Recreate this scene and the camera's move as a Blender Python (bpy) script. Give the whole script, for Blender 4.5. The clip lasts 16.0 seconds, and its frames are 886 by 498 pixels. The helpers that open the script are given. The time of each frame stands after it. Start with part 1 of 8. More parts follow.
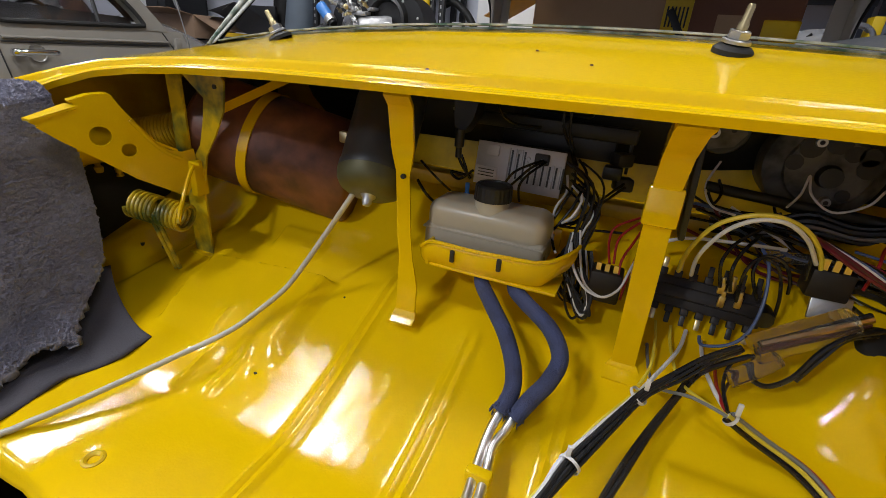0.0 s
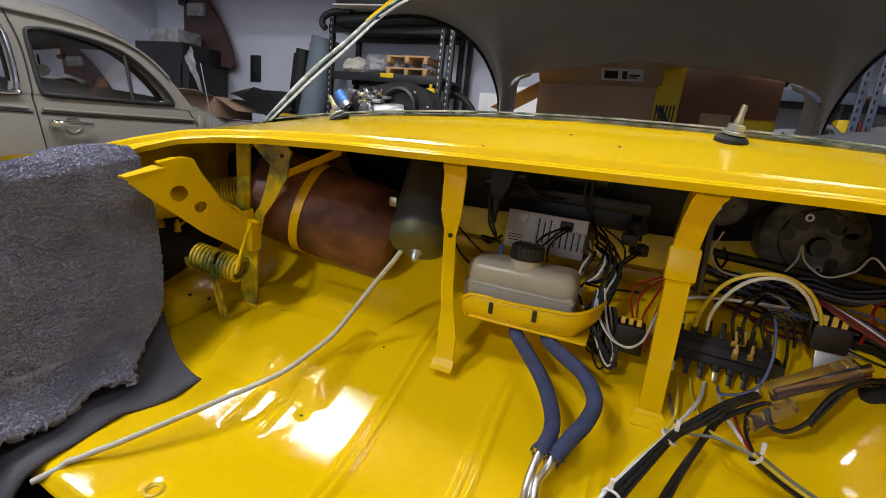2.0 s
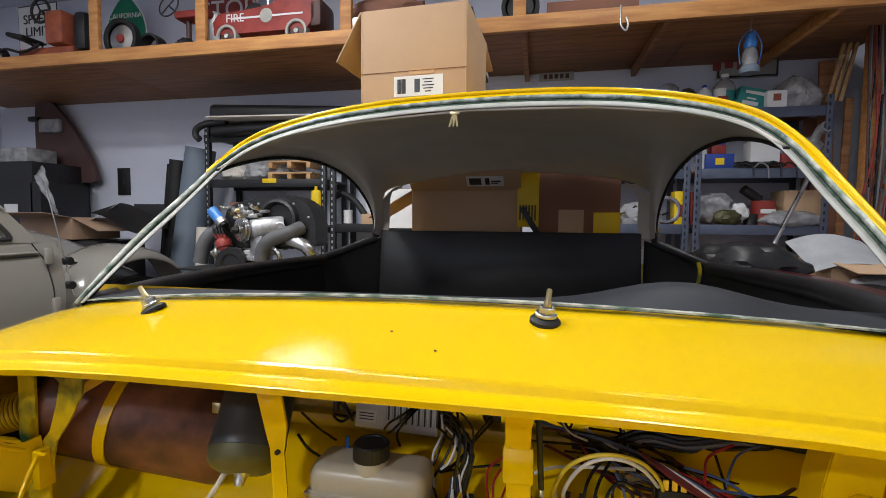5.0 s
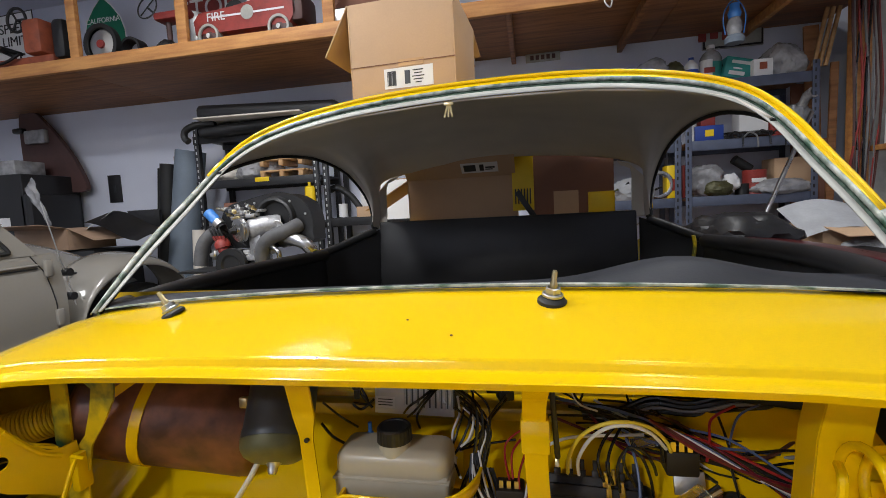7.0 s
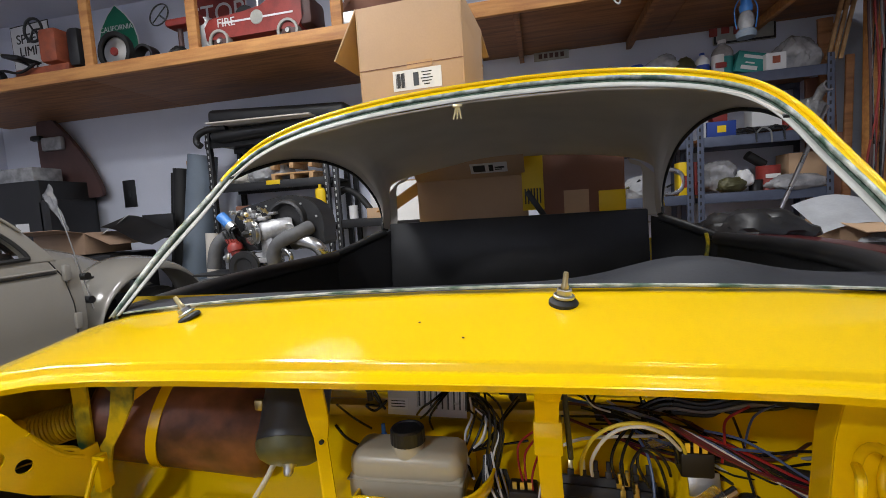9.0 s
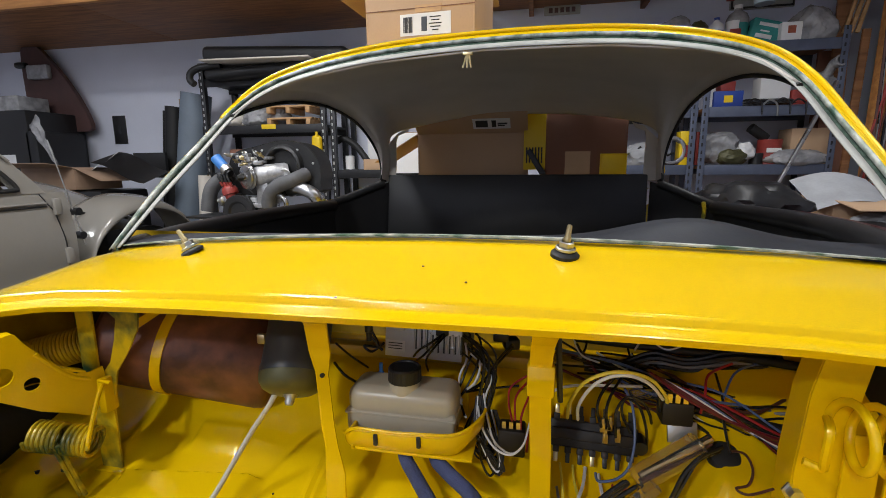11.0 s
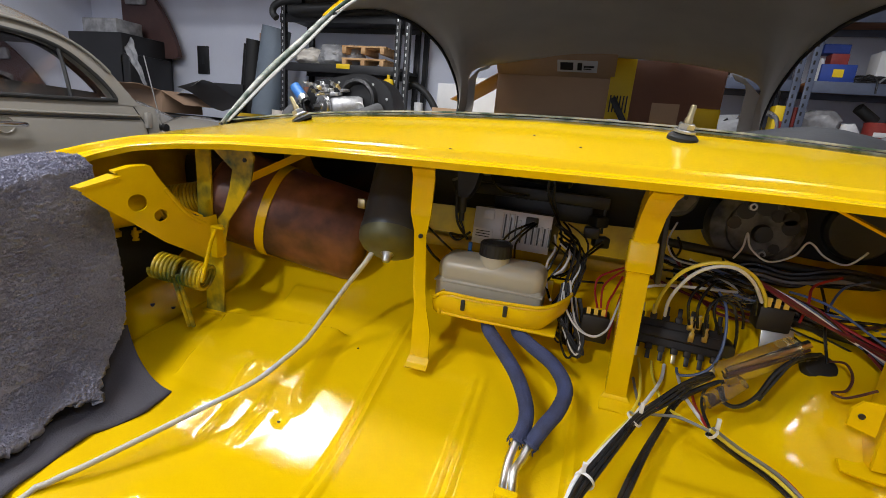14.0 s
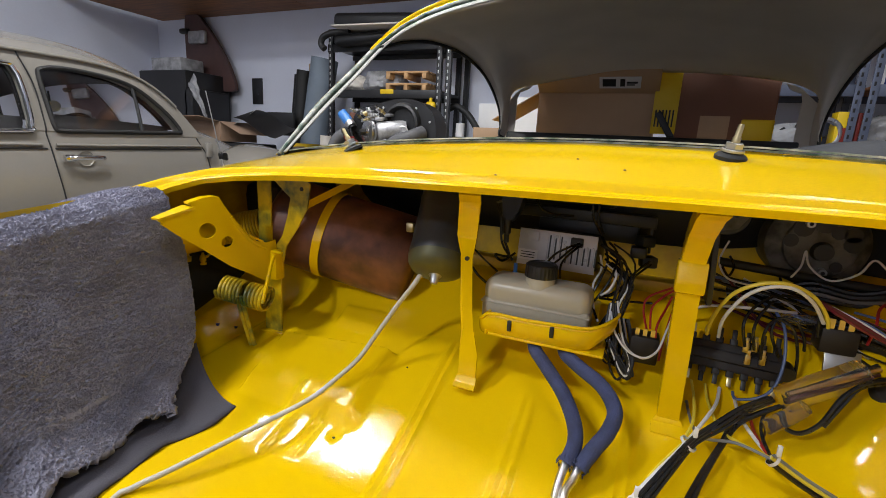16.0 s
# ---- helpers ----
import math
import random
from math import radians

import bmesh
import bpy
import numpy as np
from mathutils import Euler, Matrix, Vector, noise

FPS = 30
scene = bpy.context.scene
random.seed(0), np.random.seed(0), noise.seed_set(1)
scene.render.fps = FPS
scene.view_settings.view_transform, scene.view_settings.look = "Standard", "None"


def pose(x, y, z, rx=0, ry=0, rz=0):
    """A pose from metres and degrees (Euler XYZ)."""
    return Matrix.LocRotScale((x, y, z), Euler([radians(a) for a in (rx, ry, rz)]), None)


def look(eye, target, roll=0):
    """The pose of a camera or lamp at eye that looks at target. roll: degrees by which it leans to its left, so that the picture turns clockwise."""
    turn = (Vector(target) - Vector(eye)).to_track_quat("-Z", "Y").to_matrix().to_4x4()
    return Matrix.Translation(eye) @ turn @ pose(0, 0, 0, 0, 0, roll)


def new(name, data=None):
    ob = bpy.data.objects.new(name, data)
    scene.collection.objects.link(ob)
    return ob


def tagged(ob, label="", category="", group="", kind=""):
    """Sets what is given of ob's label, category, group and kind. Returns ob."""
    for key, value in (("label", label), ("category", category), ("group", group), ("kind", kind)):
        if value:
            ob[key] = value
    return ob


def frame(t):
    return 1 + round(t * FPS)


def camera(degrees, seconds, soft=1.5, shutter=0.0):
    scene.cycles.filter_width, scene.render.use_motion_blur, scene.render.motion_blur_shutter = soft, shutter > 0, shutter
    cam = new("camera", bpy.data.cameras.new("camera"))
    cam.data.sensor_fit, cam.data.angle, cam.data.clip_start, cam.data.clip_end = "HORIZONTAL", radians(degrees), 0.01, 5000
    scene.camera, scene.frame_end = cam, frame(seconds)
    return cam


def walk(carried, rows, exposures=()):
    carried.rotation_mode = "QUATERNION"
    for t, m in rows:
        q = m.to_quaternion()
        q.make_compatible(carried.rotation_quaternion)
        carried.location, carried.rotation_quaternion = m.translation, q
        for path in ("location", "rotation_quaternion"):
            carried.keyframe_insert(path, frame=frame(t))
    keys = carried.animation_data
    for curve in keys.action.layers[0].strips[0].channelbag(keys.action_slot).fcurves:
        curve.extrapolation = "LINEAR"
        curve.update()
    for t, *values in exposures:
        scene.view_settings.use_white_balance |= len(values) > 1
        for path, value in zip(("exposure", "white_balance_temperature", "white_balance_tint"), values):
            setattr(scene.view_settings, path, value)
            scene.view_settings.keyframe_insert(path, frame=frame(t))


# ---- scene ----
cam = camera(88.3, 16.0, soft=0.8)
PATH = [
    (0, (0.126, -0.492, 0.948), (-0.576, 1.203, 0.153), 4.5),
    (0.5, (0.132, -0.504, 0.954), (-0.61, 1.165, 0.139), 4.7),
    (1, (0.095, -0.581, 0.94), (-0.696, 1.125, 0.259), 6.1),
    (1.5, (0.097, -0.575, 0.934), (-0.669, 1.189, 0.387), 6.7),
    (2, (0.099, -0.578, 0.937), (-0.64, 1.219, 0.462), 6.2),
    (2.5, (0.099, -0.574, 0.935), (-0.625, 1.231, 0.467), 6.0),
    (3, (0.1, -0.57, 0.937), (-0.609, 1.238, 0.457), 5.9),
    (3.5, (0.1, -0.567, 0.932), (-0.582, 1.253, 0.461), 5.6),
    (4, (0.101, -0.554, 0.944), (-0.522, 1.313, 0.591), 4.8),
    (4.5, (0.112, -0.536, 0.974), (-0.442, 1.379, 0.818), 4.0),
    (5, (0.166, -0.498, 1.071), (-0.237, 1.458, 0.952), 0.5),
    (5.2, (0.165, -0.472, 1.079), (-0.191, 1.492, 0.949), -0.5),
    (7.5, (0.156, -0.531, 1.075), (-0.242, 1.421, 0.902), -3.4),
    (8, (0.156, -0.526, 1.075), (-0.256, 1.423, 0.904), -3.3),
    (10.3, (0.157, -0.538, 1.085), (-0.288, 1.402, 0.886), -4.3),
    (10.5, (0.153, -0.541, 1.082), (-0.291, 1.395, 0.85), -3.4),
    (11, (0.143, -0.538, 1.067), (-0.255, 1.389, 0.712), -0.4),
    (11.5, (0.089, -0.54, 0.951), (-0.278, 1.345, 0.393), 4.9),
    (12, (0.088, -0.561, 0.941), (-0.329, 1.304, 0.351), 5.7),
    (12.5, (0.087, -0.574, 0.936), (-0.364, 1.285, 0.351), 6.1),
    (13, (0.088, -0.583, 0.946), (-0.39, 1.276, 0.385), 6.2),
    (13.5, (0.088, -0.585, 0.943), (-0.423, 1.274, 0.409), 6.0),
    (14, (0.092, -0.588, 0.951), (-0.492, 1.258, 0.449), 5.1),
    (14.5, (0.093, -0.598, 0.954), (-0.566, 1.229, 0.474), 4.3),
    (15, (0.095, -0.611, 0.961), (-0.621, 1.199, 0.5), 3.6),
    (15.5, (0.096, -0.611, 0.961), (-0.656, 1.187, 0.514), 3.2),
    (16, (0.093, -0.606, 0.961), (-0.676, 1.187, 0.521), 3.1),
]
walk(cam, [(t, look(eye, target, roll)) for t, eye, target, roll in PATH], [(0, -.42), (0.5, -.36), (1.0, -.32), (3.5, -.2), (4.5, -.1), (5.0, -.14), (10.5, -.14), (11.5, -.15), (13.0, -.1), (14.5, -.1), (16.0, -.1)])

# ---- light: ceiling panels inferred from glints, and added fill lamps ----
world = bpy.data.worlds.new("garage_air")
scene.world = world
world.use_nodes = True
world.node_tree.nodes["Background"].inputs[0].default_value = (0.62, 0.68, 0.8, 1)
world.node_tree.nodes["Background"].inputs[1].default_value = 0.001
scene.view_settings.exposure = 0.0
CEIL = 3.5
# lamps at y -3.9 and 1.45 are added fill for the bay and rear
LAMPS = [(-1.72, 0.05, 0.40, 0.40, 62), (0.9, 0.05, 0.40, 0.40, 9), (-1.72, -1.35, 0.40, 0.40, 60), (0.75, -1.35, 0.40, 0.40, 13),
         (-4.2, 0.05, 0.45, 0.45, 30), (-4.2, -1.35, 0.45, 0.45, 12), (-1.72, -3.9, 0.40, 0.40, 135), (-1.72, 1.45, 0.45, 0.45, 34), (0.9, 1.45, 0.45, 0.45, 26)]
for lx, ly, sx, sy, watts in LAMPS:
    lamp = bpy.data.lights.new("ceiling_or_fill_lamp", "AREA")
    lamp.shape, lamp.size, lamp.size_y, lamp.energy, lamp.color = "RECTANGLE", sx, sy, watts, (0.97, 0.98, 1.0)
    new("ceiling_or_fill_lamp", lamp).matrix_world = pose(lx, ly, CEIL - 0.07)


# ---- materials ----
def mat(name, col, rough=0.5, metal=0.0, vary=0.12, scale=8.0, fine=90.0, bump=0.08, coat=0.0, tint=None, sheen=0.0, trans=0.0, spread=0.0, island=0.0):
    """A surface with two scales of change in colour and roughness, and a fine relief."""
    m = bpy.data.materials.new(name)
    m.use_nodes = True
    nt = m.node_tree
    b = nt.nodes["Principled BSDF"]
    tex = nt.nodes.new("ShaderNodeTexCoord")
    n1, n2 = nt.nodes.new("ShaderNodeTexNoise"), nt.nodes.new("ShaderNodeTexNoise")
    n1.inputs["Scale"].default_value, n1.inputs["Detail"].default_value = scale, 6
    n2.inputs["Scale"].default_value, n2.inputs["Detail"].default_value = fine, 3
    for n in (n1, n2):
        nt.links.new(tex.outputs["Object"], n.inputs["Vector"])
    ramp = nt.nodes.new("ShaderNodeValToRGB")
    other = tint or tuple(c * (1 - 2.2 * vary) for c in col)
    ramp.color_ramp.elements[0].position, ramp.color_ramp.elements[1].position = 0.36, 0.62
    ramp.color_ramp.elements[0].color, ramp.color_ramp.elements[1].color = (*other, 1), (*col, 1)
    nt.links.new(n1.outputs["Fac"], ramp.inputs["Fac"])
    mix = nt.nodes.new("ShaderNodeMixRGB")
    mix.blend_type, mix.inputs["Fac"].default_value = "MULTIPLY", min(1.0, vary * 2)
    nt.links.new(ramp.outputs["Color"], mix.inputs["Color1"])
    nt.links.new(n2.outputs["Fac"], mix.inputs["Color2"])
    out = mix.outputs["Color"]
    if spread or island:
        info = nt.nodes.new("ShaderNodeObjectInfo" if spread else "ShaderNodeNewGeometry")
        hsv = nt.nodes.new("ShaderNodeHueSaturation")
        ml = nt.nodes.new("ShaderNodeMath")
        ml.operation, ml.inputs[1].default_value, ml.inputs[2].default_value = "MULTIPLY_ADD", spread or island, 1 - (spread or island) / 2
        nt.links.new(info.outputs["Random" if spread else "Random Per Island"], ml.inputs[0])
        nt.links.new(ml.outputs[0], hsv.inputs["Value"])
        nt.links.new(out, hsv.inputs["Color"])
        out = hsv.outputs["Color"]
    nt.links.new(out, b.inputs["Base Color"])
    rm = nt.nodes.new("ShaderNodeMath")
    rm.operation, rm.inputs[1].default_value, rm.inputs[2].default_value = "MULTIPLY_ADD", rough * 0.5, rough * 0.75
    nt.links.new(n1.outputs["Fac"], rm.inputs[0])
    nt.links.new(rm.outputs[0], b.inputs["Roughness"])
    b.inputs["Metallic"].default_value = metal
    b.inputs["Coat Weight"].default_value, b.inputs["Coat Roughness"].default_value = coat, 0.06
    b.inputs["Sheen Weight"].default_value = sheen
    b.inputs["Transmission Weight"].default_value = trans
    if bump:
        bp = nt.nodes.new("ShaderNodeBump")
        bp.inputs["Strength"].default_value, bp.inputs["Distance"].default_value = bump, 0.003
        nt.links.new(n2.outputs["Fac"], bp.inputs["Height"])
        nt.links.new(bp.outputs["Normal"], b.inputs["Normal"])
    return m


def wood_mat(name, col, dark):
    m = mat(name, col, 0.6, vary=0.1, tint=dark, bump=0.15)
    nt = m.node_tree
    n1 = [n for n in nt.nodes if n.bl_idname == "ShaderNodeTexNoise"][0]
    mp = nt.nodes.new("ShaderNodeMapping")
    mp.inputs["Scale"].default_value = (0.35, 3.5, 3.5)
    tex = [n for n in nt.nodes if n.bl_idname == "ShaderNodeTexCoord"][0]
    nt.links.new(tex.outputs["Object"], mp.inputs["Vector"])
    nt.links.new(mp.outputs["Vector"], n1.inputs["Vector"])
    return m


YELLOW = mat("yellow_car_paint", (0.80, 0.515, 0.002), 0.07, vary=0.03, scale=3, fine=420, bump=0.07)
YELLOW_IN = mat("yellow_thin_overspray", (0.70, 0.46, 0.004), 0.34, vary=0.08, scale=14, fine=120, bump=0.05, tint=(0.42, 0.26, 0.01))
PATCHY = mat("yellow_over_green", (0.72, 0.50, 0.006), 0.35, vary=0.08, scale=26, bump=0.05, tint=(0.02, 0.06, 0.025))
GREEN = mat("dark_green_channel", (0.008, 0.030, 0.017), 0.6, vary=0.15, scale=95, bump=0.12, tint=(0.06, 0.11, 0.075))
PALEGREEN = mat("flaked_cream_over_green", (0.55, 0.56, 0.50), 0.5, vary=0.06, scale=40, bump=0.08, tint=(0.06, 0.12, 0.08))
CREAM = mat("worn_cream_paint", (0.43, 0.43, 0.39), 0.5, vary=0.08, scale=18, bump=0.05)
LINER = mat("grey_beige_headliner", (0.68, 0.63, 0.56), 0.9, vary=0.04, scale=6, fine=400, bump=0.05)
BLACK = mat("black_plastic", (0.012, 0.012, 0.013), 0.45, vary=0.1, bump=0.04)
SATIN = mat("black_vinyl", (0.016, 0.016, 0.017), 0.42, vary=0.15, fine=260, bump=0.08)
GALV = mat("galvanised_sheet", (0.62, 0.62, 0.63), 0.45, 0.35, vary=0.05, scale=20, bump=0.03)
DUSTY = mat("dusty_grey_metal", (0.17, 0.165, 0.15), 0.6, 0.2, vary=0.2, scale=40, bump=0.1, tint=(0.025, 0.025, 0.024))
MATTBLACK = mat("matt_black", (0.010, 0.010, 0.010), 0.8, vary=0.2, scale=12, bump=0.3)
RUBBER = mat("black_rubber", (0.011, 0.011, 0.011), 0.6, vary=0.15, bump=0.08)
DASHPAD = mat("slate_dash_vinyl", (0.012, 0.014, 0.021), 0.6, vary=0.1, fine=300, bump=0.1)
FABRIC = mat("grey_terry_cloth", (0.34, 0.34, 0.43), 0.95, vary=0.14, scale=30, fine=420, bump=0.5, sheen=0.1, tint=(0.26, 0.255, 0.325))
HEM = mat("grey_towel_back", (0.078, 0.074, 0.092), 0.9, vary=0.12, scale=10, fine=500, bump=0.3)
RUST = mat("rusty_brown_metal", (0.27, 0.105, 0.062), 0.42, 0.1, vary=0.2, scale=17, fine=70, bump=0.12, tint=(0.085, 0.036, 0.028))
STEEL = mat("bare_steel", (0.5, 0.5, 0.5), 0.28, 1.0, vary=0.08, bump=0.03)
CHROME = mat("chrome", (0.8, 0.8, 0.8), 0.08, 1.0, vary=0.02, bump=0.0)
ZINC = mat("zinc_plate", (0.62, 0.62, 0.6), 0.38, 1.0, vary=0.06, bump=0.03)
BRASS = mat("brass_plate", (0.75, 0.62, 0.34), 0.3, 1.0, vary=0.08, bump=0.03)
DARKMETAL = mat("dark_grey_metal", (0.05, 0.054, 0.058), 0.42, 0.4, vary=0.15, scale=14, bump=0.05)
OLIVE = mat("olive_worn_metal", (0.11, 0.105, 0.045), 0.45, 0.3, vary=0.15, scale=30, bump=0.06)
MILKY = mat("milky_plastic", (0.52, 0.48, 0.37), 0.3, vary=0.05, scale=10, bump=0.02)
PIPE = mat("bright_plated_pipe", (0.86, 0.86, 0.85), 0.3, 1.0, vary=0.05, scale=40, bump=0.02)
BLUEHOSE = mat("blue_grey_cloth_hose", (0.055, 0.07, 0.16), 0.85, vary=0.15, scale=60, fine=700, bump=0.5)
CABLE = mat("grey_white_sheath", (0.55, 0.52, 0.44), 0.45, vary=0.06, scale=30, bump=0.02)
BROWNPLASTIC = mat("dark_brown_plastic", (0.012, 0.008, 0.007), 0.55, vary=0.15, bump=0.04)
CLEAR = mat("clear_shrink_tube", (0.93, 0.90, 0.86), 0.06, vary=0.02, scale=60, bump=0.25, trans=0.97)
CLEAR.node_tree.nodes["Principled BSDF"].inputs["IOR"].default_value = 1.12
W_WHITE = mat("white_wire", (0.7, 0.7, 0.7), 0.4, vary=0.05, bump=0.0)
W_YELLOW = mat("yellow_wire", (0.75, 0.6, 0.05), 0.4, vary=0.05, bump=0.0)
W_RED = mat("red_wire", (0.36, 0.014, 0.014), 0.4, vary=0.05, bump=0.0)
W_DARKRED = mat("dark_red_wire", (0.13, 0.008, 0.02), 0.4, vary=0.05, bump=0.0)
W_BLACK = mat("black_wire", (0.014, 0.014, 0.015), 0.27, vary=0.05, bump=0.0)
W_BLUE = mat("blue_wire", (0.08, 0.12, 0.25), 0.4, vary=0.05, bump=0.0)
W_GREY = mat("grey_wire", (0.2, 0.2, 0.2), 0.4, vary=0.05, bump=0.0)
W_BROWN = mat("brown_wire", (0.09, 0.03, 0.02), 0.4, vary=0.05, bump=0.0)
PLASTER = mat("white_wall_paint", (0.72, 0.75, 0.86), 0.85, vary=0.03, scale=1.5, fine=60, bump=0.06)
CONCRETE = mat("grey_concrete", (0.28, 0.27, 0.26), 0.75, vary=0.12, scale=2, fine=50, bump=0.15)
TIMBER = wood_mat("pine_timber", (0.60, 0.29, 0.09), (0.42, 0.17, 0.05))
PLY = wood_mat("brown_plywood", (0.40, 0.18, 0.075), (0.22, 0.095, 0.035))
PALLET = wood_mat("pale_pallet_wood", (0.62, 0.38, 0.18), (0.45, 0.25, 0.1))
CARD = mat("brown_cardboard", (0.54, 0.36, 0.22), 0.85, vary=0.05, scale=4, fine=200, bump=0.05)
CARD_B = mat("dull_brown_cardboard", (0.36, 0.235, 0.155), 0.85, vary=0.07, scale=5, fine=200, bump=0.05)
CARD_D = mat("dark_brown_cardboard", (0.25, 0.115, 0.075), 0.85, vary=0.06, scale=4, fine=200, bump=0.05)
PAPER = mat("white_paper", (0.75, 0.75, 0.75), 0.7, vary=0.03, bump=0.02)
PAPER_G = mat("greyed_paper", (0.42, 0.43, 0.45), 0.75, vary=0.08, scale=9, bump=0.03)
INK = mat("black_ink", (0.02, 0.02, 0.02), 0.6, vary=0.02, bump=0.0)
SHELF_BLUE = mat("blue_grey_steel_shelf", (0.11, 0.13, 0.19), 0.5, 0.2, vary=0.08, scale=10, bump=0.05)
SHELF_BLACK = mat("black_steel_shelf", (0.02, 0.02, 0.022), 0.45, 0.2, vary=0.1, bump=0.05)
BEIGE = mat("beige_car_paint", (0.245, 0.23, 0.203), 0.2, vary=0.03, scale=2, bump=0.008, coat=0.5)
MAROON = mat("dull_maroon_paint", (0.11, 0.055, 0.05), 0.6, vary=0.12, scale=7, bump=0.08)
DARKRED = mat("dark_red_paint", (0.09, 0.010, 0.012), 0.3, vary=0.12, scale=9, bump=0.03)
RED = mat("faded_red_paint", (0.36, 0.045, 0.035), 0.5, vary=0.15, scale=12, bump=0.06)
ORANGE = mat("faded_orange_paint", (0.42, 0.10, 0.045), 0.55, vary=0.15, scale=12, bump=0.06)
SIGNGREEN = mat("green_sign_paint", (0.0, 0.16, 0.085), 0.45, vary=0.05, bump=0.02)
SIGNYELLOW = mat("bright_yellow_plastic", (0.82, 0.56, 0.005), 0.5, vary=0.03, bump=0.02)
BLUE = mat("blue_card", (0.02, 0.06, 0.32), 0.55, vary=0.08, bump=0.02)
TEAL = mat("teal_card", (0.03, 0.28, 0.26), 0.55, vary=0.08, bump=0.02)
LIGHTBLUE = mat("light_blue_cap", (0.05, 0.22, 0.62), 0.4, vary=0.05, bump=0.02)
ROLLBLUE = mat("grey_blue_vinyl_roll", (0.17, 0.21, 0.26), 0.6, vary=0.06, scale=5, bump=0.04)
BAG = mat("crinkled_clear_plastic", (0.40, 0.40, 0.41), 0.2, vary=0.1, scale=12, fine=34, bump=0.8, tint=(0.24, 0.24, 0.25))
GREYCAST = mat("grey_cast_metal", (0.52, 0.52, 0.53), 0.4, 0.5, vary=0.16, scale=30, bump=0.12)
RIBHOSE = mat("grey_heater_hose", (0.10, 0.10, 0.105), 0.6, vary=0.1, scale=30, bump=0.1)
GLASS = mat("car_glass", (0.9, 0.92, 0.92), 0.03, vary=0.0, bump=0.0, trans=1.0)


# ---- builders ----
def V(*a):
    return Vector(a)


def mesh_ob(name, bm, material, smooth=True):
    me = bpy.data.meshes.new(name)
    bmesh.ops.recalc_face_normals(bm, faces=bm.faces[:])
    bm.to_mesh(me)
    bm.free()
    for m in material if isinstance(material, (list, tuple)) else (material,):
        me.materials.append(m)
    if smooth:
        me.polygons.foreach_set("use_smooth", [True] * len(me.polygons))
        me.set_sharp_from_angle(angle=radians(38))
    return new(name, me)


def thing(name, at, label, category, group="", kind=""):
    e = new(name)
    e.location = at
    e.empty_display_size = 0.05
    return tagged(e, label, category, group, kind)


def part(name, bm, material, parent, label="", smooth=True):
    ob = mesh_ob(name, bm, material, smooth)
    ob.parent = parent
    base = parent.location.copy()
    if parent.parent:
        base += parent.parent.location
    ob.matrix_parent_inverse = Matrix.Translation(-base) if parent.type == "EMPTY" else Matrix()
    return tagged(ob, label)


def single(name, bm, material, label, category, group="", kind="", smooth=True):
    return tagged(mesh_ob(name, bm, material, smooth), label, category, group, kind)


def box(c, s, bevel=0.0, rot=None, bm=None, seg=2):
    bm = bm or bmesh.new()
    m = Matrix.Translation(c) @ (rot or Matrix()) @ Matrix.Diagonal((*s, 1))
    r = bmesh.ops.create_cube(bm, size=1, matrix=m)
    if bevel:
        es = list({e for v in r["verts"] for e in v.link_edges})
        bmesh.ops.bevel(bm, geom=es, offset=bevel, segments=seg, affect="EDGES", profile=0.5)
    return bm


def rotz(d):
    return Matrix.Rotation(radians(d), 4, "Z")


def along(p0, p1):
    p0, p1 = Vector(p0), Vector(p1)
    return Matrix.Translation(p0) @ (p1 - p0).to_track_quat("Z", "Y").to_matrix().to_4x4()


def lathe(p0, p1, profile, seg=32, bm=None):
    """A turned body on the axis p0 to p1; profile: (distance along, radius)."""
    bm = bm or bmesh.new()
    m = along(p0, p1)
    rings = []
    for h, r in profile:
        if r <= 1e-6:
            rings.append([bm.verts.new(m @ V(0, 0, h))])
        else:
            rings.append([bm.verts.new(m @ V(r * math.cos(2 * math.pi * k / seg), r * math.sin(2 * math.pi * k / seg), h)) for k in range(seg)])
    for a, b in zip(rings, rings[1:]):
        for k in range(seg):
            q = [a[k % len(a)], a[(k + 1) % len(a)], b[(k + 1) % len(b)], b[k % len(b)]]
            q = list(dict.fromkeys(q))
            if len(q) > 2:
                bm.faces.new(q)
    return bm


def rod(p0, p1, r, seg=12, bm=None):
    n = (Vector(p1) - Vector(p0)).length
    return lathe(p0, p1, [(0, 0), (0, r), (n, r), (n, 0)], seg, bm)


def smooth_line(pts, sub=6, closed=False):
    pts = [Vector(p) for p in pts]
    out, n = [], len(pts)
    for i in range(n if closed else n - 1):
        g = (lambda j: pts[j % n]) if closed else (lambda j: pts[max(0, min(n - 1, j))])
        a, b, c, d = g(i - 1), g(i), g(i + 1), g(i + 2)
        for k in range(sub):
            t = k / sub
            out.append(0.5 * ((2 * b) + (c - a) * t + (2 * a - 5 * b + 4 * c - d) * t * t + (3 * b - a - 3 * c + d) * t ** 3))
    if not closed:
        out.append(pts[-1])
    return out


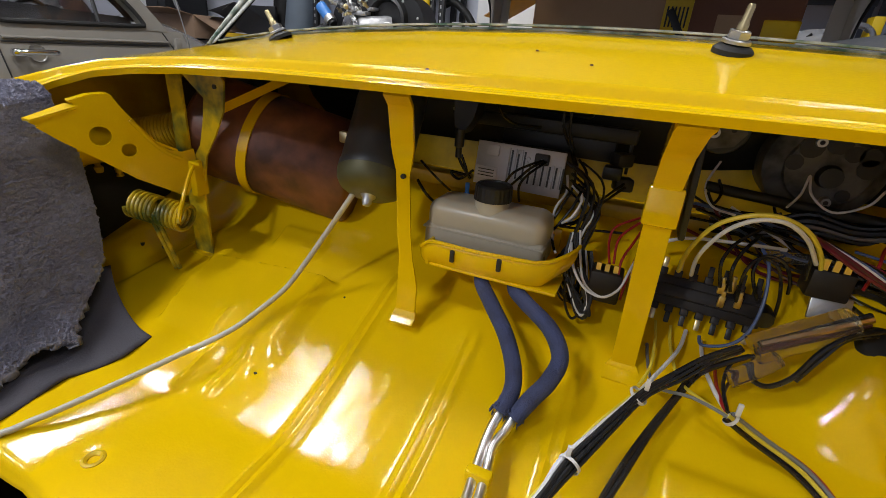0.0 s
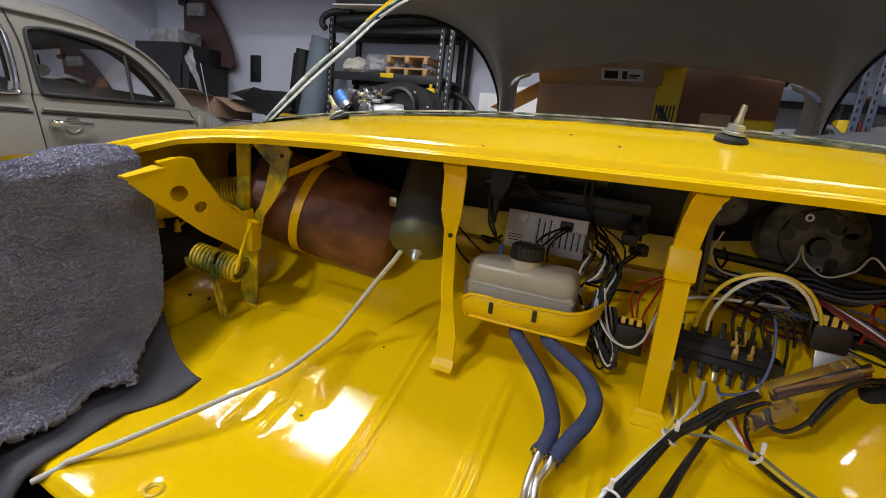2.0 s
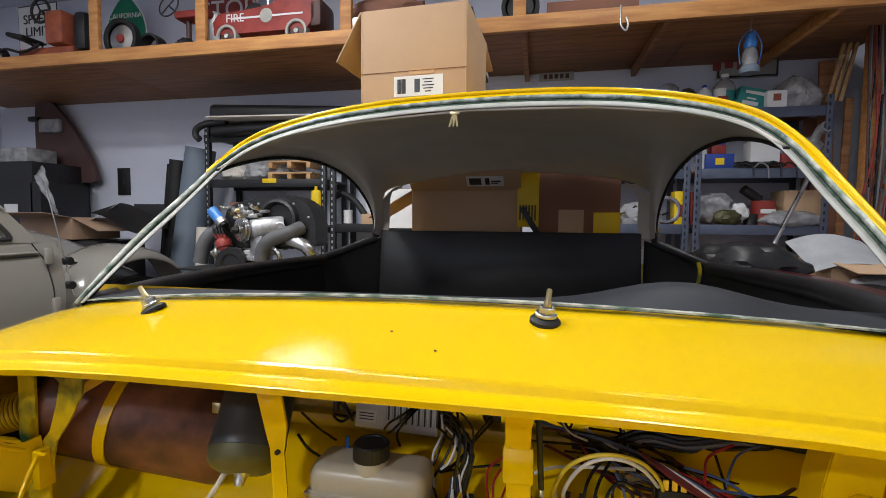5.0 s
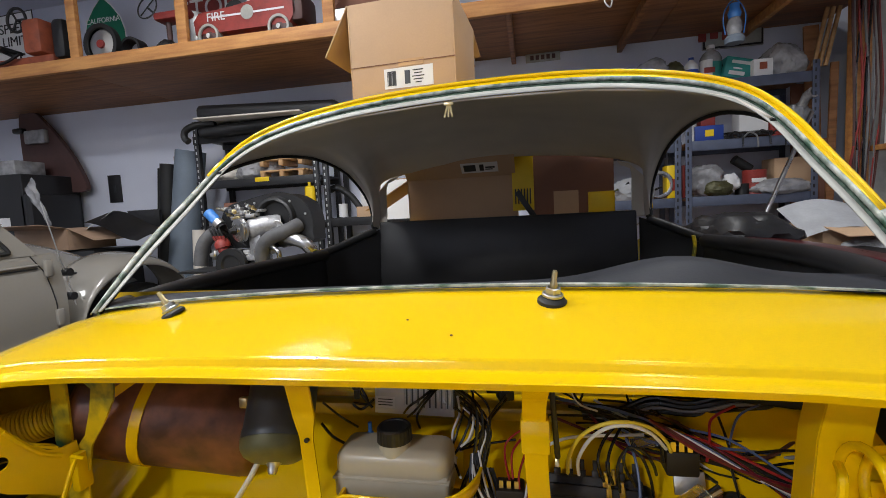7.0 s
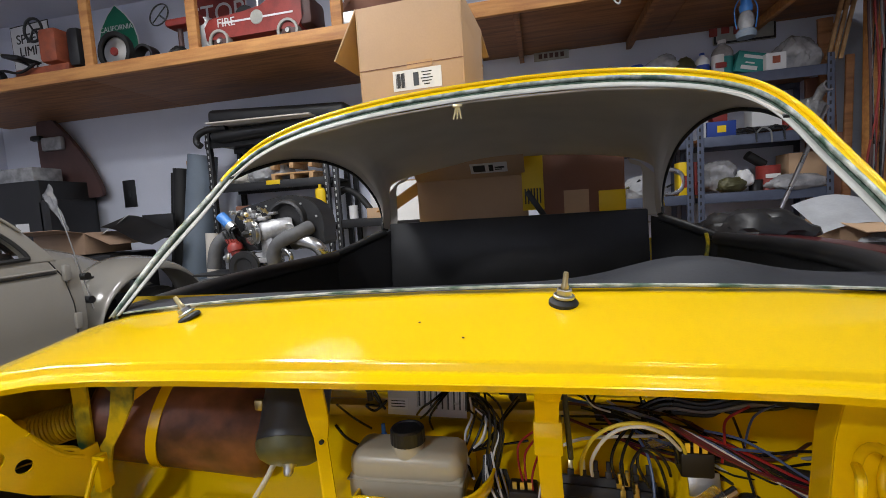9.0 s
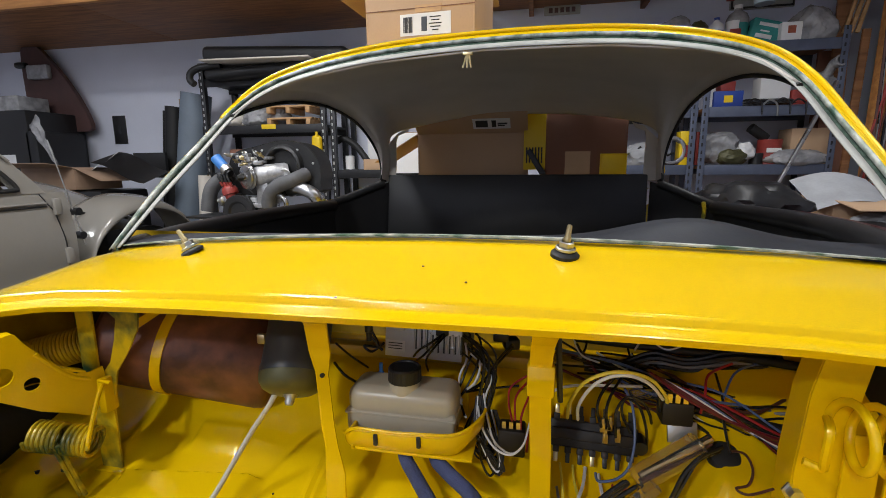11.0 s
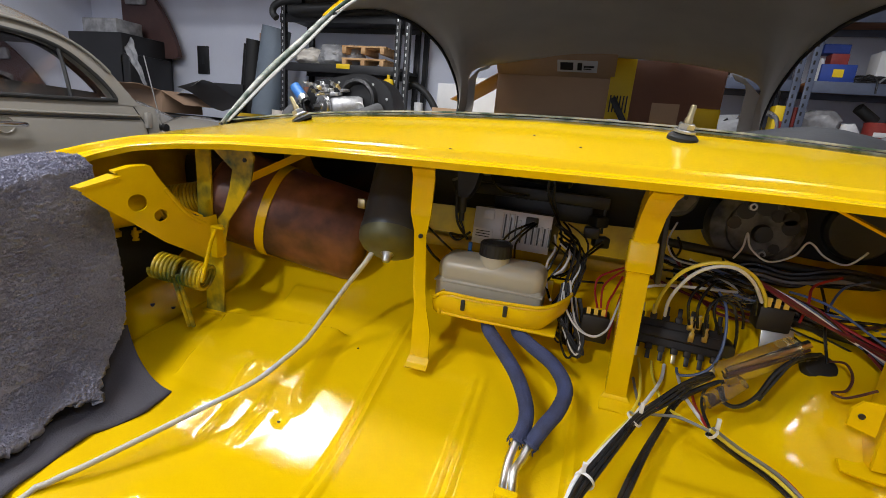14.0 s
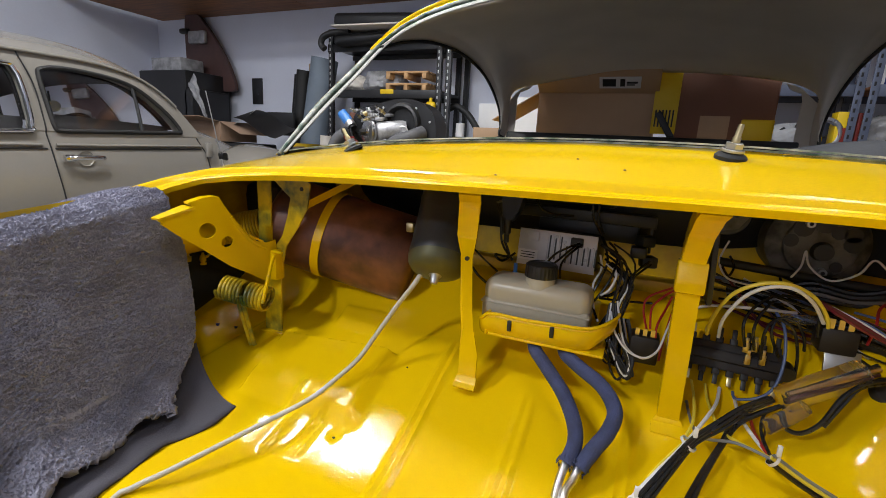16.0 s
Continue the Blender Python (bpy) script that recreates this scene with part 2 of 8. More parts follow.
def tube(pts, r, seg=8, sub=6, bm=None, closed=False, straight=False):
    bm = bm or bmesh.new()
    line = [Vector(p) for p in pts] if straight else smooth_line(pts, sub, closed)
    n = len(line)
    rings, up = [], None
    for i, p in enumerate(line):
        a = line[(i - 1) % n] if closed or i else p
        b = line[(i + 1) % n] if closed or i < n - 1 else p
        d = (b - a).normalized()
        if up is None:
            up = d.orthogonal().normalized()
        up = (up - d * up.dot(d)).normalized()
        side = d.cross(up)
        rings.append([bm.verts.new(p + r * (math.cos(2 * math.pi * k / seg) * up + math.sin(2 * math.pi * k / seg) * side)) for k in range(seg)])
    for a, b in zip(rings, rings[1:] + (rings[:1] if closed else [])):
        for k in range(seg):
            bm.faces.new([a[k], a[(k + 1) % seg], b[(k + 1) % seg], b[k]])
    if not closed:
        bm.faces.new(rings[0][::-1]), bm.faces.new(rings[-1])
    return bm


def sheet(nu, nv, f, bm=None):
    """A grid of nu by nv cells; f(u, v), both 0 to 1, gives the place."""
    bm = bm or bmesh.new()
    g = [[bm.verts.new(f(i / nu, j / nv)) for j in range(nv + 1)] for i in range(nu + 1)]
    for i in range(nu):
        for j in range(nv):
            bm.faces.new([g[i][j], g[i + 1][j], g[i + 1][j + 1], g[i][j + 1]])
    return bm


def thicken(ob, t, offset=-1.0):
    m = ob.modifiers.new("thickness", "SOLIDIFY")
    m.thickness, m.offset = t, offset
    return ob


def plate(outline, frame_m, thick, holes=(), bevel=0.0, bm=None):
    """A flat plate from an outline in the plane of frame_m, with round holes (u, v, r), extruded both ways."""
    bm = bm or bmesh.new()
    out = []
    for pts in [outline] + [[(u + r * math.cos(a * math.pi / 10), v + r * math.sin(a * math.pi / 10)) for a in range(20)] for u, v, r in holes]:
        vs = [bm.verts.new(V(u, v, -thick / 2)) for u, v in pts]
        out += [bm.edges.new((vs[k], vs[(k + 1) % len(vs)])) for k in range(len(vs))]
    made = bmesh.ops.triangle_fill(bm, use_beauty=True, use_dissolve=False, edges=out)
    faces = [f for f in made["geom"] if isinstance(f, bmesh.types.BMFace)]
    ext = bmesh.ops.extrude_face_region(bm, geom=faces)
    bmesh.ops.translate(bm, verts=[v for v in ext["geom"] if isinstance(v, bmesh.types.BMVert)], vec=(0, 0, thick))
    bm.transform(frame_m)
    return bm


def strap(line, widths, across, thick=0.002, bm=None, sub=5):
    """A flat strip along a line; across: the direction of its width at each point."""
    bm = bm or bmesh.new()
    n = len(line)
    rings = []
    for i in range((n - 1) * sub + 1):
        k, t = min(i // sub, n - 2), i / sub - min(i // sub, n - 2)
        p = Vector(line[k]).lerp(Vector(line[k + 1]), t)
        w = widths[k] * (1 - t) + widths[k + 1] * t
        d = (Vector(line[k + 1]) - Vector(line[k])).normalized()
        s = Vector(across[k]).lerp(Vector(across[k + 1]), t).normalized()
        nrm = d.cross(s).normalized() * thick / 2
        rings.append([bm.verts.new(q) for q in (p - s * w / 2 - nrm, p + s * w / 2 - nrm, p + s * w / 2 + nrm, p - s * w / 2 + nrm)])
    for a, b in zip(rings, rings[1:]):
        for k in range(4):
            bm.faces.new([a[k], a[(k + 1) % 4], b[(k + 1) % 4], b[k]])
    bm.faces.new(rings[0][::-1]), bm.faces.new(rings[-1])
    return bm


def interp(x, xs, ys):
    return float(np.interp(x, xs, ys))


def step(t):
    t = max(0.0, min(1.0, t))
    return t * t * (3 - 2 * t)


def word(text, at, size, material, parent, rot=(90, 0, 0), name="lettering", depth=0.0015):
    """Lettering as a thin mesh, standing on a sign."""
    c = bpy.data.curves.new(name, "FONT")
    c.body, c.size, c.align_x, c.align_y, c.extrude = text, size, "CENTER", "CENTER", depth
    tmp = bpy.data.objects.new(name, c)
    me = bpy.data.meshes.new_from_object(tmp)
    bpy.data.objects.remove(tmp), bpy.data.curves.remove(c)
    me.transform(pose(*at, *rot))
    me.materials.append(material)
    ob = new(name, me)
    ob.parent = parent
    ob.matrix_parent_inverse = Matrix.Translation(-parent.location) if parent.type == "EMPTY" else Matrix()
    return ob


# ---- the garage ----
def slab(name, c, s, material, label, category):
    return single(name, box(c, s), material, label, category, kind="structure", smooth=False)


slab("floor", (-1.3, -0.8, -0.06), (9.9, 9.6, 0.12), CONCRETE, "grey concrete garage floor", "floor")
slab("wall_north", (-1.3, 3.86, 1.7), (9.9, 0.12, 3.7), PLASTER, "white painted garage back wall", "wall")
slab("wall_west", (-6.12, -0.86, 1.7), (0.12, 9.4, 3.7), PLASTER, "white painted garage side wall", "wall")
slab("wall_east", (3.5, -0.86, 1.7), (0.12, 9.4, 3.7), PLASTER, "pale garage side wall behind studs", "wall")
slab("wall_south", (-1.3, -5.56, 1.7), (9.9, 0.12, 3.7), PLASTER, "pale garage front wall", "wall")
slab("ceiling", (-1.3, -0.86, CEIL + 0.06), (9.9, 9.6, 0.12), PLASTER, "white garage ceiling", "ceiling")
# unseen housings, over the added fill lamps too
for lx, ly, sx, sy, watts in LAMPS:
    e = thing("ceiling_or_fill_panel", (lx, ly, CEIL), "flat white housing of an unseen ceiling or fill lamp", "light", "ceiling lights")
    part("housing", box((lx, ly, CEIL - 0.025), (sx + 0.05, sy + 0.05, 0.05), 0.006), PAPER, e)

# loft shelf of timber and plywood along the back wall
LZ, LY = 2.345, 2.66
loft = thing("loft_shelf", (-2, 3.2, LZ), "pine timber and plywood loft shelf hung along the wall", "shelf")
part("front_beam", box((-1.75, LY, LZ + 0.045), (8.5, 0.04, 0.1), 0.003), TIMBER, loft)
for x0, x1, h in ((-5.95, -3.515, .022), (-3.51, -1.075, .022), (-1.07, -.305, .022), (-.30, 1.2, .075), (1.205, 2.5, .075)):
    part("deck_panel", box(((x0 + x1) / 2, 3.24, LZ + h), (x1 - x0, 1.12, 0.018), .002), PLY, loft)
for k, x in enumerate((-5.2, -4.3, -3.55, -2.35, -1.2, 0.05, 0.95, 1.9)):
    part("joist", box((x, 3.23, LZ + (.05 if x < -.3 else .03)), (0.04, 1.1, .03 if x < -.3 else .07), 0.003), TIMBER if k % 3 == 1 else PLY, loft)
for x in (-4.75, -3.42, -2.42, -1.22, 0.02, 1.3):
    part("hanger", box((x, LY + 0.03, LZ + 0.6), (0.085, 0.04, 1.1), 0.003), TIMBER, loft)

# ---- the yellow coupe: body ----
CX = 0.01
car = thing("yellow_coupe", (CX, 0.6, 0.0), "bright yellow stripped coupe with its bonnet and windscreen removed", "car")


def skew(p):
    """The coupe stands a little askew and leans; the lean fades towards the tail."""
    w = max(0.0, min(1.0, (1.25 - p.y) / .8))
    return V(CX + p.x + .033 * p.y, p.y - .033 * w * p.x, p.z + .0146 * w * p.x)


def cowl_row(s):
    """Lip bottom, lip face, channel, ridge, outer edge and drop, at s from 0 (middle) to 1 (front of the wing)."""
    S = [0, .12, .24, .36, .46, .54, .62, .70, .78, .88, 1.0]
    lip = [(0, -.131, .9125), (.12, -.131, .9125), (.24, -.131, .912), (.36, -.1305, .909), (.45, -.131, .903), (.515, -.139, .895), (.56, -.160, .880), (.588, -.205, .858), (.602, -.3, .825), (.60, -.5, .77), (.56, -.95, .62)]
    rid = [(0, -.104, .9325), (.12, -.105, .9325), (.24, -.106, .931), (.36, -.105, .9275), (.46, -.102, .922), (.54, -.112, .915), (.596, -.142, .900), (.628, -.197, .880), (.642, -.29, .85), (.640, -.5, .79), (.60, -.97, .64)]
    out = [(0, .038, .9755), (.14, .043, .973), (.28, .056, .967), (.42, .075, .9575), (.545, .10, .944), (.63, .08, .924), (.70, .02, .893), (.755, -.08, .85), (.785, -.22, .80), (.79, -.5, .73), (.75, -1.0, .58)]
    low = [(0, .043, .96), (.14, .05, .96), (.28, .06, .955), (.42, .08, .94), (.60, .12, .90), (.74, .1, .82), (.80, .02, .74), (.82, -.08, .66), (.83, -.22, .60), (.83, -.5, .55), (.79, -1.02, .5)]

    def at(q):
        return V(*[interp(s, S, [p[k] for p in q]) for k in range(3)])
    return at(lip), at(rid), at(out), at(low)


def cowl_place(u, v):
    s = abs(2 * u - 1)
    sign = -1 if u < 0.5 else 1
    l, r, o, w = cowl_row(s)
    fwd = (l - o)
    fwd.z = 0
    fwd = fwd.normalized()
    c = l + fwd * .004 + V(0, 0, .0083)
    g = V(*c.lerp(r, .86).xy, c.z + .0012)
    prof = [l - fwd * .006, l, l.lerp(c, .12), l.lerp(c, .88), c.lerp(g, .06), c.lerp(g, .90), g.lerp(r, .12), g.lerp(r, .80), r.lerp(o, .010), r.lerp(o, .022), r.lerp(o, .5) + V(0, 0, .0015), o, o.lerp(w, .4) if s > .5 else o, w if s > .5 else o]
    k = v * (len(prof) - 1)
    i = min(int(k), len(prof) - 2)
    p = prof[i].lerp(prof[i + 1], k - i)
    return skew(V(sign * p.x, p.y, p.z))


bm = sheet(120, 65, cowl_place)
bmesh.ops.remove_doubles(bm, verts=bm.verts[:], dist=1e-5)
cowl = thicken(part("cowl", bm, YELLOW, car, "glossy bright yellow cowl panel and wings"), 0.0015)

# chip marks on the cowl paint
for x, y, z in ((-.062, -.1065, .9318), (.0166, -.0394, .9538), (.0713, -.0714, .9454)):
    part("paint_chip", lathe((x, y, z), (x, y, z + 1), [(0, .0016), (.0012, .0012), (.0014, 0)], 8), RUST, car)

# windscreen frame: outline on each side from the cowl corner up and over
INNER = [(.575, .095, .938), (.566, .19, 1.02), (.549, .28, 1.10), (.528, .365, 1.182), (.485, .41, 1.231), (.396, .43, 1.264), (.24, .442, 1.289), (0, .446, 1.299)]
OUTER = [(.612, .10, .938), (.602, .20, 1.04), (.585, .30, 1.128), (.560, .395, 1.216), (.507, .447, 1.273), (.396, .477, 1.314), (.22, .495, 1.341), (0, .505, 1.350)]


def outline(pts):
    full = [(-a, b, c) for a, b, c in pts] + [p for p in pts[-2::-1]]
    return [skew(p) for p in smooth_line(full, 6)]


IN, OUT = outline(INNER), outline(OUTER)


def band(a, b, da=0.0, db=0.0, rows=2, i0=0, i1=None):
    """A strip of the frame between two shares of its width; da, db: how far each edge stands proud."""
    n = V(0, -.62, .78)
    i1 = len(IN) - 1 if i1 is None else i1
    return sheet(i1 - i0, rows, lambda u, v: IN[i0 + round(u * (i1 - i0))].lerp(OUT[i0 + round(u * (i1 - i0))], a + (b - a) * v) + n * (da + (db - da) * v))


ROOF_I = next(k for k, p in enumerate(OUT) if p.z > 1.18)
ROOF_J = len(OUT) - 1 - next(k for k, p in enumerate(OUT[::-1]) if p.z > 1.04)
thicken(part("pinch_flange", band(0, .27, .006, .004), CREAM, car, "worn cream windscreen flange"), .002)
thicken(part("seal_channel", band(.27, .30, .004, -.004, 1), MATTBLACK, car), .002)
thicken(part("windscreen_channel", band(.30, .60, -.004, -.004, 3), GREEN, car, "dark green unpainted windscreen channel"), .002)
thicken(part("channel_edge", band(.60, .65, -.004, .003, 1), PALEGREEN, car), .002)
thicken(part("roof_edge", band(.65, 1.0, .003, -.003, 3, ROOF_I, ROOF_J), YELLOW, car, "yellow roof edge"), .002)
for i0, i1 in ((0, ROOF_I), (ROOF_J, len(OUT) - 1)):
    thicken(part("pillar_edge", band(.65, .90, .003, -.001, 3, i0, i1), PALEGREEN, car, "flaked pillar edge"), .002)
    thicken(part("pillar_side", band(.90, 1.0, -.001, -.004, 2, i0, i1), YELLOW, car), .002)
bead = OUT[ROOF_I:ROOF_J + 1]
for k in range(9):
    sink = V(0, .62, -.78) * (.007 * (1 - k / 9))
    bead[k], bead[-1 - k] = bead[k] + sink, bead[-1 - k] + sink
part("roof_bead", tube(bead, .0046, 10, straight=True), YELLOW, car, "rounded yellow roof edge")


# headliner and roof share their shape: front arch, side rails, rear window edge
RAIL = [(.535, .36, 1.185), (.533, .45, 1.215), (.533, .6, 1.245), (.532, .8, 1.255), (.53, .98, 1.232), (.53, 1.10, 1.192), (.53, 1.19, 1.14), (.53, 1.235, 1.095), (.53, 1.25, 1.05), (.53, 1.242, 1.018), (.52, 1.29, 1.008)]
REAR = [(-.515, 1.30, 1.01), (-.518, 1.33, 1.06), (-.522, 1.345, 1.12), (-.528, 1.35, 1.172), (-.505, 1.355, 1.205), (-.42, 1.36, 1.228), (-.21, 1.37, 1.264), (0, 1.375, 1.272), (.21, 1.37, 1.264), (.42, 1.36, 1.236), (.505, 1.355, 1.205), (.528, 1.35, 1.172), (.522, 1.345, 1.12), (.518, 1.33, 1.06), (.515, 1.30, 1.01)]


def mid(y):
    """The middle of the cabin, which stands a little askew."""
    return CX + .033 * max(0, min(1.4, y))


def on_line(pts, t):
    k = t * (len(pts) - 1)
    i = min(int(k), len(pts) - 2)
    return Vector(pts[i]).lerp(Vector(pts[i + 1]), k - i)


RAIL_S, REAR_S = smooth_line(RAIL, 5), smooth_line(REAR, 5)


def side_rail(v, sign):
    p = on_line(RAIL_S, v)
    return V(sign * p.x, p.y, p.z)


def liner_place(u, v):
    q = 2 * u - 1
    sign = 1 if q > 0 else -1
    f = V(q * .535, *[interp(abs(q) * .535, [0, .24, .40, .492, .535], k) for k in ([.448, .444, .432, .412, .362], [1.299, 1.290, 1.268, 1.238, 1.187])])
    r = on_line(REAR_S, u)
    p = f.lerp(r, v) + V(0, 0, .055 * math.sin(math.pi * v) * (1 - q * q))
    c0, c1 = V(sign * .535, .36, 1.185), on_line(REAR_S, 0 if q < 0 else 1)
    p += (side_rail(v, sign) - c0.lerp(c1, v)) * abs(q) ** 3.5
    return skew(p)


thicken(part("headliner", sheet(80, 40, liner_place), LINER, car, "grey-beige cloth headliner"), .004, 1)
for sg, w in ((-1, .030), (1, .044)):
    pil = [V(sg * (x - w * .42), y - .006, z) for x, y, z in ((.514, 1.295, 1.012), (.517, 1.325, 1.06), (.521, 1.34, 1.12), (.524, 1.347, 1.165), (.507, 1.35, 1.198), (.455, 1.352, 1.218))]
    part("rear_pillar", strap([skew(p) for p in pil], [w, w * .95, w, w * 1.05, w * .9, w * .5], [(1, 0, 0), (1, 0, 0), (1, 0, 0), (1, 0, -sg * .2), (1, 0, -sg * .9), (.6, 0, -sg)], .006), LINER, car, "grey-beige lining of the rear pillar")
lo = next(i for i, p in enumerate(OUT) if p.z > 1.2)
TOP = OUT[lo:len(OUT) - lo]


def roof_place(u, v):
    k = u * (len(TOP) - 1)
    i = min(int(k), len(TOP) - 2)
    p = TOP[i].lerp(TOP[i + 1], k - i)
    l = liner_place(u, v)
    up = V(l.x + .018 * (2 * u - 1), l.y + .06 * v, l.z + .02 + .025 * (1 - abs(2 * u - 1)))
    return p.lerp(up, step(v * 5))


thicken(part("roof", sheet(40, 30, roof_place), YELLOW, car, "yellow roof skin"), .002, 1)


for sg in (-1, 1):
    rail = [side_rail(k / 30, sg) for k in range(30)]
    part("window_seal", tube([skew(p) for p in rail], .005, 8, 1), RUBBER, car)
    # door with its black trim, and the quarter panel behind it
    dt = [skew(V(sg * x, y, z)) for x, y, z in ((.60, .12, .93), (.655, .35, .935), (.672, .6, .936), (.668, .85, .932), (.65, 1.05, .93))]
    bm = tube(dt, .022, 10, 5)
    part("door_top", bm, SATIN, car, "black vinyl door top roll")
    part("door_trim", sheet(12, 3, lambda u, v, sg=sg: skew(V(sg * (interp(u, [0, .25, .5, .75, 1], [.60, .65, .668, .664, .646]) - .012 * v), .12 + .93 * u, .93 - .45 * v))), SATIN, car, "black door trim")
    part("door_skin", sheet(12, 6, lambda u, v, sg=sg: skew(V(sg * (interp(u, [0, .3, .6, 1], [.63, .70, .715, .70]) + .09 * math.sin(v * 2.2)), .14 + .96 * u, interp(u, [0, .15, 1], [.90, .93, .93]) - .68 * v))), YELLOW, car, "yellow door skin")
    part("door_gap", tube([V(CX + sg * .655, 1.065, .95), V(CX + sg * .66, 1.07, .90), V(CX + sg * .64, 1.075, .80)], .006, 6), PATCHY, car)
    qt = [V(mid(y) + sg * x, y, z) for x, y, z in ((.67, 1.085, .93), (.63, 1.15, .95), (.57, 1.215, .98), (.525, 1.26, 1.0))]
    part("quarter_top", tube(qt, .016, 10, 5), SATIN, car)
    part("quarter_trim", sheet(8, 3, lambda u, v, sg=sg: V(mid(1.2) + sg * interp(u, [0, .33, .66, 1], [.665, .625, .565, .50]), 1.085 + .2 * u, interp(u, [0, .33, .66, 1], [.93, .95, .985, 1.008]) - .5 * v)), SATIN, car, "black quarter trim")
    part("rear_wing", sheet(14, 8, lambda u, v, sg=sg: V(CX + sg * (.71 + .1 * math.sin(v * 2.4) - .25 * u * u), 1.10 + 1.2 * u, .93 + .03 * math.sin(u * 3) - .25 * u * u - .6 * v)), YELLOW, car, "yellow rear wing")
    # front wing side below the cowl
    part("wing_side", sheet(16, 4, lambda u, v, sg=sg: V(CX + sg * (.83 + .02 * math.sin(v * 3) - .04 * u), .12 - 1.14 * u, interp(u, [0, .3, 1], [.72, .58, .49]) - (.35 - .1 * u) * v)), YELLOW, car)
    for y in (-.55, 1.85):
        wh = part("tyre", lathe((CX + sg * .60, y, .31), (CX + sg * .76, y, .31), [(0, .19), (0, .28), (.03, .31), (.12, .31), (.15, .28), (.15, .19), (.07, .17), (0, .19)], 40), RUBBER, car)
        part("rim", lathe((CX + sg * .62, y, .31), (CX + sg * .74, y, .31), [(0, 0), (.06, .06), (.08, .17), (.11, .19)], 32), DARKMETAL, wh)
part("rear_deck", sheet(16, 12, lambda u, v: V(CX + (2 * u - 1) * (.62 - .15 * v), 1.36 + 1.0 * v, 1.0 - .02 * (2 * u - 1) ** 2 - .35 * v * v)), YELLOW, car, "yellow rear deck")
part("rear_board", box((CX + .03, 1.275, .90), (1.0, .02, .27), .006, Matrix.Rotation(radians(-6), 4, "X")), SATIN, car, "black board across the rear seat opening")
part("floor_pan", box((CX, .75, .3), (1.24, 1.5, .02)), BLACK, car)


# dash pad behind the windscreen opening
def pad_place(u, v):
    q = 2 * u - 1
    hump = .030 * math.exp(-((q - .57) / .18) ** 2) * math.sin(math.pi * min(.5, v))
    y = .047 + .06 * q * q + .125 * v
    return skew(V(q * .585, y, (.951 - .014 * q * q) + .004 * math.sin(v * 2.6) + hump - .9 * max(0, v - .86)))


thicken(part("dash_pad", sheet(40, 16, pad_place), DASHPAD, car, "slate grey padded dash top with an instrument hump"), .01, 1)
part("base_flange", strap([p + V(0, -.004, .004) for p in [skew(V(x, .038 + .2 * x * x, .9755 - .106 * x * x)) for x in np.linspace(-.57, .57, 25)]], [.010] * 25, [(0, 1, 0)] * 25, .002, sub=1), PALEGREEN, car, "cream and green windscreen base flange")
part("base_channel", strap([p + V(0, .008, .001) for p in [skew(V(x, .038 + .2 * x * x, .9755 - .106 * x * x)) for x in np.linspace(-.57, .57, 25)]], [.008] * 25, [(0, 1, 0)] * 25, .002, sub=1), PALEGREEN, car)

# luggage bay floor: its slope from front to back, summed to a height
SLOPE_Y = [-.9, -.5, -.35, -.27, -.245, -.225, -.193, -.12, -.055, -.02, 0, .02, .035, .085, .1, .13, .2]
SLOPE = [.03, .03, .02, .03, .06, .24, .355, .465, .46, .36, .45, .85, 1.05, 1.1, .5, .12, .05]
RUN = np.linspace(-.9, .2, 441)
RISE = np.concatenate([[0], np.cumsum(np.interp((RUN[1:] + RUN[:-1]) / 2, SLOPE_Y, SLOPE) * np.diff(RUN))])
RISE += .640 - np.interp(-.055, RUN, RISE)


